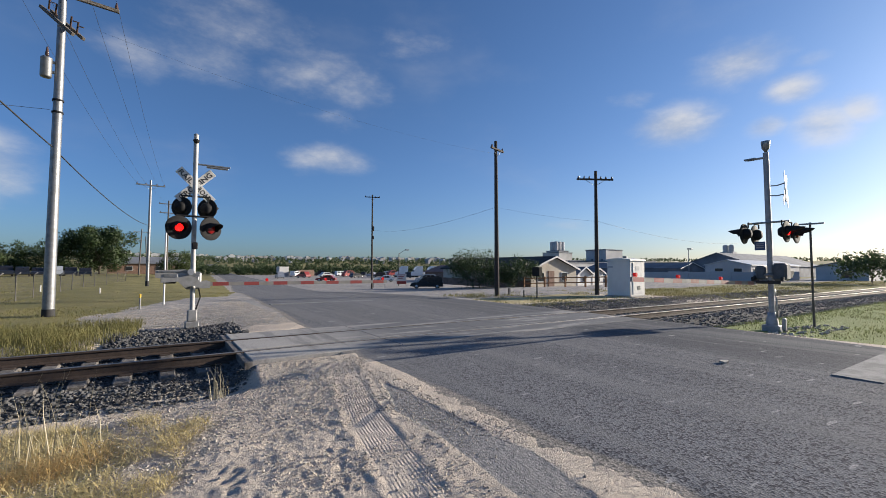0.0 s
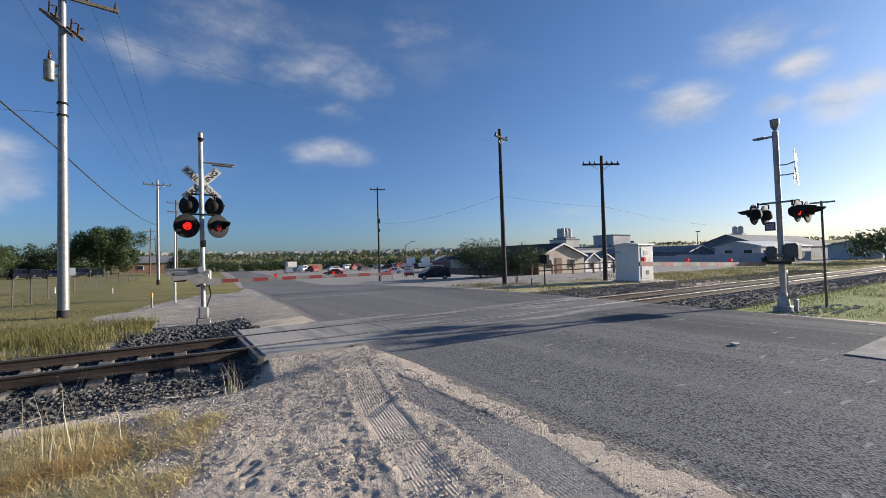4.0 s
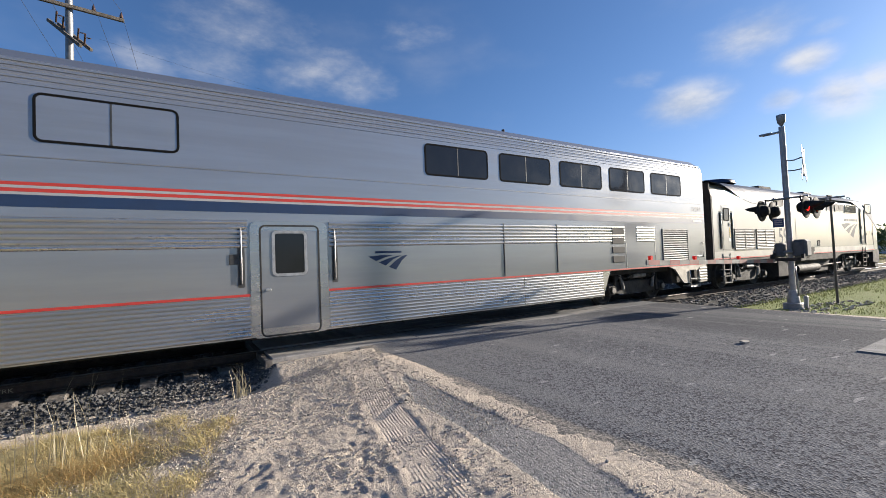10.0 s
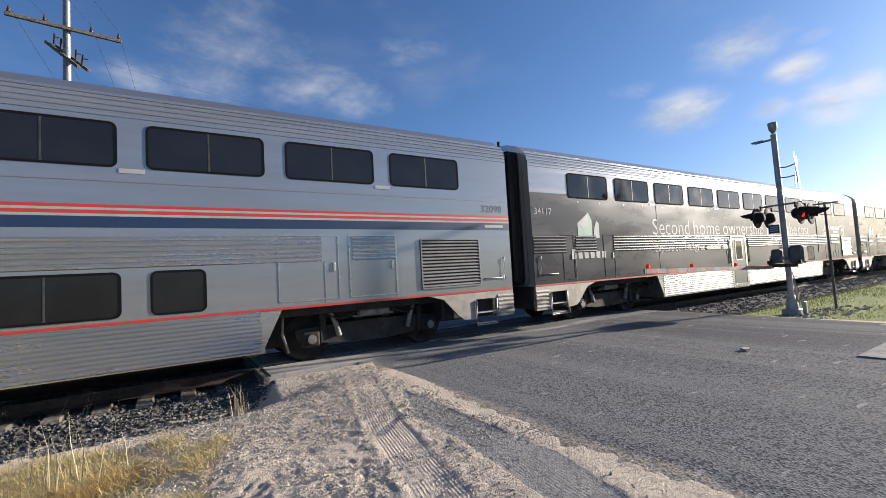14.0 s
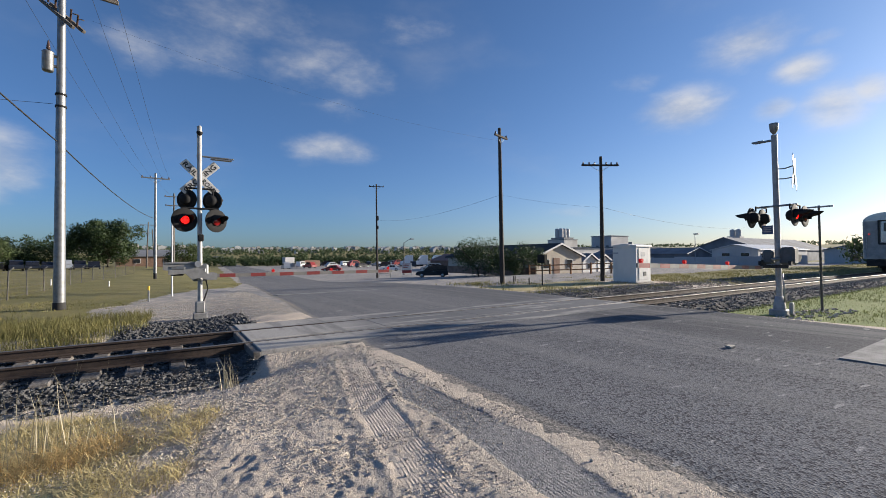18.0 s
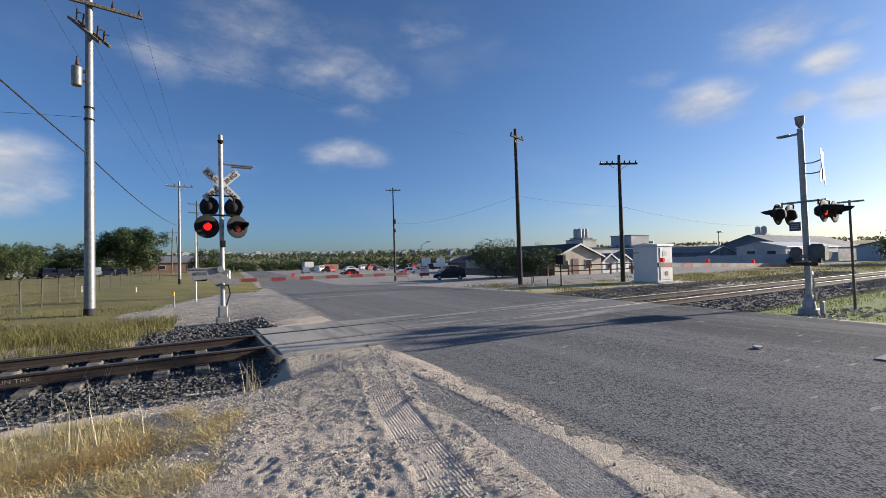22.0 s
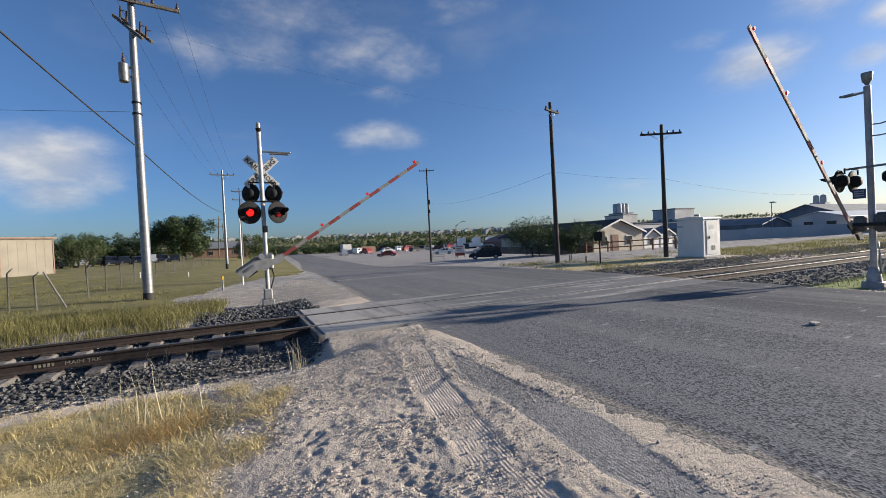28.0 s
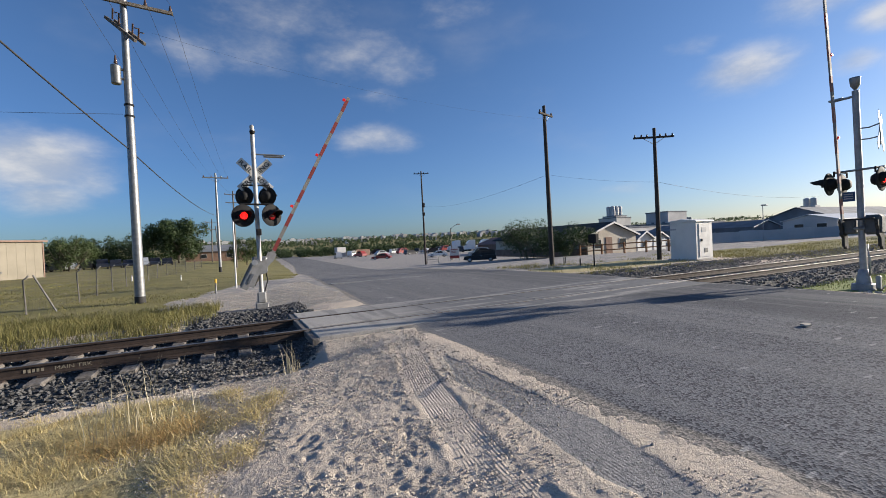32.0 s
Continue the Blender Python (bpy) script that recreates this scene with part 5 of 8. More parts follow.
    part("vent_frame", ring(13.25, 13.9, 3.33, 3.74, y - .002, .024, .02, .03), M_LOCO, vent)
    louvre(c, "louvre", 14.1, 15.85, 3.32, 3.72, 11, M_LOCO, y - .002)
    lettering(c, "59", 5.66, 1.70, .74, M_NUMBER, y - .003, .92, .012)
    part("hatch", ring(6.98, 7.5, 1.5, 2.9, y, .008, .02, .015).add([(6.98, y - .004, 3.24), (7.5, y - .004, 3.24), (7.5, y - .004, 3.26), (6.98, y - .004, 3.26)], [(0, 1, 2, 3)]), M_LOCO, c)
    part("fuel_gauge", ring(10.0, 10.3, 1.56, 1.86, y, .015, .05, .03), M_GASKET, c)
    part("fuel_filler", plate(10.03, 10.27, 1.59, 1.83, y, .006, .03), M_GRILLE, c)
    stroke_mark(c, 13.5, 16.14, 1.95, 2.74, M_NUMBER, y)
    for i in range(6):
        part("name_bar", Geo().box(13.97 + i * .37, 14.27 + i * .37, y - .004, y, 2.86, 2.98), M_NUMBER, c)
    part("access_panel", ring(17.43, 18.81, 1.50, 2.27, y + .002, .012, .03, .014), M_SLAT, c)
    part("seam", Geo().box(18.815, 18.83, y - .004, y + .02, 1.25, 2.86), M_SLAT, c)
    part("access_panel", ring(19.33, 19.66, 1.54, 1.95, 0, .01, .02, .012).moved(pose(0, y + .045, 0) @ pose(19.33, 0, 0, 0, 0, 10.5) @ pose(-19.33, 0, 0)), M_SLAT, c)
    for lx in (17.58, 18.66):
        part("latch", Geo().cyl((lx, y - .025, 2.16), (lx, y + .02, 2.16), .035, n=10).box(lx - .11, lx, y - .02, y, 2.15, 2.165), M_GASKET, c)
    for lx in (17.88, 18.2):
        part("hinge", Geo().box(lx - .06, lx + .06, y - .02, y, 2.27, 2.295), M_GASKET, c)
    part("nose_latch", Geo().cyl((19.48, y + .02, 1.75), (19.48, y + .12, 1.75), .03, n=10), M_GASKET, c)
    # lower side: dust band, red line, dark sill
    part("dust_band", Geo().box(.05, 18.81, y - .002, y + .02, 1.26, 1.50), M_LOCODIRT, c)
    part("sill_stripe", Geo().box(.05, 18.9, y - .008, y + .02, 1.215, 1.255), M_STRIPERED, c, "thin red sill stripe")
    part("sill", Geo().prism([(.05, 1.215), (.05, 1.12), (6.2, 1.12), (6.9, .92), (12.6, .92), (13.3, 1.12), (18.9, 1.12), (18.9, 1.215)], 1, -S + .01, S - .01), M_UNDER, c, "dark underframe sill")
    # added dark boxes in place of the shade behind the trucks
    for a, b in ((.3, 6.6), (12.5, 18.2)):
        part("under_filler", Geo().box(a, b, -.7, .7, .30, 1.13, .05), M_UNDER, c)
    part("fuel_tank", Geo().prism([(7.0, .92), (7.3, .32), (12.0, .32), (12.4, .92)], 1, -1.25, 1.25), M_UNDER, c)
    part("air_tank", Geo().cyl((7.8, -1.28, .55), (10.4, -1.28, .55), .19, n=14), M_TRUCK, c)
    part("battery_box", Geo().box(5.65, 6.9, -1.42, -.6, .28, 1.1, .03), M_UNDER, c)
    part("pipe", Geo().tube([(10.4, -1.3, .72), (11.2, -1.34, .62), (13.6, -1.34, .66)], .03, 6), M_TRUCK, c)
    for xc in (3.35, 15.6):
        b = bogie(c, xc, 1.08, 2.84, .508)
        for q in (-1.42, 1.42):
            wheelset(b, xc + q, .508)
    # ladders
    for x in (.98, 16.95):
        steel = M_DUSTY if x < 5 else M_TRUCK
        ld = part("ladder", Geo().box(x - .29, x - .25, -S - .02, -S + .03, .30, 1.42), steel, c, "steel step ladder")
        part("ladder_rail", Geo().box(x + .25, x + .29, -S - .02, -S + .03, .30, 1.42), steel, ld)
        for i in range(5):
            part("rung", Geo().box(x - .27, x + .27, -S - .03, -S + .12, .32 + i * .24, .35 + i * .24), steel, ld)
    # pilot and front gear
    part("pilot", Geo().prism([(18.85, 1.215), (19.98, 1.215), (20.06, 1.1), (20.02, .46), (19.7, .40), (18.85, .52)], 1, -1.44, 1.44), M_PILOT, c, "scuffed steel pilot")
    part("coupler", Geo().box(19.6, 20.4, -.15, .15, .72, 1.0, .05), M_TRUCK, c)
    part("plough", Geo().prism([(19.5, .46), (20.05, .50), (20.12, .16), (19.9, .13), (19.5, .24)], 1, -1.36, 1.36), M_PILOT, c, "dark scuffed snow plough")
    for q, z in ((18.45, .62), (18.6, .58)):
        part("sand_hose", Geo().tube([(q, -1.30, 1.12), (q + .05, -1.36, z + .2), (q - .08, -1.38, z), (q + .1, -1.30, z - .28)], .026, 6), M_GRILLE, c)
    part("brake_valve", Geo().box(17.9, 18.3, -1.34, -1.05, .72, 1.05, .04).cyl((18.1, -1.40, .88), (18.1, -1.30, .88), .10, n=12), M_TRUCK, c)
    for ya in (-1.35, .9):
        part("buffer_beam", Geo().box(19.95, 20.18, ya, ya + .45, .55, 1.15, .06), M_UNDER, c)
    for s in (-1, 1):
        part("headlight", Geo().cyl((20.10, s * .3, 2.05), (20.19, s * .3, 2.05), .09, n=14), M_CREAM, c)
        part("ditch_light", Geo().cyl((20.06, s * .7, 1.55), (20.17, s * .7, 1.55), .10, n=14), M_CREAM, c)
    part("hose", Geo().tube([(20.0, -1.0, 1.05), (20.22, -1.02, .8), (20.2, -1.0, .42)], .035, 6).tube([(20.0, -.75, 1.0), (20.25, -.78, .75), (20.2, -.75, .45)], .035, 6), M_RUBBER, c)
    part("rear_wall", Geo().box(-.02, .05, -1.45, 1.45, 1.1, 4.05), M_UNDER, c)
    part("end_diaphragm", Geo().box(-.24, .0, -.75, .75, 1.1, 1.75, .05), M_RUBBER, c)
    part("coupler", Geo().box(-.6, .2, -.14, .14, .72, .98, .04), M_TRUCK, c)
    # added dark box closes the shaded gap below the coupling
    part("gap_filler", Geo().box(-.28, .3, -.75, .75, .42, 1.15, .05), M_UNDER, c)
    for q in (-.9, -.6, -.3):
        part("jumper_cable", Geo().tube([(.05, q, 1.15), (-.12, q - .05, .75), (-.35, q - .05, .62), (-.55, q, .9), (-.62, q, 1.2)], .03, 6), M_RUBBER, c)
    # roof gear
    part("fan_hood", Geo().lathe((3.1, 0, 4.33), (0, 0, 1), [(0, .95), (.10, .95), (.16, .85), (.17, 0)], 24), M_NAVY, c)
    part("exhaust", Geo().box(6.3, 7.6, -.6, .6, 4.3, 4.46, .03), M_UNDER, c)
    part("roof_hatch", Geo().box(11.2, 12.3, -.7, .7, 4.32, 4.42, .03), M_NAVY, c)
    part("horn", Geo().box(16.2, 17.3, -.45, .45, 4.36, 4.46, .04).cyl((16.3, -.2, 4.52), (16.9, -.2, 4.52), .05, .09, 10).cyl((16.3, .1, 4.52), (16.9, .1, 4.52), .05, .09, 10), M_UNDER, c)
    part("antenna", Geo().box(17.6, 18.0, -.15, .15, 4.34, 4.44, .03), M_UNDER, c)
    for a, b in ((15.75, 16.25), (17.55, 18.1)):
        part("roof_rail", Geo().tube([(a, -.75, 4.26), (a + .03, -.75, 4.40), (b - .03, -.75, 4.40), (b, -.75, 4.26)], .02, 6).tube([(a, -.45, 4.30), (a + .03, -.45, 4.42), (b - .03, -.45, 4.42), (b, -.45, 4.30)], .02, 6), M_UNDER, c)
    return c


locomotive = build_locomotive()
ALL = list(range(-5, 6))
lows = [(2.2, 2.95, False), (3.30, 5.0, True), (5.35, 6.1, False)]
coach_a = coach("37014", "silver two-level sleeping car with red and blue stripes", False, -1.62, [-5, -4, -3, -2, 1, 2, 3, 4, 5], [], (9.95, 11.4),
                {"blank": (-2,), "tags": False, "hatches": [(-11.5, -11.05, 1.2, 2.4), (-10.95, -9.9, 1.2, 1.85), (-9.8, -9.3, 1.2, 2.4)]})
coach_b = coach("31030", "charcoal-wrapped two-level coach with white advertising letters", True, 1.62, ALL, [(-6.02, -5.2, False), (-2.8, -1.1, True)], (9.95, 11.4),
                {"hatches": [(-11.5, -11.05, 1.2, 2.4), (-4.9, -3.1, .42, 1.85), (7.5, 8.3, 1.2, 1.55)]})
coach_c = coach("34117", "charcoal-wrapped two-level coach with white advertising letters", True, -1.62, ALL, lows, (10.1, 11.6),
                {"hatches": [(-11.5, -11.05, 1.2, 2.4), (-9.8, -9.3, 1.2, 2.4), (7.7, 9.2, 1.2, 1.9)]})
coach_d = coach("32098", "silver two-level sleeping car with red and blue stripes", False, -1.62, ALL, lows, (10.1, 11.6),
                {"hatches": [(-11.5, -11.05, 1.2, 2.4), (7.2, 8.3, 1.2, 2.4), (8.5, 9.5, 1.2, 2.4)], "tail": True})
for sx in (3.3, 5.1):
    part("seam", Geo().box(sx, sx + .02, -SIDE - .021, -SIDE, 1.14, 2.40), M_SLAT, coach_a)
for i in range(4):
    part("vent_slot", Geo().box(7.38, 7.93, -SIDE - .023, -SIDE, 1.32 + .27 * i, 1.50 + .27 * i, .004), M_GRILLE, coach_a, "dark ventilation slot")
for cc in (coach_b, coach_c):
    part("white_line", Geo().box(6.74, 6.76, -SIDE - .024, -SIDE, 1.55, 3.2), M_CREAM, cc)
    part("hatch", ring(8.0, 8.75, 1.18, 1.55, -SIDE - .004, .01, .02, .02), M_SLAT, cc)
advert(coach_b)
advert(coach_c)
stroke_mark(coach_a, -.15, .72, 1.42, 1.72, M_NAVY)
stroke_mark(coach_d, -.15, .72, 1.42, 1.72, M_NAVY)
for cc in (coach_a, coach_d):
    part("name_bar", Geo().box(.0, .575, -SIDE - .004, -SIDE, 1.76, 1.80), M_NAVY, cc)
# tail of the last car: end sheet, end door and marker lamps
# added sheet over the shell's end, coloured for its shaded face
part("end_sheet", Geo().box(-12.592, -12.57, -1.52, 1.52, 1.1, 4.30, .01), M_TAILSHADE, coach_d, "grey end sheet darkened for shade and dirt")
part("end_gate", ring(-.62, .62, 2.3, 4.35, 0, .06, .08, .12).moved(pose(-12.59, 0, 0, 0, 0, -90)), M_UNDER, coach_d)
part("end_window", Geo().box(-12.66, -12.63, -.25, .25, 3.4, 4.1, .02), M_GLASS, coach_d)
for q in (-1.3, 1.3):
    part("end_grab", Geo().tube([(-12.59, q, 1.4), (-12.66, q, 1.4), (-12.66, q, 3.0), (-12.59, q, 3.0)], .02, 6), M_HANDRAIL, coach_d)
part("end_door", Geo().box(-12.64, -12.56, -.45, .45, 2.5, 4.45, .02), M_SILVER, coach_d)
for s in (-1, 1):
    part("marker_lamp", Geo().cyl((-12.59, s * 1.15, 3.2), (-12.67, s * 1.15, 3.2), .07, n=10), M_LAMP_ON, coach_d, "lit red tail lamp")


# ---- crossing signals ----
def lamp_unit(parent, x, y, z, face, lit, r=.33, turn=0.0):
    """A flasher head: black background disc, hood, lens. face: -1 looks to -y, +1 to +y; turn in degrees about z."""
    m = pose(x, y, z, 0, 0, turn + (0 if face < 0 else 180))
    back = part("background", Geo().lathe((0, .0, 0), (0, 1, 0), [(0, r), (.018, r), (.03, r - .02), (.03, 0)], 28).lathe((0, 0, 0), (0, 1, 0), [(0, r), (-.006, r - .01), (0.002, .17)], 28).moved(m), M_BLACK, parent, "black lamp background disc")
    part("lamp_housing", Geo().lathe((0, .02, 0), (0, 1, 0), [(0, .17), (.10, .16), (.17, .11), (.18, 0)], 20).moved(m), M_BLACK, back)
    hood = Geo()
    vs, fs, n = [], [], 18
    for i in range(n + 1):
        a = radians(-25 + 230 * i / n)
        d = .42 * (.25 + .75 * max(0, math.sin(a)) ** .6)
        for rr in (.172, .178):
            vs += [(rr * math.cos(a), 0, rr * math.sin(a)), (rr * .96 * math.cos(a), -d, rr * .96 * math.sin(a) - d * .12)]
    for i in range(n):
        o = i * 4
        fs += [(o, o + 4, o + 5, o + 1), (o + 2, o + 3, o + 7, o + 6), (o + 1, o + 5, o + 7, o + 3)]
    part("hood", hood.add(vs, fs, True).moved(m), M_BLACK, back)
    part("lens", Geo().lathe((0, -.012, 0), (0, -1, 0), [(0, .135), (.02, .115), (.035, .06), (.04, 0)], 22).moved(m), M_LENS_OFF, back, "red lens")
    if lit:
        g = Geo()
        for ring_r, n_led in ((0, 1), (.032, 6), (.064, 12), (.096, 18)):
            for q in range(n_led):
                a = 2 * math.pi * (q + .5 * (n_led == 12)) / n_led
                px_, pz_ = ring_r * math.cos(a), ring_r * math.sin(a)
                g.lathe((px_, -.012 - .042 + ring_r * .15, pz_), (0, -1, 0), [(0, .0135), (.006, .010), (.008, 0)], 8)
        part("led_cluster", g.moved(m), M_LENS_ON, back, "glowing red light points")
    return back


def crossbuck(parent, y, z, face, shiny=False):
    cb = part("crossbuck", Geo().box(-.05, .05, y - .02, y + .02, z - .35, z + .35), M_STEEL, parent, "white crossbuck with black capitals")
    for s, text in ((1, "CROSSING"), (-1, "RAIL ROAD")):
        yy = y + .012 * s
        rot = 45 * s
        blade = part("blade", Geo().box(-.61, .61, -.006, .006, -.114, .114, .004).moved(pose(0, yy, z, 0, -rot, 0)), M_WHITE, cb)
        for f in (-1, 1):
            if text == "RAIL ROAD":
                for word, x0 in (("RAIL", -.56), ("ROAD", .10)):
                    me = words(word, .135, M_LETTER, width=.44, bold=.004)
                    ob = new("lettering", me)
                    ob.parent = blade
                    ob.matrix_basis = pose(0, yy, z, 0, -rot, 0) @ (pose(x0, -.009, -.068) if f < 0 else pose(-x0, .009, -.068, 0, 0, 180))
            else:
                me = words(text, .135, M_LETTER, width=1.08, bold=.004)
                ob = new("lettering", me)
                ob.parent = blade
                ob.matrix_basis = pose(0, yy, z, 0, -rot, 0) @ (pose(-.54, -.009, -.068) if f < 0 else pose(.54, .009, -.068, 0, 0, 180))
    return cb


def gate_arm(parent, length, s, lamps):
    """Striped arm along s * x from its pivot at the origin, with three red lamps on top."""
    arm = part("gate_arm", Geo().prism([(-.02, -.05), (.02, -.05), (.02, .05), (-.02, .05)], 0, s * .2, s * length), M_ARMWHITE, parent, "red and white striped gate arm")
    n = int(length / .41)
    for i in range(0, n, 2):
        a = .45 + i * .41
        if a + .41 < length:
            part("stripe", Geo().box(s * a, s * (a + .41), -.0215, .0215, -.0515, .0515), M_RED if s > 0 or a > length - 1.7 else M_FADED, arm)
    for q in lamps:
        part("arm_lamp", Geo().box(s * (q - .04), s * (q + .04), -.025, .025, .058, .08).cyl((s * q, -.035, .11), (s * q, .035, .11), .04, n=14), M_LAMP_ON, arm, "small red arm lamp")
    return arm


def casting(g, s, back, front):
    """The two bent side plates that carry the arm, with the counterweight end."""
    prof = [(-.91, .20), (-.17, .22), (-.05, .15), (.05, -.02), (.15, -.12), (.39, -.10), (.39, -.29), (.20, -.30), (-.05, -.22), (-.22, -.28), (-.39, -.10), (-.78, -.135), (-.78, -.02), (-.91, .01)]
    k = 1.0 if s > 0 else .62
    prof = [(s * a * k, b * k) for a, b in prof]
    return g.prism(prof, 1, back - .035, back + .035), Geo().prism(prof, 1, front - .035, front + .035)


def signal_left():
    sg = thing("crossing_signal", "grey crossing signal mast with crossbuck, flashing lamps and gate", "railway signal", pose(.88, 13.93, 0), group="crossing signals")
    part("mast", Geo().cyl((0, 0, .28), (-.03, 0, 5.32), .062, .062, 16).cyl((-.03, 0, 5.32), (-.03, 0, 5.35), .064, .03, 16), M_ALU, sg)
    part("base", Geo().box(-.17, .17, -.17, .17, -.2, .04, .02).box(-.12, .12, -.12, .12, .03, .36, .03), M_CAST, sg, "grey cast iron pedestal")
    part("bell", Geo().lathe((-.03, -.09, 5.05), (0, 0, 1), [(0, 0), (.01, .05), (.06, .08), (.10, .08), (.12, .02), (.13, 0)], 14), M_BLACK, sg)
    crossbuck(sg, .13, 3.88, -1)
    part("sign_arm", Geo().box(-.10, .86, -.03, .03, 4.46, 4.50, .01).box(.25, .80, -.10, .03, 4.40, 4.44, .01), M_STEEL, sg)
    part("cross_arm", Geo().cyl((-.46, -.06, 2.98), (.46, -.06, 2.98), .028, n=10).cyl((-.38, -.06, 2.98), (-.38, -.06, 2.80), .024, n=8).cyl((.38, -.06, 2.98), (.38, -.06, 2.80), .024, n=8), M_BLACK, sg)
    lamp_unit(sg, -.39, -.16, 2.64, -1, True, .33, 16)
    lamp_unit(sg, .39, -.16, 2.64, -1, False, .33, 30)
    part("cross_arm", Geo().cyl((-.36, .05, 3.56), (.36, .05, 3.56), .026, n=10).cyl((-.32, .05, 3.56), (-.32, .05, 3.36), .022, n=8).cyl((.32, .05, 3.56), (.32, .05, 3.36), .022, n=8), M_BLACK, sg)
    lamp_unit(sg, -.32, .16, 3.24, 1, False, .29, -35)
    lamp_unit(sg, .32, .16, 3.24, 1, False, .29, -35)
    part("junction_box", Geo().box(-.06, .08, -.16, -.06, 2.05, 2.25, .02), M_BLACK, sg)
    part("mechanism", Geo().box(-.20, .22, .10, .52, .92, 1.42, .05).box(-.12, .14, -.05, .14, 1.02, 1.3, .02), M_STEEL, sg, "grey gate mechanism box")
    part("conduit", Geo().tube([(.15, .1, .95), (.2, .08, .7), (.12, .06, .45), (.05, .05, .2)], .02, 6), M_BLACK, sg)
    plates = casting(Geo(), 1, -.20, .60)
    pv = part("gate_arm_assembly", plates[0], M_CAST, sg, "cast aluminium arm support")
    gate_arm(pv, 5.9, 1, (5.75, 3.7, 1.9))
    for ob in pv.children:
        ob.matrix_basis = pose(0, -.2, -.18)
    part("support_plate", plates[1], M_CAST, pv)
    part("counterweight", Geo().box(-.74, -.42, -.14, .54, -.16, .10, .03), M_TRUCK, pv, "dark cast counterweight")
    part("rib", Geo().box(-.86, -.22, -.25, -.235, .15, .19, .005).box(-.72, -.40, -.25, -.235, .02, .10, .005), M_STEEL, pv)
    part("pivot_cap", Geo().cyl((-.09, -.29, .16), (-.09, -.23, .16), .085, n=16), M_HANDRAIL, pv)
    part("pivot", Geo().cyl((0, -.24, .08), (0, .64, .08), .05, n=12), M_STEEL, pv)
    pv.matrix_basis = pose(.02, 0, 1.26)
    return pv


def signal_right():
    sg = thing("crossing_signal", "dark grey crossing signal mast with bell, lamps and gate", "railway signal", pose(15.35, 5.2, 0), group="crossing signals")
    part("mast", Geo().cyl((0, 0, .3), (0, .05, 5.15), .075, .075, 16), M_MAST, sg)
    part("base", Geo().box(-.21, .21, -.21, .21, -.3, -.06, .02).lathe((0, 0, -.1), (0, 0, 1), [(0, .17), (.05, .16), (.22, .14), (.42, .095), (.44, 0)], 18), M_MAST, sg, "dark cast pedestal")
    part("bell", Geo().lathe((0, .05, 5.18), (0, 0, 1), [(0, .04), (.06, .07), (.10, .10), (.28, .12), (.32, .12), (.33, 0)], 16), M_STEEL, sg, "grey warning bell")
    part("sign_arm", Geo().box(-.05, .05, 0, .55, 4.98, 5.03, .01).box(-.06, .06, .3, .62, 5.0, 5.05, .01), M_STEEL, sg)
    buck = crossbuck(sg, -.42, 3.95, -1)
    buck.matrix_basis = pose(0, -.42, 0, 0, 0, 12) @ pose(0, .42, 0)
    part("bracket", Geo().tube([(0, 0, 4.12), (0, -.2, 4.10), (0, -.4, 4.15)], .018, 6).tube([(0, 0, 3.82), (0, -.2, 3.80), (0, -.4, 3.82)], .018, 6), M_STEEL, sg)
    part("cross_arm", Geo().cyl((-.1, -.52, 3.01), (-.1, .52, 3.0), .03, n=10), M_STEEL, sg)
    for x, y, f, lit in ((-.38, -.42, -1, True), (.38, -.42, -1, False), (-.38, .42, 1, False), (.38, .42, 1, False)):
        part("lamp_arm", Geo().cyl((-.1, y, 3.0), (x, y, 3.0), .022, n=8).cyl((x, y, 3.0), (x, y, 2.86), .022, n=8), M_BLACK, sg)
        lamp_unit(sg, x, y - .12 * (1 if f < 0 else -1), 2.68, f, lit, .31)
    part("sign", Geo().box(-.02, .0, .12, .40, 2.18, 2.44, .005), material("blue sign sheeting", (0.02, 0.06, 0.16), (0.02, 0.05, 0.13), 5, .4), sg, "small blue notice sign")
    g = Geo()
    for i in range(3):
        g.box(-.024, -.02, .16, .36, 2.24 + i * .06, 2.27 + i * .06)
    part("notice_bar", g, M_CREAM, sg)
    part("mechanism", Geo().box(-.19, .19, -.44, -.08, 1.26, 1.78, .06).box(-.17, .17, .10, .36, 1.28, 1.70, .05), M_MECH, sg, "dark gate mechanism box")
    part("conduit", Geo().tube([(-.08, -.12, 1.0), (-.1, -.16, .6), (-.05, -.14, .15)], .025, 6), M_HANDRAIL, sg)
    part("cable_guard", Geo().box(-.04, .08, -.34, -.24, -.2, .16, .02), M_MAST, sg)
    plates = casting(Geo(), -1, -.38, .36)
    pv = part("gate_arm_assembly", plates[0], M_UNDER, sg, "dark cast arm support")
    gate_arm(pv, 6.65, -1, (6.5, 4.7, 2.5))
    for ob in pv.children:
        ob.matrix_basis = pose(0, .27, -.26, 0, 1.6, 0)
    part("support_plate", plates[1], M_UNDER, pv)
    part("pivot", Geo().cyl((0, -.42, .0), (0, .40, .0), .05, n=12), M_STEEL, pv)
    part("cross_stay", Geo().box(-.30, -.26, -.36, .34, -.26, -.16), M_UNDER, pv)
    pv.matrix_basis = pose(-.1, 0, 1.43)
    return pv


arm_a = signal_left()
arm_b = signal_right()


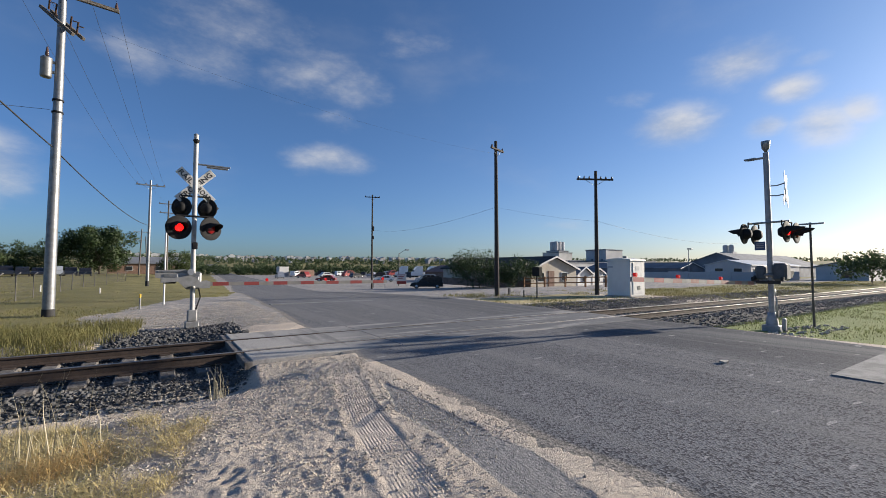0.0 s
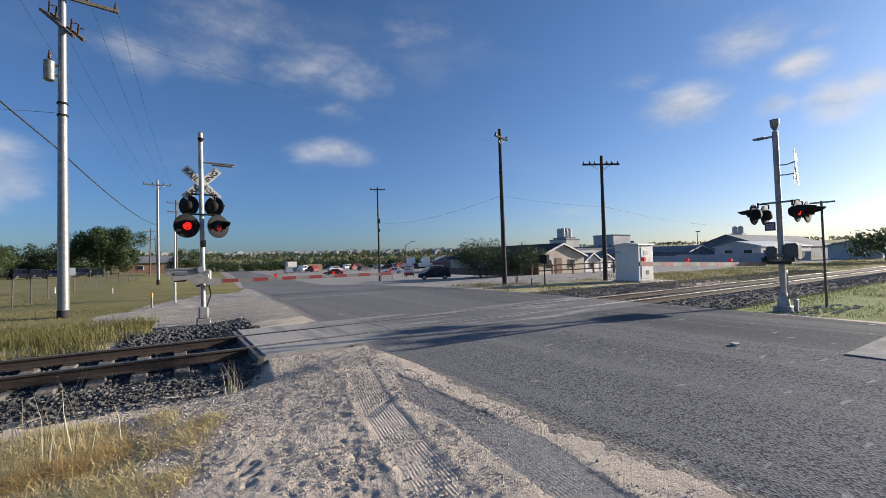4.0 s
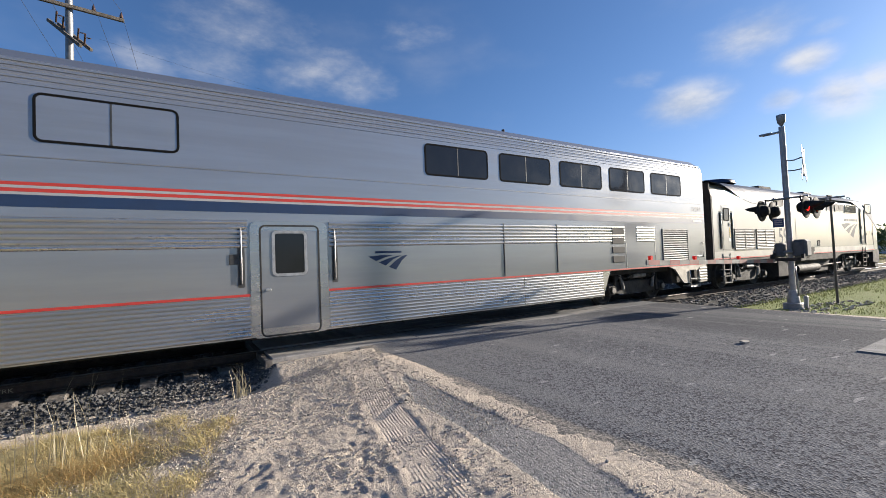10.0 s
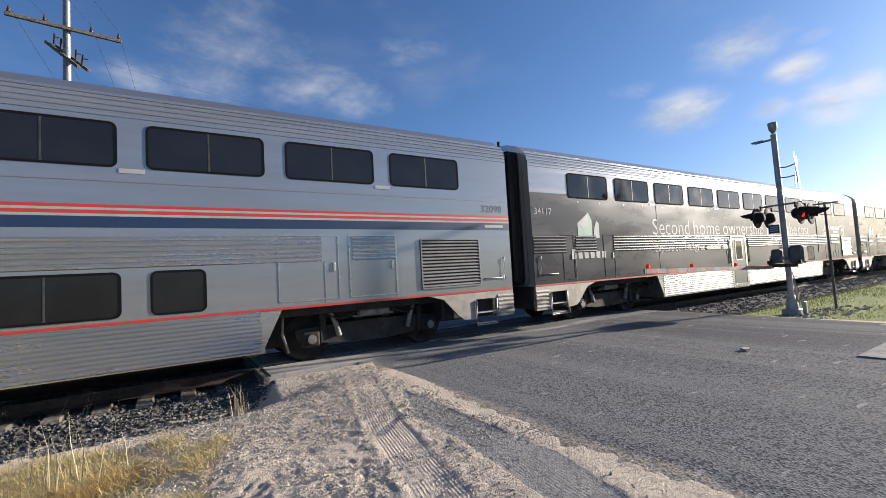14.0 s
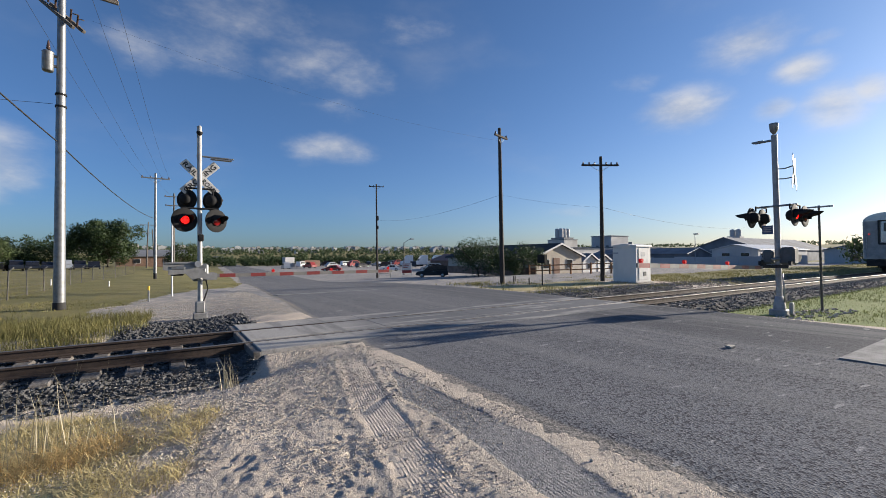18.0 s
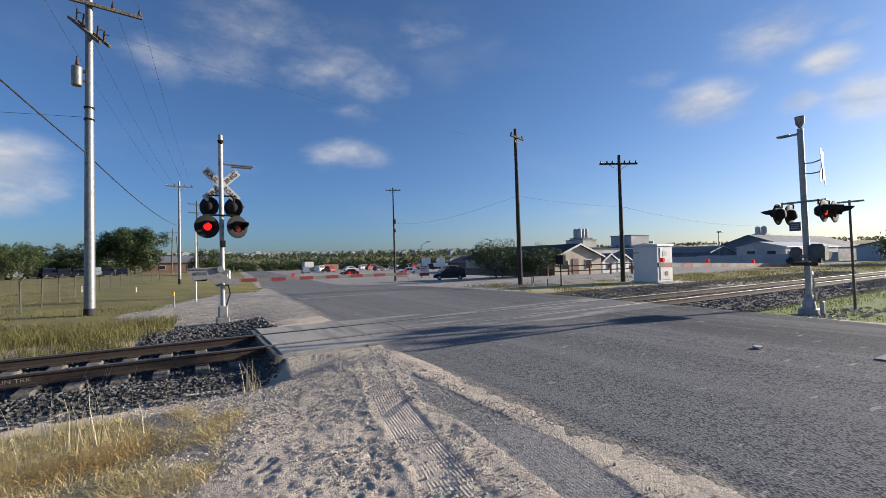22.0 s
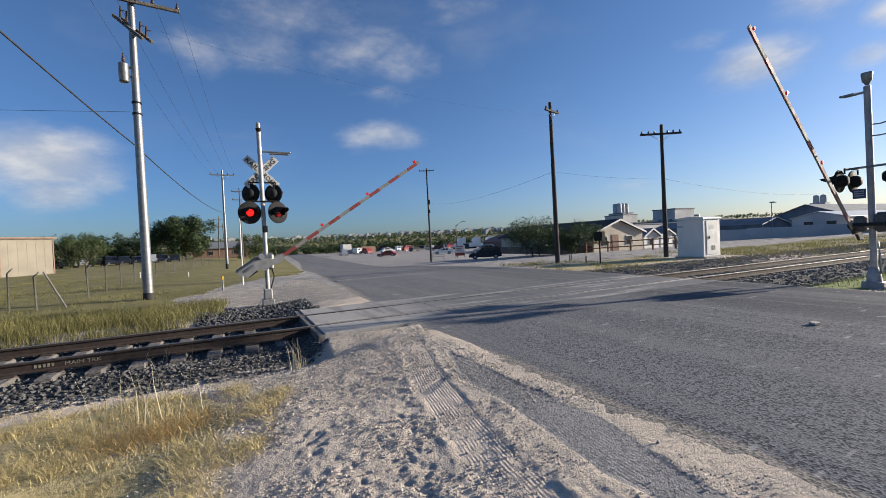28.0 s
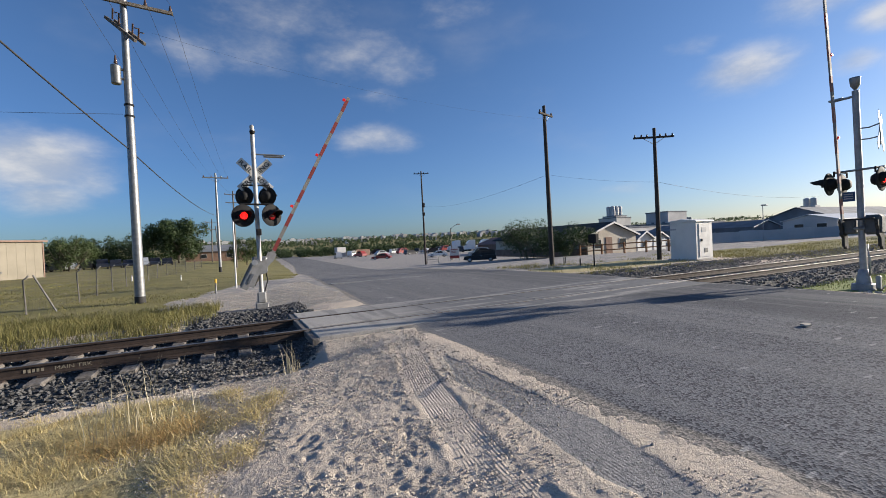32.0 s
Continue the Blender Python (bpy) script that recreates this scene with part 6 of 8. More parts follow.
def warning_post():
    p = thing("post", "thin grey steel post with small crossarm beside grass", "post", pose(17.3, 4.75, -.25))
    part("shaft", Geo().cyl((0, 0, 0), (0, .03, 3.35), .036, .03, 10), M_WOODGREY, p)
    part("crossarm", Geo().box(-.03, .03, -.32, .32, 3.28, 3.33), M_STEEL, p)
    return p


warning_post()


# ---- utility poles and wires ----
def sagging(a, b, sag, n=14):
    a, b = Vector(a), Vector(b)
    return [tuple(a.lerp(b, i / n) - Vector((0, 0, sag * 4 * (i / n) * (1 - i / n)))) for i in range(n + 1)]


def cable(a, b, sag, r=.006):
    ob = part("overhead_cable", Geo().tube(sagging(a, b, sag), r, 5), M_WIRE)
    return tagged(ob, "thin black overhead cable between poles", "cable", group="overhead cables")


def insulator(g, x, y, z, h=.16):
    return g.lathe((x, y, z), (0, 0, 1), [(0, .03), (.02, .06), (.05, .06), (.06, .04), (.09, .055), (.12, .045), (h, .02), (h + .01, 0)], 10)


def utility_pole(x, y, h, mt, label, arms, r=.15, lean=(0, 0), base=None):
    """arms: list of (height, half length, heading in degrees, insulators, tilt)."""
    z0 = float(ground_z(x, y)) - .05
    p = thing("utility_pole", label, "utility pole", pose(x, y, z0), group="utility poles")
    part("shaft", Geo().cyl((0, 0, 0), (lean[0], lean[1], h), r, r * .62, 16), mt, p)
    for az, half, head, ins, tilt in arms:
        c, s = math.cos(radians(head)), math.sin(radians(head))
        k = az / h
        ox, oy = lean[0] * k, lean[1] * k
        m = pose(ox, oy, az, 0, 0, head) @ pose(0, 0, 0, 0, tilt, 0)
        a = part("crossarm", Geo().box(-half, half, -.16 - r * .0, -.05, -.055, .055, .01).moved(m), mt if mt is not M_STEEL else M_STEEL, p)
        for q in ins:
            part("insulator", insulator(Geo(), q, -.1, .055).moved(m), M_PORC, a)
        if half > .7:
            part("brace", Geo().tube([(-half * .55, -.1, -.03), (0, -.08, -.45)], .016, 5).tube([(half * .55, -.1, -.03), (0, -.08, -.45)], .016, 5).moved(m), M_STEEL, a)
    if base:
        part("base_wrap", Geo().lathe((0, 0, 0), (0, 0, 1), [(0, r + .012), (base, r + .01)], 16), M_RUBBER, p)
    return p


# tall pale pole beside the track, with a transformer
POLE_X, POLE_Y = -2.86, 18.75
main_pole = utility_pole(POLE_X, POLE_Y, 11.8, M_STEEL, "tall pale grey utility pole with transformer", [], .165, (.0, .0), .30)
part("crossarm", Geo().box(-1.5, 1.5, -.22, -.12, -.06, .06, .012).moved(pose(0, 0, 10.75, 0, 0, 8)), M_WOODGREY, main_pole)
for q in (-1.4, -.55, .65, 1.42):
    part("insulator", insulator(Geo(), q, -.17, .06, .22).moved(pose(0, 0, 10.75, 0, 0, 8)), M_PORC, main_pole)
part("crossarm", Geo().box(-1.15, 1.15, -.20, -.10, -.05, .05, .01).moved(pose(0, 0, 9.85, 0, 0, -55) @ pose(0, 0, 0, 0, 36, 0)), M_WOODGREY, main_pole)
part("crossarm", Geo().box(-1.15, 1.15, .10, .20, -.05, .05, .01).moved(pose(0, 0, 9.85, 0, 0, -55) @ pose(0, 0, 0, 0, 36, 0)), M_WOODGREY, main_pole)
for q in (-1.0, -.5, .55, 1.0):
    part("cutout", Geo().cyl((q, 0, .05), (q + .05, -.1, .42), .03, n=8).cyl((q, 0, .3), (q + .22, .0, .36), .02, n=6).moved(pose(0, 0, 9.85, 0, 0, -55) @ pose(0, 0, 0, 0, 36, 0)), M_PORC, main_pole)
tf = part("transformer", Geo().lathe((-.31, -.14, 7.85), (0, 0, 1), [(0, 0), (.0, .13), (.04, .15), (.60, .15), (.63, .16), (.67, .12), (.69, 0)], 20), M_STEEL, main_pole, "pale grey transformer can")
part("bushing", insulator(Geo(), -.30, -.14, 8.57, .30), M_PORC, tf)
part("hanger", Geo().box(-.26, -.10, -.08, .0, 8.05, 8.12).box(-.26, -.10, -.08, .0, 8.38, 8.45), M_STEEL, tf)
for cz in (6.75, 7.15):
    part("clamp", Geo().lathe((0, 0, cz), (0, 0, 1), [(0, .155), (.06, .155)], 16), M_BLACK, main_pole)
utility_pole(-.65, 50.5, 10.5, M_STEEL, "pale utility pole with one crossarm beside the road", [(10.0, 1.2, 6, (-1.1, -.4, .5, 1.1), 0)], .15, (0, 0), .7)
utility_pole(1.3, 74.0, 12.0, M_WOODGREY, "weathered wooden pole with two crossarms", [(11.5, 1.2, 4, (-1.1, .5, 1.1), 0), (10.2, 1.1, 4, (-1, 1), 0)], .15)
utility_pole(-3.0, 112, 10.0, M_WOODGREY, "distant wooden pole with transformers by a house", [(9.3, 1.4, 10, (-1.3, 1.3), 0), (7.6, 1.0, 10, (), 0)], .16, (.3, 0))
utility_pole(-1.5, 112, 8.5, M_WOODGREY, "distant leaning wooden pole", [], .14, (-.5, 0))
utility_pole(17.5, 20.1, 9.65, M_WOOD, "dark creosoted wooden pole with short crossarm", [(9.1, .72, 18, (-.62, .62), 0)], .15, (-.12, 0))
utility_pole(24.3, 17.9, 8.3, M_WOOD, "dark wooden pole with insulated crossarm", [(7.75, 1.25, 150, (-1.15, -.75, -.4, .4, .75, 1.15), 0)], .15, (-.05, 0))
pole_d = utility_pole(27.5, 60.5, 14.5, M_WOOD, "dark wooden pole with crossarm by the lot entrance", [(14.1, 1.15, -20, (-1.05, -.4, .4, 1.05), 0)], .16, (-.1, 0))
part("equipment_box", Geo().box(-.13, .13, -.36, -.12, 8.9, 9.6, .03), M_BLACK, pole_d)
part("equipment_box", Geo().box(-.1, .1, -.34, -.12, 7.6, 8.1, .02), M_BLACK, pole_d)
lamp_p = utility_pole(36.8, 69.3, 6.0, M_WOODGREY, "small lamp pole with a floodlight", [], .11)
part("floodlight", Geo().tube([(0, 0, 5.8), (.5, -.3, 6.3), (1.1, -.6, 6.6)], .04, 6).box(.9, 1.6, -.9, -.5, 6.5, 6.7, .04), M_STEEL, lamp_p)
# wires of the left line
offs = [(-1.4, -.2, 10.97), (-.55, -.1, 10.97), (.65, -.05, 10.97), (1.42, .05, 10.97)]
offs_b = [(-1.1, 0, 10.1), (-.4, 0, 10.1), (.5, 0, 10.1), (1.1, 0, 10.1)]
zb = float(ground_z(-.65, 50.5))
for (ax, ay, az), (bx, by, bz) in zip(offs, offs_b):
    cable((POLE_X + ax, POLE_Y + ay, az), (-.65 + bx, 50.5 + by, bz + zb), .55)
    cable((POLE_X + ax, POLE_Y + ay, az), (-12 + ax, -22 + ay, 11.2), .9)
cable((POLE_X - .1, POLE_Y - .17, 5.47), (-.65, 50.5, 6.0 + zb), .45, .022)
cable((POLE_X - .1, POLE_Y - .17, 5.47), (-6.3, -6.0, 8.7), .35, .022)
cable((POLE_X - .2, POLE_Y, 6.7), (-40, 24, 7.0), .4, .007)
cable((-.65, 50.5, 9.9 + zb), (1.3, 74, 11.2 + zb), .3)
cable((POLE_X + .8, POLE_Y, 9.75), (17.5, 20.1, 8.7), .5, .0025)
zc = float(ground_z(27.5, 60.5))
cable((17.5, 20.1, 5.35), (24.3, 17.9, 4.75), .12, .004)
cable((17.4, 20.1, 5.35), (27.5, 60.5, 9.0 + zc), .7, .007)
cable((24.4, 17.9, 4.75), (52, 20.5, 4.4), .5, .008)


# ---- relay cabinet by the track ----
def relay_house():
    z = float(ground_z(25, 16)) - .05
    h = thing("relay_cabinet", "pale grey metal relay cabinet on a concrete slab", "cabinet", pose(24.05, 15.35, z, 0, 0, 0))
    M_CAB = material("pale grey cabinet paint", (0.66, 0.64, 0.60), (0.60, 0.58, 0.545), 1.2, .55, 0, .03, 30, dirt=(.52, .49, .44))
    part("slab", Geo().box(-.1, 1.65, -.15, 1.75, -.05, .12, .03), M_FOOT, h)
    part("body", Geo().box(0, 1.55, 0, 1.6, .12, 2.30, .02), M_CAB, h)
    part("roof", Geo().prism([(-.08, 2.30), (1.68, 2.30), (1.66, 2.38), (.8, 2.48), (-.06, 2.38)], 0, -.08, 1.63), M_CAB, h)
    d = part("door", Geo().box(.25, 1.25, -.03, .0, .25, 2.18, .01), M_WHITE, h)
    part("door_handle", Geo().box(.42, .52, -.07, -.03, 1.15, 1.3, .01), M_BLACK, d)
    part("door_vent", Geo().box(.7, 1.0, -.045, -.03, .5, .75, .004), M_SLAT, d)
    part("roof_vent", Geo().cyl((.7, .8, 2.44), (.7, .8, 2.60), .14, n=12), M_STEEL, h)
    part("notice", Geo().box(-.008, 0, 1.2, 1.6, 1.85, 1.95).box(.5, .9, -.04, -.03, 1.7, 1.95), M_CREAM, h)
    return h


relay_house()


# ---- trees ----
def leaf_material(name, a, b, rand=0.3):
    mt = bpy.data.materials.new(name)
    mt.use_nodes = True
    k = Nodes(mt.node_tree)
    r = k.n("NewGeometry").outputs["Random Per Island"]
    col = k.mix(r, a, b)
    n = k.noise(k.n("TexCoord").outputs["Object"], 0.6, 3)
    col = k.mix(k.m("MULTIPLY", k.ramp(n, .4, .7), .45), col, tuple(c * .55 for c in a))
    bs = k.n("BsdfPrincipled", Base_Color=col, Roughness=.6, Specular_IOR_Level=.3)
    tr = k.n("BsdfTranslucent", Color=col)
    mx = k.n("MixShader", i0=.25, i1=bs.outputs[0], i2=tr.outputs[0])
    k.n("OutputMaterial", Surface=mx.outputs[0])
    return mt


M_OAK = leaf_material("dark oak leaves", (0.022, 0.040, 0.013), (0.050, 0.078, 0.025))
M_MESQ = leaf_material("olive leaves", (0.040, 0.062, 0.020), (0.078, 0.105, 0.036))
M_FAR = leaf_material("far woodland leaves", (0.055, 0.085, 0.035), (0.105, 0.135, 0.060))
M_BARK = material("tree bark", (0.10, 0.08, 0.06), (0.06, 0.05, 0.04), 4, .9, 0, .6, 30)
M_STRAW = leaf_material("straw grass", (0.50, 0.395, 0.175), (0.68, 0.57, 0.30))
M_RUSTSTRAW = leaf_material("orange straw", (0.46, 0.30, 0.11), (0.60, 0.44, 0.20))
M_PALESTRAW = leaf_material("bleached straw", (0.36, 0.31, 0.20), (0.52, 0.46, 0.32))
M_FADEYELLOW = material("faded cream paint marks", (0.34, 0.30, 0.22), (0.22, 0.19, 0.14), 9, 0.8)
M_STRAWGREEN = leaf_material("yellow-green grass", (0.15, 0.148, 0.048), (0.29, 0.25, 0.095))
M_LAWN = leaf_material("green grass", (0.17, 0.205, 0.065), (0.28, 0.30, 0.115))


def leaves_mesh(name, centres, spread, count, size, mt, rng):
    """Small leaf quads scattered round clump centres."""
    c = centres[rng.randint(0, len(centres), count)]
    d = rng.normal(size=(count, 3))
    d /= np.linalg.norm(d, axis=1)[:, None]
    p = c + d * (spread * rng.uniform(.25, 1, (count, 1)) ** .6)
    u = rng.normal(size=(count, 3))
    u /= np.linalg.norm(u, axis=1)[:, None]
    w = np.cross(u, d)
    w /= np.linalg.norm(w, axis=1)[:, None] + 1e-6
    s = size * rng.uniform(.6, 1.3, (count, 1))
    v = np.stack([p - u * s, p + w * s * .55, p + u * s, p - w * s * .55], 1).reshape(-1, 3)
    f = np.arange(count * 4).reshape(-1, 4)
    me = bpy.data.meshes.new(name)
    me.from_pydata(v.tolist(), [], f.tolist())
    me.materials.append(mt)
    return me


def tree(x, y, h, w, label, mt, seed, n=2600, leaf=.16, low=.25, z=None, trunks=1):
    rng = np.random.RandomState(seed)
    z = float(ground_z(x, y)) - .05 if z is None else z
    t = thing("tree", label, "tree", pose(x, y, z), group="trees")
    g = Geo()
    cents = []
    for q in range(trunks):
        bx = (q - (trunks - 1) / 2) * w * .12
        fork = h * (low + .12)
        g.tube([(bx, 0, 0), (bx + .03 * h * rng.normal() * .3, .02 * h, fork * .5), (bx * 1.4, 0, fork)], max(.08, h * .028), 8)
        for i in range(7):
            a = 2 * math.pi * i / 7 + rng.uniform(-.3, .3)
            rr = w * .5 * rng.uniform(.45, .8)
            e = (bx * 1.4 + rr * math.cos(a), rr * math.sin(a), h * rng.uniform(low + .25, .86))
            g.tube([(bx * 1.4, 0, fork), ((bx * 1.4 + e[0]) * .5, e[1] * .45, (fork + e[2]) * .52), e], max(.03, h * .011), 5)
            cents.append(e)
    part("trunk", g, M_BARK, t, "dark branching trunk")
    for i in range(26):
        a, rr = rng.uniform(0, 2 * math.pi), rng.uniform(0, 1) ** .55
        zz = rng.uniform(low + .12, .93)
        env = math.sqrt(max(.05, 1 - ((zz - .52) / .52) ** 2))
        cents.append((w * .44 * rr * env * math.cos(a), w * .44 * rr * env * math.sin(a), h * zz))
    me = leaves_mesh("crown", np.array(cents), w * .15, n, leaf, mt, rng)
    ob = new("crown", me)
    ob.parent = t
    return t


tree(-11.0, 119, 9.8, 13.5, "large dark spreading oak tree beside a house", M_OAK, 1, 17000, .22, .12, None, 2)
tree(29.2, 36.9, 3.9, 7.4, "dense rounded dark green tree by the house", M_OAK, 2, 9000, .085, .10, None, 2)
tree(32.9, 35.0, 3.5, 6.0, "low dark green tree by the house wall", M_OAK, 3, 7000, .08, .06)
tree(3.6, 96, 5.4, 6.5, "green roadside tree behind the signal", M_MESQ, 5, 5000, .14, .15)
tree(-23.6, 92, 6.0, 8.0, "feathery olive mesquite tree beside a metal shed", M_MESQ, 6, 8000, .12, .08, None, 3)
tree(74, 14.5, 3.8, 8, "distant green tree beyond the grass", M_FAR, 7, 1500, .22, .1)


def woodland(name, label, az0, az1, dist, height, count, seed, mt=None, thick=18, size=.6, base=None):
    """A belt of far trees, one object of leaf clumps with an uneven top."""
    rng = np.random.RandomState(seed)
    n = int(abs(az1 - az0) * dist * .0175 / (height * .42)) + 4
    cents = []
    for i in range(n * 4):
        a = radians(rng.uniform(az0, az1))
        d = dist + rng.uniform(0, thick)
        hh = height * (0.55 + .45 * (value_noise(np.array([math.degrees(a) * 2.1]), np.array([seed * 3.0]), 1.0, seed)[0] * .5 + .5))
        x, y = d * math.cos(a), d * math.sin(a)
        z0 = float(ground_z(x, y)) if base is None else base
        for q in range(3):
            cents.append((x + rng.normal() * height * .2, y, z0 + hh * rng.uniform(.12, .88)))
    me = leaves_mesh(name, np.array(cents), height * .2, count, size, mt or M_FAR, rng)
    ob = new(name, me)
    return tagged(ob, label, "woodland", kind="stuff")


woodland("woodland", "dark green hedge of trees behind the field", 93, 128, 128, 8.0, 60000, 11, M_OAK, 14, .22)
woodland("woodland", "dark trees and brush behind the equipment yard", 66, 90, 178, 4.2, 34000, 19, M_OAK, 30, .22)
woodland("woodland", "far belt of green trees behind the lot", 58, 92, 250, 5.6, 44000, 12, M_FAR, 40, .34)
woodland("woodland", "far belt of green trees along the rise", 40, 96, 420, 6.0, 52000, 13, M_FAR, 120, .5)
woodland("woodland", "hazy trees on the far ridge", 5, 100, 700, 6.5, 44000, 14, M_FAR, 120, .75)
ridge_rng = random.Random(8)
for wall_mt, share in ((M_WHITE, 60), (M_FOOT, 90), (M_CREAM, 40)):
    ridge = Geo()
    for i in range(share):
        a, d = radians(ridge_rng.uniform(42, 97)), ridge_rng.uniform(470, 760)
        x, y = d * math.cos(a), d * math.sin(a)
        z, w, h = float(ground_z(x, y)) + ridge_rng.uniform(.5, 2.5), ridge_rng.uniform(1.2, 3.4), ridge_rng.uniform(1.5, 3.2)
        ridge.prism([(x - w, z - 3), (x + w, z - 3), (x + w, z + h), (x + w * .2, z + h * 1.35), (x - w * .2, z + h * 1.35), (x - w, z + h)], 1, y - 4, y + 4)
    tagged(part("far_houses", ridge, wall_mt), "small pale houses scattered along the far ridge", "far buildings", kind="stuff")
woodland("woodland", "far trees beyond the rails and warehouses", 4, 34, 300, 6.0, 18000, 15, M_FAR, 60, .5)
woodland("woodland", "trees at the end of the grass field", 5, 13.5, 112, 4.0, 9000, 16, M_MESQ, 20, .2)


# ---- buildings ----
M_SHINGLE = material("dark shingle roof", (0.045, 0.04, 0.037), (0.03, 0.028, 0.026), 1.5, .9, 0, .4, 20)
M_STUCCO = material("cream siding", (0.48, 0.42, 0.34), (0.42, 0.365, 0.295), 1.0, .8, 0, .1, 20)
M_BRICK = material("brown brick wall", (0.24, 0.15, 0.11), (0.18, 0.11, 0.08), 2, .85, 0, .3, 12)
M_TAN = material("tan ribbed metal", (0.175, 0.153, 0.112), (0.155, 0.136, 0.10), .6, .55, .1)
M_TRIM = material("rust-brown trim", (0.17, 0.10, 0.07), (0.14, 0.085, 0.06), 2, .6)
M_GREYROOF = material("weathered grey roof", (0.17, 0.18, 0.20), (0.13, 0.138, 0.15), .3, .8, 0)
M_PALEROOF = material("pale metal roof", (0.55, 0.56, 0.57), (0.47, 0.48, 0.49), .3, .5, .4)
M_PLANT = material("pale concrete plant wall", (0.48, 0.47, 0.46), (0.40, 0.39, 0.385), .2, .8, dirt=(.3, .29, .28))
M_DARKWIN = material("dark window glass", (0.02, 0.022, 0.026), (0.03, 0.032, 0.036), 2, .1)
M_FENCEWOOD = material("orange-brown fence rail", (0.28, 0.14, 0.065), (0.20, 0.10, 0.05), 4, .8)


def gabled(name, label, x0, x1, y0, y1, eave, apex, wall, roof, along="y", z=None, windows=(), over=.35):
    """A house with a pitched roof; windows: (face, u, z, width, height), faces s (at y0) and w (at x0)."""
    z = float(min(ground_z(x0, y0), ground_z(x0, y1), ground_z(x1, y0))) - .05 if z is None else z
    h = thing(name, label, "building", pose(0, 0, z), group="buildings beyond the tracks")
    if along == "y":
        xm = (x0 + x1) / 2
        part("wall", Geo().prism([(x0, 0), (x1, 0), (x1, eave), (xm, apex), (x0, eave)], 1, y0, y1), wall, h)
        k = (apex - eave) / (xm - x0)
        for s, xe in ((-1, x0 - over), (1, x1 + over)):
            ze = eave - k * over
            part("roof_slope", Geo().prism([(xe, ze + .03), (xm, apex + .05), (xm, apex + .17), (xe, ze + .15)], 1, y0 - over, y1 + over), roof, h)
        part("barge_board", Geo().prism([(x0 - over, eave - k * over - .05), (xm, apex - .02), (x1 + over, eave - k * over - .05), (x1 + over, eave - k * over + .16), (xm, apex + .19), (x0 - over, eave - k * over + .16)], 1, y0 - over - .04, y0 - over), M_WHITE if wall is not M_PLANT else wall, h)
    else:
        ym = (y0 + y1) / 2
        part("wall", Geo().prism([(y0, 0), (y1, 0), (y1, eave), (ym, apex), (y0, eave)], 0, x0, x1), wall, h)
        k = (apex - eave) / (ym - y0)
        for s, ye in ((-1, y0 - over), (1, y1 + over)):
            ze = eave - k * over
            part("roof_slope", Geo().prism([(ye, ze + .03), (ym, apex + .05), (ym, apex + .17), (ye, ze + .15)], 0, x0 - over, x1 + over), roof, h)
    for face, u, zz, w, hh in windows:
        if face == "s":
            f = part("window", Geo().box(u, u + w, y0 - .06, y0 + .02, zz, zz + hh, .01), M_WHITE, h)
            part("pane", Geo().box(u + .07, u + w - .07, y0 - .08, y0 - .05, zz + .07, zz + hh - .07), M_DARKWIN, f)
        else:
            f = part("window", Geo().box(x0 - .06, x0 + .02, u, u + w, zz, zz + hh, .01), M_WHITE, h)
            part("pane", Geo().box(x0 - .08, x0 - .05, u + .07, u + w - .07, zz + .07, zz + hh - .07), M_DARKWIN, f)
    return h


house = gabled("house", "cream house with a dark shingle gable roof", 35.6, 43.4, 35.0, 53.0, 2.35, 3.75, M_STUCCO, M_SHINGLE, "y", -.85,
               [("s", 36.6, .9, 1.1, 1.1), ("s", 40.6, .9, 1.1, 1.1), ("w", 37, 1.0, 1.2, 1.0), ("w", 42, 1.0, 1.2, 1.0), ("w", 47, 1.0, 1.2, 1.0)])
part("porch_wall", Geo().box(35.5, 35.58, 35.1, 52.9, 0, 1.0), M_BRICK, house)
part("door", Geo().box(38.4, 39.4, 34.93, 35.0, .1, 2.15, .01), M_BRICK, house)
gabled("outbuilding", "small white shed with a gable roof", 47.4, 50.2, 38.0, 41.5, 1.85, 2.65, M_WHITE, M_GREYROOF, "y", -.95, [("s", 48.3, .7, .8, .8)])
gabled("outbuilding", "small white shed with a gable roof", 52.6, 55.0, 39.5, 43, 1.9, 2.5, M_WHITE, M_GREYROOF, "y", -.95, [("s", 53.4, .7, .8, .8)])
gabled("house", "long low brown-roofed building behind trees", 60, 70, 78, 98, 2.3, 3.9, M_BRICK, material("brown roof", (.26, .14, .11), (.20, .11, .09), 1, .85), "y", -1.8,
       [("s", 62, .9, 1.4, 1.1), ("s", 66, .9, 1.4, 1.1)])
gabled("house", "low ranch house under the oak tree", -9.5, 6, 128, 140, 2.6, 4.2, M_BRICK, M_GREYROOF, "x", -.5, [("s", -6, .9, 1.4, 1.1), ("s", 0, .9, 1.4, 1.1)])
# warehouse with broad grey roof, annexes, plant and silos
gabled("warehouse", "large warehouse with a broad weathered grey roof", 128, 178, 46, 65.5, 3.0, 6.5, M_GREYROOF, M_GREYROOF, "x", -.4)
gabled("warehouse", "low building with a pale metal roof", 98, 124, 36.5, 45, 2.9, 3.9, M_PLANT, M_PALEROOF, "x", -.4,
       [("w", 38, .8, 1.6, 1.5), ("w", 41.5, .8, 1.6, 1.5), ("s", 99, .8, 1.6, 1.4), ("s", 104, .8, 1.6, 1.4), ("s", 110, .8, 1.6, 1.4)])
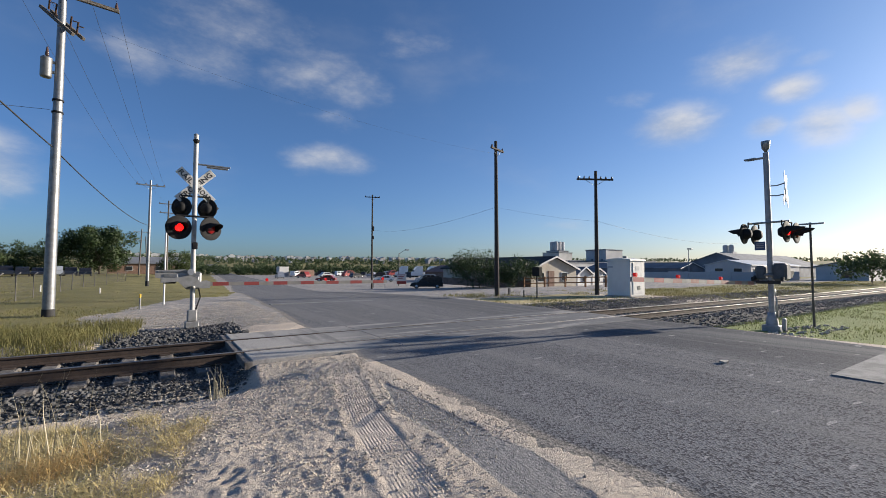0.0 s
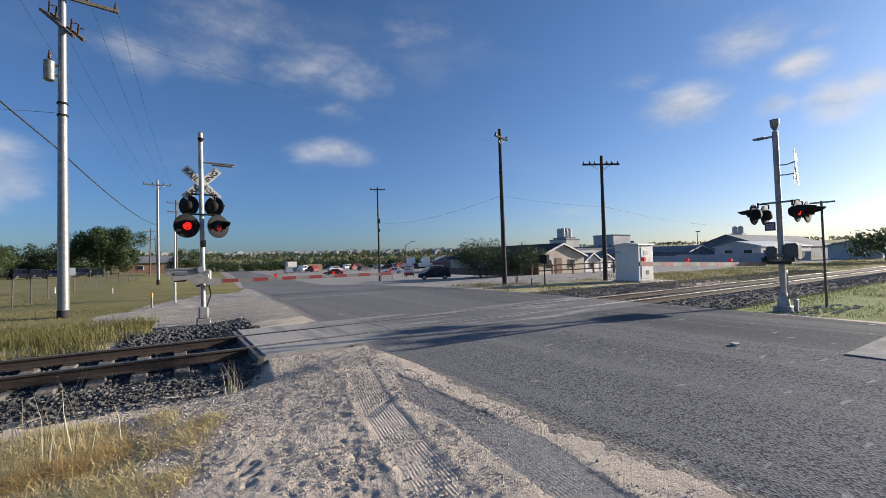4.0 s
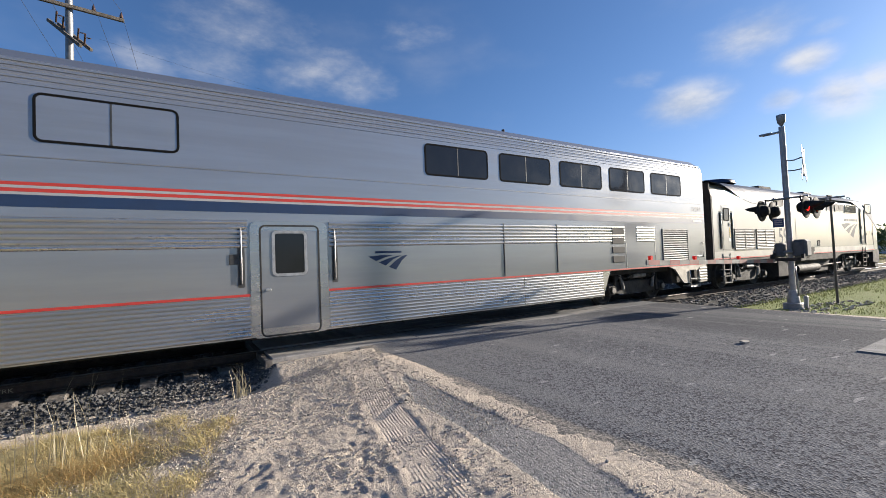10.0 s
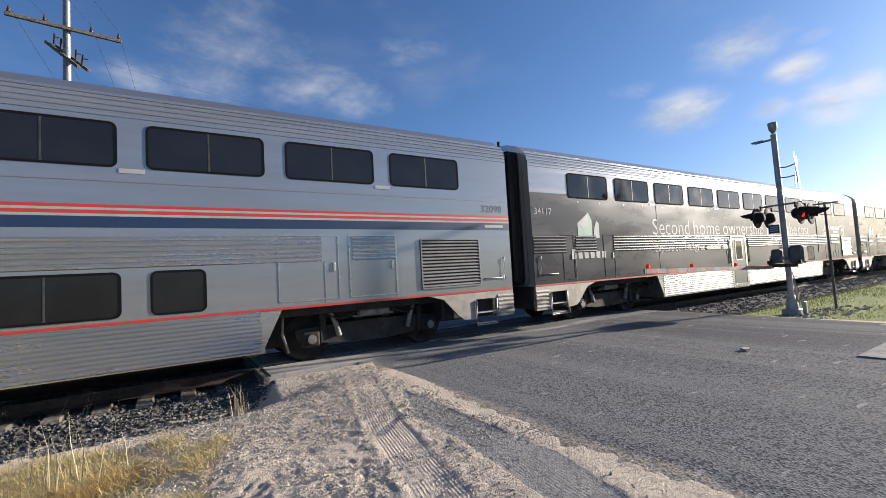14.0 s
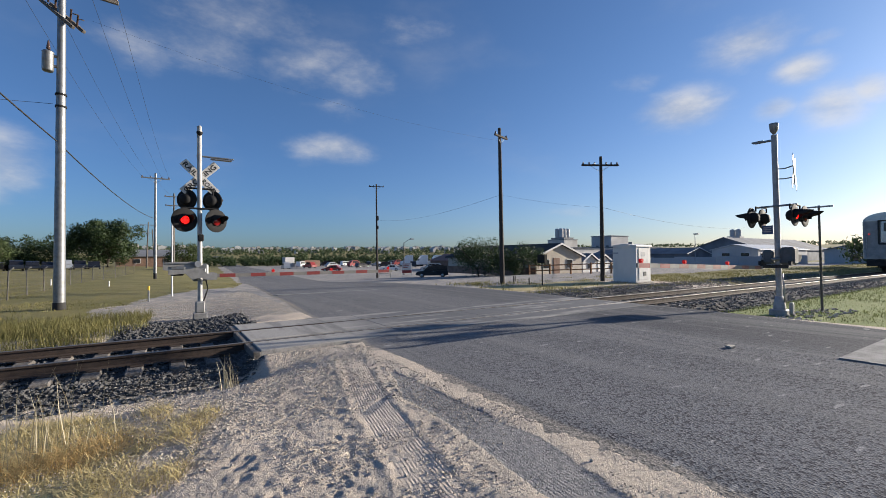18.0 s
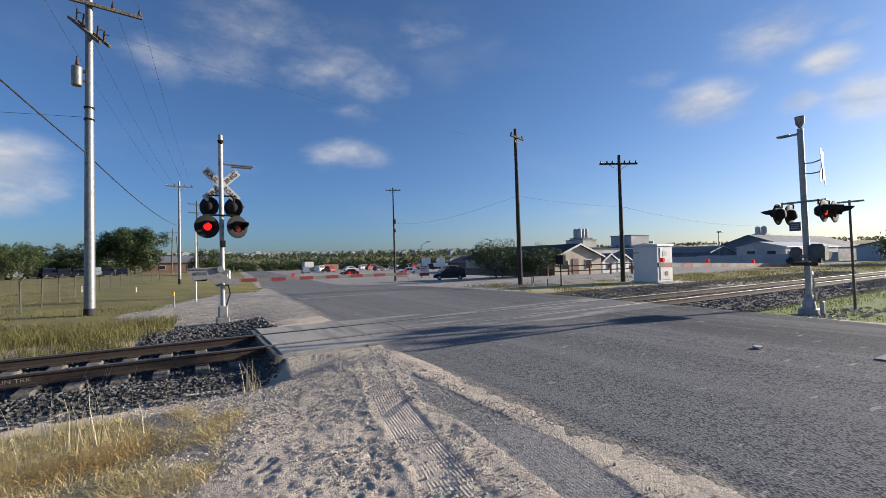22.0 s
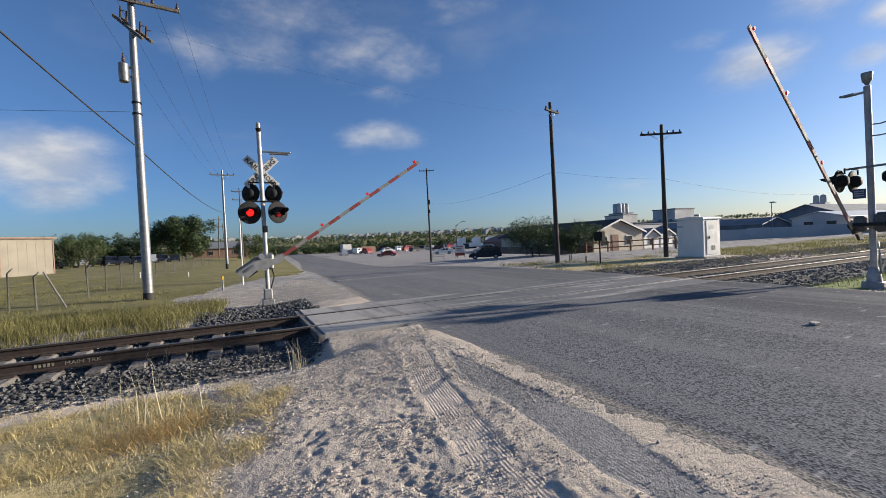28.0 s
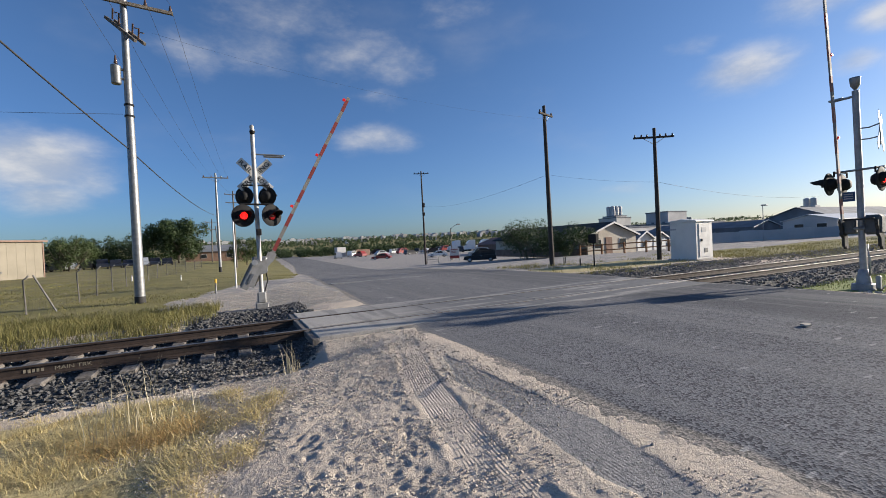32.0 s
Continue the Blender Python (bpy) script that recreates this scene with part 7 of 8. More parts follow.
gabled("warehouse", "grey shed beyond the grass", 100, 126, 20, 27, 2.6, 3.4, M_PLANT, M_GREYROOF, "x", -.4, [("w", 22, .6, 1.6, 1.4)])


gabled("warehouse", "long low grey-roofed shed beside the warehouse", 112, 124, 57.5, 86, 2.2, 3.7, M_GREYROOF, M_GREYROOF, "y", -.4)


def plant(name, label, boxes, mt=None):
    p = thing(name, label, "industrial building", group="buildings beyond the tracks")
    for i, (x0, x1, y0, y1, z1) in enumerate(boxes):
        w = part("wall", Geo().box(x0, x1, y0, y1, -1.9, z1, .1), mt or M_PLANT, p)
        part("parapet", Geo().box(x0 - .2, x1 + .2, y0 - .2, y1 + .2, z1, z1 + .35), M_GREYROOF, w)
        for q in range(3):
            yy = y0 + (y1 - y0) * (q + .5) / 4
            part("vent", Geo().box(x0 - .12, x0, yy, yy + (y1 - y0) * .12, z1 * .45, z1 * .6), M_GREYROOF, w)
    return p


plant("processing_plant", "distant pale concrete plant with a square tower", [(183, 194, 159, 171, 10.2), (184, 192, 160, 169, 11.2), (150, 176, 128, 150, 5.0)])
sil = thing("silo_cluster", "distant cluster of pale silos on a tower", "silo", pose(188.5, 165, 10))
for i in range(3):
    for j in range(2):
        part("silo", Geo().lathe((i * 2.6 - 2.6, j * 2.6 - 1.3, 0), (0, 0, 1), [(0, 1.25), (6.3, 1.25), (6.7, .8), (6.8, 0)], 12), M_PLANT, sil)
plant("processing_plant", "distant pale block of a factory", [(158, 170, 112, 122, 9.6), (150, 175, 100, 125, 4.6), (118, 150, 98, 112, 3.6)])
sil2 = thing("silo_cluster", "distant pale silo above the warehouse roof", "silo", pose(203.5, 84, 0))
part("tower", Geo().box(-2, 2, -2.4, 2.4, -1, 9.2, .1), M_PLANT, sil2)
for j in range(2):
    part("silo", Geo().lathe((0, j * 2.2 - 1.1, 9.2), (0, 0, 1), [(0, 1.05), (2.6, 1.05), (3.0, .5), (3.1, 0)], 12), M_PLANT, sil2)


def shed_left():
    s = thing("metal_shed", "tan metal shed with rust-brown roof trim", "shed", pose(-19.6, 67.4, -.4, 0, 0, 239))
    L, D, H = 28.0, 16.0, 4.4
    part("wall", Geo().box(0, L, -D, 0, 0, H), M_TAN, s)
    me = Geo().box(-.03, .03, 0, .012, 0, H - .1).mesh("rib", M_TAN)
    for i in range(29):
        piece("rib", me, s, pose(i * 1.0, 0, 0))
    part("roof", Geo().prism([(-D - .3, H - .02), (.3, H - .02), (.3, H + .1), (-D / 2, H + .35), (-D - .3, H + .1)], 0, -.3, L + .3), M_PALEROOF, s)
    part("eave_trim", Geo().box(-.32, L + .32, .28, .36, H - .08, H + .1), M_TRIM, s, "rust-brown eave trim")
    part("downpipe", Geo().box(5.9, 6.05, .04, .16, 0, H - .2, .01), M_TRIM, s)
    part("corner_trim", Geo().box(-.06, .08, -.02, .06, 0, H - .2), M_TRIM, s)
    return s


shed_left()


# ---- fences, posts and signs ----
def wire_fence():
    posts = [(-6.57, 18.5, 1.3), (-5.8, 18.25, 1.15), (-5.05, 20.7, 1.2), (-5.07, 23.2, 1.2), (-5.05, 26, 1.2), (-5.0, 29, 1.2), (-4.95, 32, 1.2), (-4.9, 35.5, 1.2), (-4.8, 39, 1.2), (-4.6, 43, 1.2), (-4.4, 48, 1.2), (-4.0, 54, 1.2), (-3.6, 61, 1.2), (-3.2, 69, 1.2)]
    left = [(-8.6, 18.0, 1.25), (-11.2, 17.4, 1.25), (-14, 16.8, 1.25), (-17, 16.2, 1.25)]
    f = thing("wire_fence", "weathered chain-link fence with leaning steel posts", "fence")
    line = left[::-1] + posts
    rng = random.Random(3)
    for x, y, h in line:
        z = float(ground_z(x, y)) - .05
        dx = rng.uniform(-.05, .05)
        part("post", Geo().tube([(x, y, z), (x + dx, y, z + h), (x + dx + .16, y - .05, z + h + .14)], .028, 6), M_FENCEPOST, f)
    part("brace", Geo().cyl((-5.1, 18.4, -.1), (-5.62, 18.35, 1.15), .03, n=6), M_FENCEPOST, f)
    g = Geo()
    for (x, y, h), (x2, y2, h2) in zip(line, line[1:]):
        for k in (.12, .45, .8, 1.12):
            g.tube([(x, y, float(ground_z(x, y)) + k), (x2, y2, float(ground_z(x2, y2)) + k)], .003, 4)
        n = int(math.hypot(x2 - x, y2 - y) / .16)
        for i in range(n):
            a = (i + .5) / n
            xx, yy = x + (x2 - x) * a, y + (y2 - y) * a
            zz = float(ground_z(xx, yy))
            g.tube([(xx, yy, zz + .05), (xx + .03, yy, zz + 1.15)], .0015, 3)
    part("wire_mesh", g, M_FENCEPOST, f)["kind"] = "stuff"
    return f


wire_fence()


def simple_post(name, x, y, h, r, mt, label, cap=None):
    p = thing(name, label, "post", pose(x, y, float(ground_z(x, y)) - .05), group="marker posts")
    part("shaft", Geo().cyl((0, 0, 0), (0, 0, h), r, r * .9, 10), mt, p)
    if cap:
        part("cap", Geo().cyl((0, 0, h - .12), (0, 0, h + .03), r * 1.3, n=10), cap, p)
    return p


simple_post("marker_post", -.46, 19.8, .62, .03, M_STEEL, "short pale steel marker post with yellow cap", M_YELLOW)
simple_post("marker_post", -2.7, 32.3, .45, .03, M_WHITE, "white marker post in the grass")
simple_post("marker_post", -5.95, 36.3, .5, .04, M_WHITE, "white marker post beside the fence")
simple_post("marker_post", .32, 21.46, 3.5, .035, M_WHITE, "tall thin white post beside the gravel")
sp = thing("road_sign", "dark road sign seen from its edge on a thin post", "sign", pose(18.05, 17.3, -.1))
part("post", Geo().cyl((0, 0, 0), (0, 0, 1.75), .035, n=8), M_BLACK, sp)
part("sign_plate", Geo().box(-.10, .12, -.28, .28, 1.25, 1.75, .01), M_BLACK, sp)
for bx, by in ((18.9, 20.6), (19.4, 21.0), (18.3, 18.6)):
    simple_post("stake", bx, by, .45, .04, M_WOODGREY, "short weathered stake in dry grass")
bd = thing("sign_board", "white and red sign board on two posts", "sign", pose(36.4, 67.5, float(ground_z(36.4, 67.5)) - .05, 0, 0, -25))
for q in (-.8, .8):
    part("post", Geo().box(q - .06, q + .06, -.06, .06, 0, 2.3), M_WHITE, bd)
part("board", Geo().box(-.85, .85, -.1, -.06, 1.0, 2.25, .01), M_WHITE, bd)
part("lower_board", Geo().box(-.85, .85, -.11, -.06, .45, .95, .01), M_RED, bd)
gb = Geo()
for i in range(3):
    gb.box(-.6, .6 - .2 * i, -.112, -.1, 2.0 - i * .3, 2.12 - i * .3)
part("notice_bar", gb, M_RED, bd)
rack = thing("bicycle_rail", "low steel barrier rail by the pole", "barrier", pose(29.6, 62.3, float(ground_z(29.6, 62.3)) - .05, 0, 0, -25))
part("rail", Geo().tube([(-.9, 0, 0), (-.9, 0, 1.3), (.9, 0, 1.3), (.9, 0, 0)], .05, 6).tube([(-.9, 0, .7), (.9, 0, .7)], .04, 6), M_STEEL, rack)


def rail_fence():
    f = thing("rail_fence", "orange-brown wooden post and rail fence", "fence")
    pts = [(33.5, 34.0), (35.2, 32.6), (36.9, 31.2), (38.6, 29.9), (40.3, 28.6), (42.4, 28.0), (44.6, 28.4)]
    for x, y in pts:
        z = float(ground_z(x, y)) - .05
        part("post", Geo().box(x - .08, x + .08, y - .08, y + .08, z, z + 1.25, .01), M_FENCEWOOD, f)
    for (x, y), (x2, y2) in zip(pts, pts[1:]):
        for k in (.5, 1.05):
            part("rail", Geo().cyl((x, y, float(ground_z(x, y)) + k), (x2, y2, float(ground_z(x2, y2)) + k), .06, n=6), M_FENCEWOOD, f)
    return f


rail_fence()
wl = thing("yard_wall", "long pale low yard wall behind the lot", "wall", group="buildings beyond the tracks")
for i in range(9):
    a = i / 9
    x, y = 80 + 22 * a, 56 - 26 * a
    part("panel", Geo().box(0, 3.75, -.1, .1, -.2, 1.75 + .12 * (i % 2), .02).moved(pose(x, y, -.9 + .5 * a, 0, 0, -50)), M_PLANT, wl)


# ---- vehicles ----
M_DARKCAR = material("dark metallic car paint", (0.018, 0.018, 0.022), (0.014, 0.014, 0.017), 1, .25, .3, coat=.6)
M_SILVERCAR = material("silver car paint", (0.45, 0.46, 0.47), (0.40, 0.41, 0.42), 1, .3, .5, coat=.5)
M_WHITECAR = material("white vehicle paint", (0.76, 0.76, 0.75), (0.70, 0.70, 0.69), 1, .35, 0, coat=.4)
M_REDCAR = material("red vehicle paint", (0.28, 0.03, 0.025), (0.24, 0.028, 0.022), 1, .35, 0, coat=.4)
M_TYRE = material("tyre rubber", (0.018, 0.018, 0.018), (0.025, 0.024, 0.023), 6, .85)
M_CHROME = material("bright wheel metal", (0.55, 0.55, 0.56), (0.45, 0.45, 0.46), 5, .25, .9)


def vehicle(name, label, m, mt, suv=True, length=4.6, height=1.72, detail=True):
    v = thing(name, label, "vehicle", m, group="parked vehicles")
    L, W = length / 2, .92
    belt = height * .58
    low = [(-L, .42), (-L + .05, belt * .92), (-L + .25, belt), (L - 1.25, belt), (L - .25, belt * .84), (L, belt * .66), (L, .40), (L - .3, .30), (-L + .3, .30)]
    g = Geo()
    g.prism(low, 1, -W, W)
    part("body", g, mt, v)
    roof0, roof1 = (-L + .18, L - 1.95) if suv else (-L + 1.0, L - 2.1)
    cab = [(roof0 - (.1 if suv else .55), belt - .02), (L - 1.15, belt - .02), (roof1, height - .05), (roof1 - .3, height), (roof0 + .3, height), (roof0 + .05, height - .06)]
    part("cabin", Geo().prism(cab, 1, -W + .1, W - .1), mt, v)
    cx = [(roof0 + .15, belt + .06), (L - 1.5, belt + .06), (roof1 - .12, height - .16), (roof0 + .25, height - .16)]
    for s in (-1, 1):
        w = part("side_glass", Geo().prism(cx, 1, s * (W - .1), s * (W - .085)), M_DARKWIN, v)
        for q in (.33, .66):
            xq = cx[0][0] + (cx[1][0] - cx[0][0]) * q
            part("pillar", Geo().box(xq - .04, xq + .04, s * (W - .1), s * (W - .08), belt + .06, height - .16), mt, w)
    part("windscreen", Geo().prism([(L - 1.17, belt + .02), (roof1 + .0, height - .1), (roof1 + .03, height - .08), (L - 1.12, belt + .04)], 1, -W + .16, W - .16), M_DARKWIN, v)
    for x in (-L + .85, L - .9):
        for s in (-1, 1):
            wh_ = part("wheel", Geo().lathe((x, s * (W - .21), .36), (0, s, 0), [(0, .2), (0, .34), (.03, .36), (.19, .36), (.22, .33), (.22, .22)], 18), M_TYRE, v)
            part("rim", Geo().lathe((x, s * (W - .02), .36), (0, s, 0), [(0, .225), (.03, .21), (.02, .06), (.04, 0)], 14), M_CHROME, wh_)
    if detail:
        for s in (-1, 1):
            part("headlight", Geo().box(L - .14, L + .01, s * .55, s * .86, belt * .62, belt * .76, .02), M_CHROME, v)
            part("tail_light", Geo().box(-L - .01, -L + .08, s * .68, s * .9, belt * .62, belt * .9, .02), M_RED, v)
            part("wing_mirror", Geo().box(L - 1.5, L - 1.3, s * W, s * (W + .18), belt + .02, belt + .16, .03), mt, v)
            part("door_handle", Geo().box(-.3, -.12, s * W, s * (W + .02), belt - .18, belt - .15), M_CHROME, v)
        part("bumper", Geo().box(L - .12, L + .06, -.85, .85, .34, .56, .04).box(-L - .06, -L + .12, -.85, .85, .34, .56, .04), M_BLACK, v)
        part("roof_rack", Geo().box(roof0 + .4, roof1 - .5, -.7, -.66, height, height + .05).box(roof0 + .4, roof1 - .5, .66, .7, height, height + .05), M_BLACK, v)
    return v


def on_ground(x, y, heading):
    return pose(x, y, float(ground_z(x, y)) - .03, 0, 0, heading)


vehicle("suv", "dark sport utility vehicle parked on the gravel lot", on_ground(34.6, 56.0, 148), M_DARKCAR, True, 4.9, 1.82)
vehicle("pickup", "silver pickup truck parked behind", on_ground(52, 84, 150), M_SILVERCAR, False, 5.6, 1.85)
vehicle("car", "white car in the far lot", on_ground(45, 92, 160), M_WHITECAR, False, 4.6, 1.5, False)
vehicle("car", "red car in the far lot", on_ground(33, 98, 150), M_REDCAR, False, 4.6, 1.5, False)
rnd = random.Random(12)
paints = (M_SILVERCAR, M_DARKCAR, M_DARKCAR, M_REDCAR, M_WHITECAR, M_DARKCAR)
hues = {M_WHITECAR: "white", M_SILVERCAR: "silver", M_DARKCAR: "dark", M_REDCAR: "red"}
for i in range(20):
    az, d = 77.0 - i * .95, 132 + (i * 37) % 52
    mt = paints[(i * 5) % 6]
    vehicle("car", hues[mt] + " vehicle parked in the far equipment yard", on_ground(d * math.cos(radians(az)), d * math.sin(radians(az)), rnd.uniform(0, 180)), mt, i % 3 != 0, rnd.uniform(4.2, 5.6), rnd.uniform(1.4, 2.2), False)
for i in range(13):
    az = 96.0 + i * 1.15
    x, y = 104 * math.cos(radians(az)), 104 * math.sin(radians(az))
    vehicle("car", "parked car in front of the hedge", on_ground(x, y, 95 + 4 * (i % 3)), (M_DARKCAR, M_DARKCAR, M_SILVERCAR, M_DARKCAR, M_DARKCAR)[i % 5], i % 2 == 0, 4.6, 1.5 + .15 * (i % 3), False)


def semi(x, y, heading, mt, trailer):
    s = thing("semi_truck", "white sleeper-cab truck parked in the lot", "truck", on_ground(x, y, heading), group="parked vehicles")
    part("cab", Geo().prism([(0, .6), (2.0, .6), (2.0, 1.7), (1.0, 1.95), (.7, 2.6), (.1, 3.6), (-1.0, 3.9), (-2.2, 3.9), (-2.2, .6)], 1, -1.15, 1.15), mt, s)
    part("windscreen", Geo().prism([(1.0, 1.97), (.72, 2.6), (.75, 2.62), (1.04, 1.99)], 1, -1.0, 1.0), M_DARKWIN, s)
    part("side_glass", Geo().box(-.4, .6, -1.17, -1.15, 1.9, 2.55), M_DARKWIN, s)
    part("chassis", Geo().box(-6.5, 1.8, -.45, .45, .6, .9), M_BLACK, s)
    for q in (1.2, -4.2, -5.5):
        for sd in (-1, 1):
            part("wheel", Geo().lathe((q, sd * .8, .5), (0, sd, 0), [(0, .2), (0, .5), (.3, .5), (.3, .2), (.28, 0)], 16), M_TYRE, s)
    if trailer:
        part("trailer_deck", Geo().box(-18, -4, -1.25, 1.25, 1.15, 1.4, .03), M_UNDER, s)
        for q in (-15.5, -16.8):
            for sd in (-1, 1):
                part("wheel", Geo().lathe((q, sd * .8, .5), (0, sd, 0), [(0, .2), (0, .5), (.3, .5), (.3, .2), (.28, 0)], 16), M_TYRE, s)
    return s


semi(79.5, 127, 165, M_WHITECAR, True)
semi(75.5, 129.5, 165, M_WHITECAR, True)
semi(71.0, 132, 165, M_WHITECAR, True)
ctr = thing("equipment_container", "weathered pale storage containers in the far yard", "container", on_ground(34, 150, 10))
for i, (dx, mt) in enumerate(((0, M_PLANT), (7, M_BRICK))):
    part("container", Geo().box(dx, dx + (5.5 if i else 3.2), -1.2, 1.2, 0, 2.3 if i else 3.4, .03), mt, ctr)

yl = thing("street_lamp", "tall thin yard lamp beside the warehouse", "lamp", pose(115.2, 56.9, -.4))
part("pole", Geo().cyl((0, 0, 0), (0, 0, 7.2), .12, .08, 8), M_MAST, yl)
part("lamp_head", Geo().box(-.5, .5, -.9, .2, 7.15, 7.45, .05), M_MAST, yl)


# ---- grass, stones and litter ----
def blades(name, label, xy, height, width, mt, seed, lean=.35, z=None, cat="grass"):
    """Bent grass blades standing at the given places."""
    rng = np.random.RandomState(seed)
    n = len(xy)
    z = ground_z(xy[:, 0], xy[:, 1]) - .02 if z is None else z
    z = z + near_relief(xy[:, 0], xy[:, 1])
    h = height * rng.uniform(.35, 1.15, n)
    a = rng.uniform(0, 2 * math.pi, n)
    d = np.stack([np.cos(a), np.sin(a)], 1)
    s = np.stack([-d[:, 1], d[:, 0]], 1) * (width * rng.uniform(.6, 1.3, n))[:, None]
    l1, l2 = (lean * h * rng.uniform(0, .5, n)), (lean * h * rng.uniform(.4, 1.4, n))
    p0 = np.column_stack([xy, z])
    m = np.column_stack([xy + d * l1[:, None], z + h * .6])
    t = np.column_stack([xy + d * l2[:, None], z + h])
    w = np.column_stack([s, np.zeros(n)])
    v = np.stack([p0 - w, p0 + w, m - w * .7, m + w * .7, t], 1).reshape(-1, 3)
    o = np.arange(n)[:, None] * 5
    quads = (o + [0, 1, 3, 2]).tolist()
    tris = (o + [2, 3, 4]).tolist()
    me = bpy.data.meshes.new(name)
    me.from_pydata(v.tolist(), [], quads + tris)
    me.materials.append(mt)
    return tagged(new(name, me), label, cat, kind="stuff")


def scatter(rng, n, x0, x1, y0, y1, keep, clump=0.0, cell=.5, seed=1):
    x, y = rng.uniform(x0, x1, n), rng.uniform(y0, y1, n)
    ok = keep(x, y)
    if clump:
        ok &= value_noise(x, y, cell, seed) + .5 * value_noise(x, y, cell * .4, seed + 1) > rng.uniform(-1, 1, n) * .5 + clump
    return np.column_stack([x[ok], y[ok]])


rg = np.random.RandomState(77)
near_dry = scatter(rg, 150000, -9, .75, 2.2, 7.2, lambda x, y: (x < .45 - .45 * np.abs(y - 5.15) * (y < 5.15) - .75 * (y - 5.15) * (y > 5.15) + .35 * value_noise(x, y, .5, 31)), .12, .38, 32)
blades("dry_grass", "dry straw-yellow grass on the verge", near_dry, .10, .003, M_STRAW, 1, 2.2)
tuft = np.column_stack([-.80 + .32 * rg.normal(size=900), 5.2 + .16 * rg.normal(size=900)])
blades("dry_grass", "orange straw clump on the verge", tuft, .15, .003, M_RUSTSTRAW, 21, 2.6)
near_green = scatter(rg, 16000, -12, .2, 4.6, 6.5, lambda x, y: x < -.5 + .6 * value_noise(x, y, .8, 33), .2, .6, 34)
blades("verge_grass", "yellow-green grass tufts on the verge", near_green, .12, .0032, M_STRAW, 2, 1.0)
stalk = np.column_stack([-.95 + .24 * rg.normal(size=48), 5.45 + .16 * rg.normal(size=48)])
blades("weed_stalks", "tall dry weed stalks beside the track", stalk, .84, .0036, M_PALESTRAW, 3, .32)
stalk2 = np.column_stack([.82 + .06 * rg.normal(size=26), 7.05 + .06 * rg.normal(size=26)])
blades("weed_stalks", "small clump of dry weeds by the crossing", stalk2, .50, .0055, M_PALESTRAW, 4, .25)
band = scatter(rg, 90000, -22, -.2, 11.6, 15.6, lambda x, y: (x < -.75 + .3 * (y - 12.5) + .5 * value_noise(x, y, .8, 35)) & (y > 11.9), -.25, .9, 36)
blades("tall_grass", "tall yellow-green grass beyond the rails", band, .30, .005, M_STRAWGREEN, 5, .5)
bandd = scatter(rg, 22000, -22, -.8, 11.7, 14.0, lambda x, y: x < -1.1, .1, 1.2, 37)
blades("tall_grass", "tall straw grass heads beyond the rails", bandd, .38, .004, M_STRAWGREEN, 6, .5)
fld = scatter(rg, 90000, -24, 6, 15, 44, lambda x, y: x < np.interp(y, [14, 17.5, 20, 25, 28.5, 41, 62], [-1.8, -1.8, -.5, 1.6, 3.7, 5.8, 8.4]), -.2, 1.6, 38)
blades("field_grass", "short mown olive grass of the field", fld, .10, .012, M_STRAWGREEN, 7, .8)
lawn = scatter(rg, 70000, 14.2, 60, -6, 7.3, lambda x, y: (x > 14.6 + .4 * value_noise(x, y, .9, 39)) & (y < 7.1), -.35, 1.2, 40)
blades("green_grass", "green grass beside the railway", lawn, .11, .010, M_LAWN, 8, .7)
strip = scatter(rg, 26000, 13.4, 34, 12.8, 22, lambda x, y: x > road_edge(ROAD_R, y) + .3, .35, 1.1, 41)
blades("dry_grass", "patchy dry grass by the roadside", strip, .18, .009, M_STRAWGREEN, 9, .7)
strip2 = scatter(rg, 26000, 27, 90, 11.8, 20, lambda x, y: x > 27, .05, 2.0, 42)
blades("dry_grass", "patchy grass beyond the rails", strip2, .2, .014, M_STRAWGREEN, 10, .7)


def stone_material(name, a, b):
    mt = bpy.data.materials.new(name)
    mt.use_nodes = True
    k = Nodes(mt.node_tree)
    r = k.n("NewGeometry").outputs["Random Per Island"]
    n = k.noise(k.n("NewGeometry").outputs["Position"], 60, 3)
    col = k.mix(r, a, b)
    col = k.mix(k.m("MULTIPLY", k.ramp(n, .4, .7), .4), col, tuple(min(1, c * 1.6) for c in b))
    bs = k.n("BsdfPrincipled", Base_Color=col, Roughness=.9)
    k.n("OutputMaterial", Surface=bs.outputs[0])
    return mt


M_BALLAST = stone_material("dark crushed ballast", (0.022, 0.022, 0.022), (0.11, 0.107, 0.103))
M_FARBALLAST = stone_material("grey-brown ballast", (0.06, 0.056, 0.052), (0.22, 0.205, 0.185))
M_PEBBLE = stone_material("pale limestone chips", (0.25, 0.225, 0.19), (0.50, 0.44, 0.365))
M_CHIP = stone_material("mixed grey chips", (0.17, 0.157, 0.138), (0.44, 0.395, 0.335))


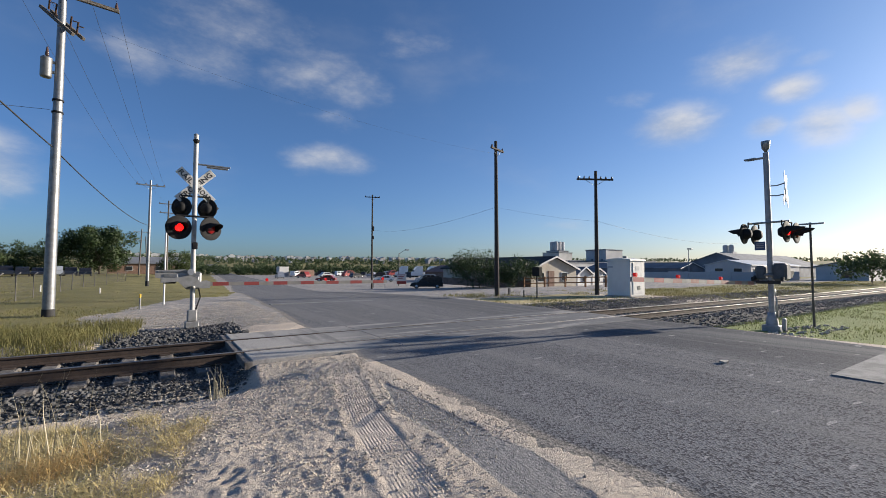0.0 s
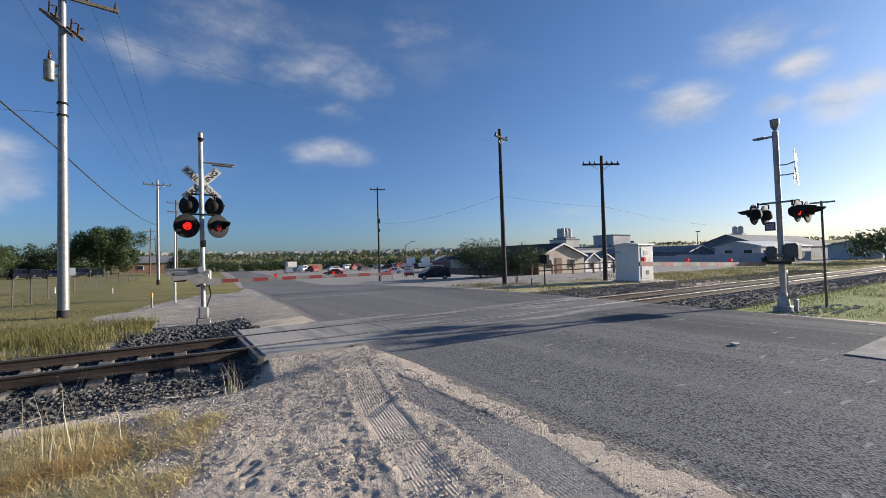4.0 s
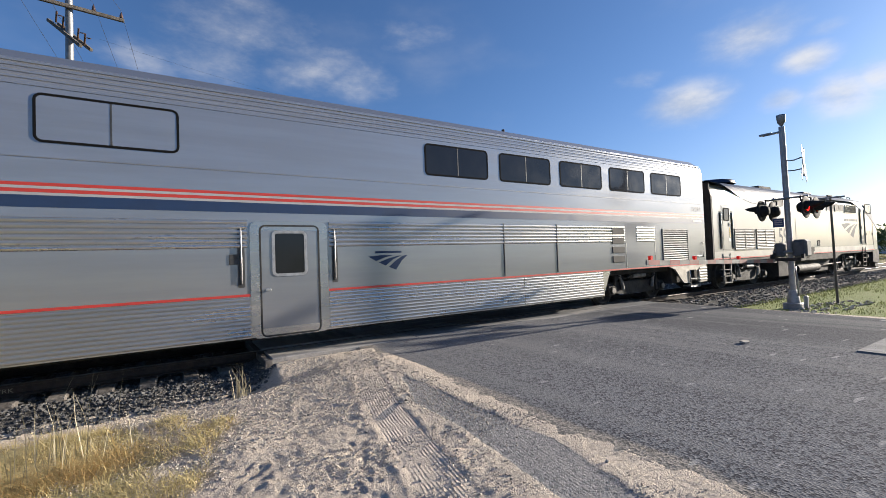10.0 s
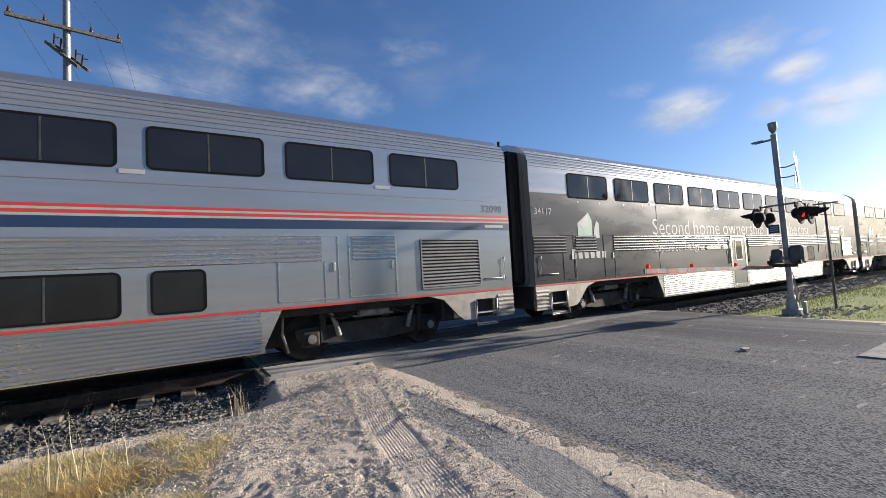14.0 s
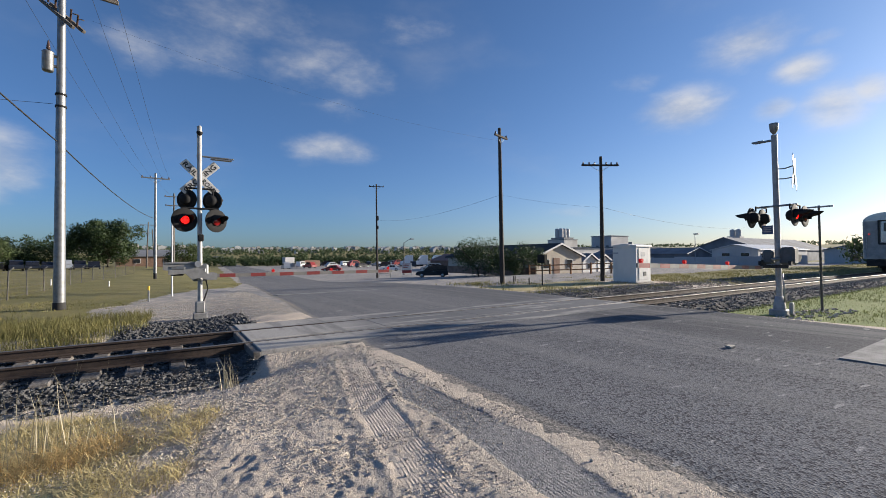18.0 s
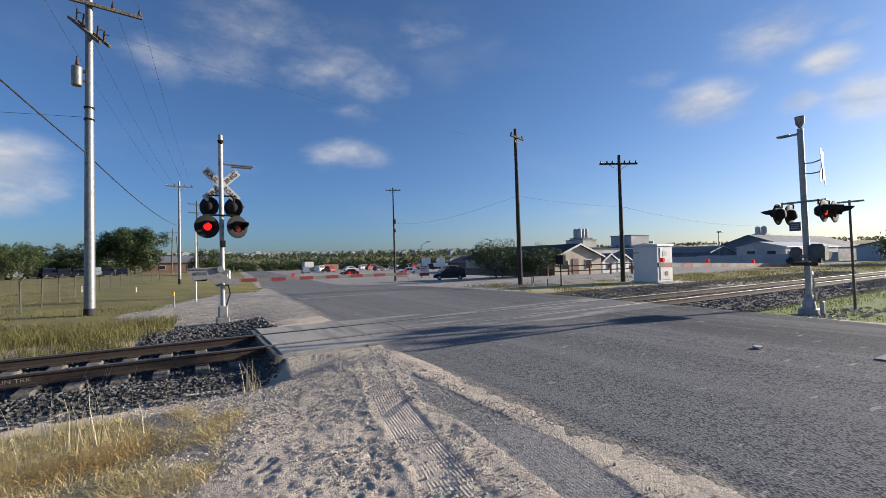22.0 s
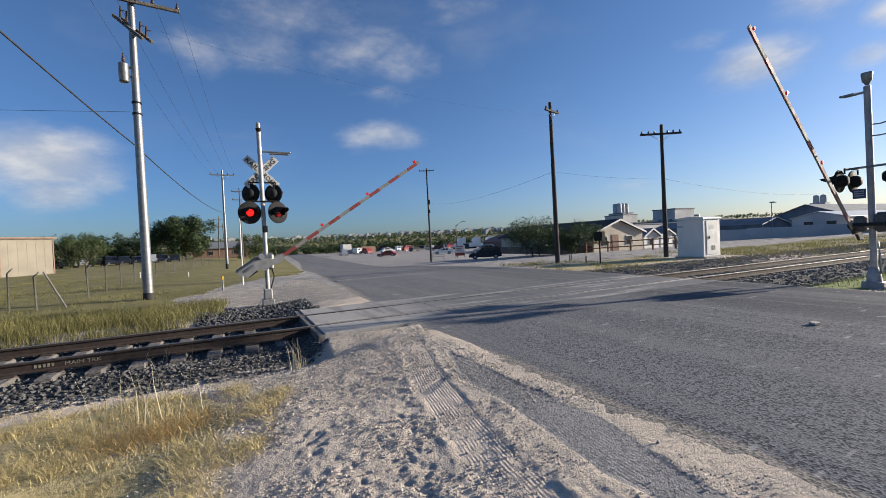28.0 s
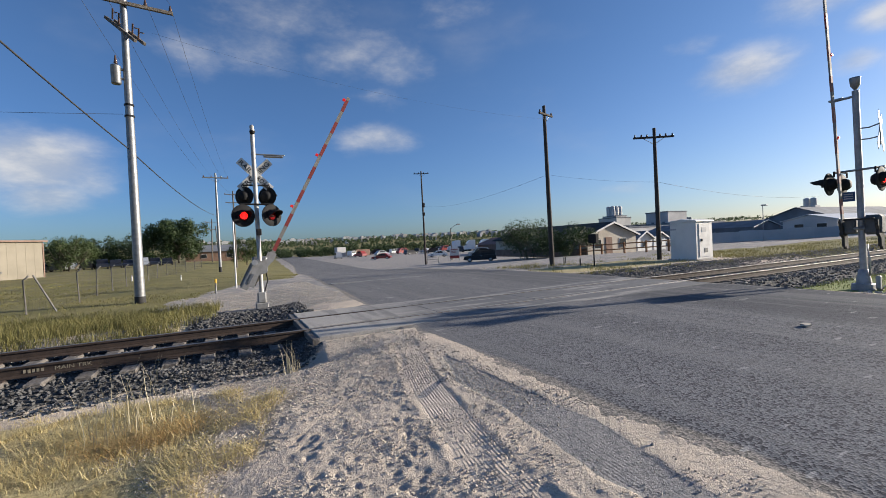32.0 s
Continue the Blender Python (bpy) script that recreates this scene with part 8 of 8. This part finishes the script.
def stones(name, label, xy, size, mt, seed, sink=.3, z=None):
    """Angular stones: jittered, squashed octahedra."""
    rng = np.random.RandomState(seed)
    n = len(xy)
    z = (ground_z(xy[:, 0], xy[:, 1]) + near_relief(xy[:, 0], xy[:, 1])) if z is None else z
    r = size * rng.uniform(.5, 1.3, (n, 1, 1))
    base = np.array([[1, 0, 0], [-1, 0, 0], [0, 1, 0], [0, -1, 0], [0, 0, .75], [0, 0, -.75], [.62, .62, .42], [-.62, -.62, .42]])
    v = base[None] + rng.uniform(-.28, .28, (n, 8, 3))
    a = rng.uniform(0, 2 * math.pi, n)
    c, s = np.cos(a), np.sin(a)
    x = v[:, :, 0] * c[:, None] - v[:, :, 1] * s[:, None]
    y = v[:, :, 0] * s[:, None] + v[:, :, 1] * c[:, None]
    v = np.stack([x, y, v[:, :, 2]], -1) * r
    v += np.column_stack([xy, z])[:, None] + np.array([0, 0, 1]) * (r * (.75 - sink))
    f = np.array([[0, 6, 4], [6, 2, 4], [2, 1, 4], [1, 7, 4], [7, 3, 4], [3, 0, 4], [0, 2, 6], [1, 3, 7], [0, 5, 2], [2, 5, 1], [1, 5, 3], [3, 5, 0]])
    me = bpy.data.meshes.new(name)
    me.from_pydata(v.reshape(-1, 3).tolist(), [], (np.arange(n)[:, None, None] * 8 + f[None]).reshape(-1, 3).tolist())
    me.materials.append(mt)
    return tagged(new(name, me), label, "stones", kind="stuff")


def off_rail(x, y):
    d = np.abs(np.abs(y - TRACK_Y) - RAIL)
    tie = (np.abs((x - .2 + .275) % .55 - .275) < .13) & (np.abs(y - TRACK_Y) < 1.32)
    return (d > .1) & ~(tie & (np.sin(x * 91.0 + y * 57.0) < .8))


ballast_near = scatter(rg, 22000, -11, 1.32, 7.2, 12.2, lambda x, y: off_rail(x, y) & ((x < 1.25)))
stones("ballast", "dark crushed stone ballast round the sleepers", ballast_near, .027, M_BALLAST, 1)
mound = scatter(rg, 3600, -1.0, 1.9, 11.2, 13.6, lambda x, y: x > -.9)
stones("ballast", "heap of dark crushed stone beside the signal", mound, .045, M_BALLAST, 2)
ballast_far = scatter(rg, 15000, 12.9, 46, 6.6, 14.6, lambda x, y: off_rail(x, y))
stones("ballast", "dark ballast along the far track", ballast_far, .042, M_FARBALLAST, 3)
chips = scatter(rg, 42000, -2.2, 3.05, 1.4, 8.0, lambda x, y: (x > -.9 + .3 * value_noise(x, y, .6, 51)) & (x < 3.0), -.1, .5, 52)
stones("gravel", "loose pale limestone chips on the shoulder", chips, .0075, M_PEBBLE, 4, .3)
chips2 = scatter(rg, 3200, -.6, 2.9, 4.4, 8.2, lambda x, y: (x > -.5) & (rut_zone(x, y) < .5))
stones("gravel", "coarser chips by the crossing", chips2, .011, M_CHIP, 5, .3)
lumps = scatter(rg, 130, -1.2, 2.9, 1.6, 7.4, lambda x, y: x > -1.1)
stones("gravel", "small clods and stones on the shoulder", lumps, .015, M_CHIP, 6, .35)
shoulder = scatter(rg, 9000, -1.2, 3.4, 12.6, 24, lambda x, y: (x > np.interp(y, [12, 17.5, 20, 25], [-1.2, -1.6, -.3, 1.8])) & (x < road_edge(ROAD_L, y)))
debris = scatter(rg, 160, 13.9, 18.5, 4.0, 5.3, lambda x, y: np.abs(y - 4.6) < .5)
stones("debris", "broken stones and clods round the signal foot", debris, .05, M_PEBBLE, 11, .4)
stones("gravel", "pale gravel of the far shoulder", shoulder, .013, M_PEBBLE, 7)
rk = part("road_stone", Geo().prism([(-.09, -.05), (.02, -.07), (.10, -.02), (.07, .05), (-.03, .06)], 2, .03, .06).moved(pose(7.92, 3.38, 0)), M_PEBBLE)
tagged(rk, "pale flat stone lying on the asphalt", "stone")
# faded paint marks on the web of the near rail
WEB = TRACK_Y - RAIL - .0135
gb = Geo()
for q in range(5):
    gb.box(-2.83 + q * .052, -2.80 + q * .052, WEB - .004, WEB, -.10, -.05)
part("marking_bar", gb, M_FADEYELLOW, track)["kind"] = "stuff"
mk = new("lettering", words("MAIN TRK", .062, M_FADEYELLOW, width=.46))
mk.parent = track
mk.matrix_basis = pose(-2.46, WEB - .003, -.105)


def motions():
    """Keys everything that moves: the train runs along +x, the gate arms rise at the end."""
    for k, c in enumerate((coach_a, coach_b, coach_c, coach_d)):
        walk(c, coach_rows(k))
    rear = 12.575 + .62
    walk(locomotive, [(t, pose(train_x(t) + rear, TRACK_Y, 0)) for t in TIMES])
    # the wheels roll while the train passes the crossing
    for ob, x, r in WHEELS:
        step = radians(78) * r / SPEED
        spin = [6.6 + step * i for i in range(int(10.4 / step))]
        rows = [(t, pose(x, 0, r + .012, 0, math.degrees(SPEED * (t - 6.6) / r) % 360, 0)) for t in [0.0] + spin + [32.0] if t == 0 or t >= 6.6]
        rows[0] = (0.0, pose(x, 0, r + .012))
        rows[-1] = (32.0, rows[-2][1])
        walk(ob, rows)
    left = [(0, 0), (22, 0), (25.2, 0), (25.6, 1.5), (26.5, 14), (27.5, 28.5), (28, 33), (28.5, 38), (29, 42), (29.5, 45.3), (30, 48.6), (30.5, 52.5), (31, 56.3), (31.5, 59.6), (32, 62.6)]
    walk(arm_a, [(t, pose(.02, 0, 1.26, 0, -a, 0)) for t, a in left])
    right = [(0, 0), (22, 0), (25.1, 0), (25.5, 6.7), (26.5, 22), (27.5, 36), (28, 43.6), (28.5, 48.6), (29, 55), (30, 66), (31, 75.5), (32, 82.5)]
    walk(arm_b, [(t, pose(-.1, 0, 1.43, 0, a, 0)) for t, a in right])


motions()
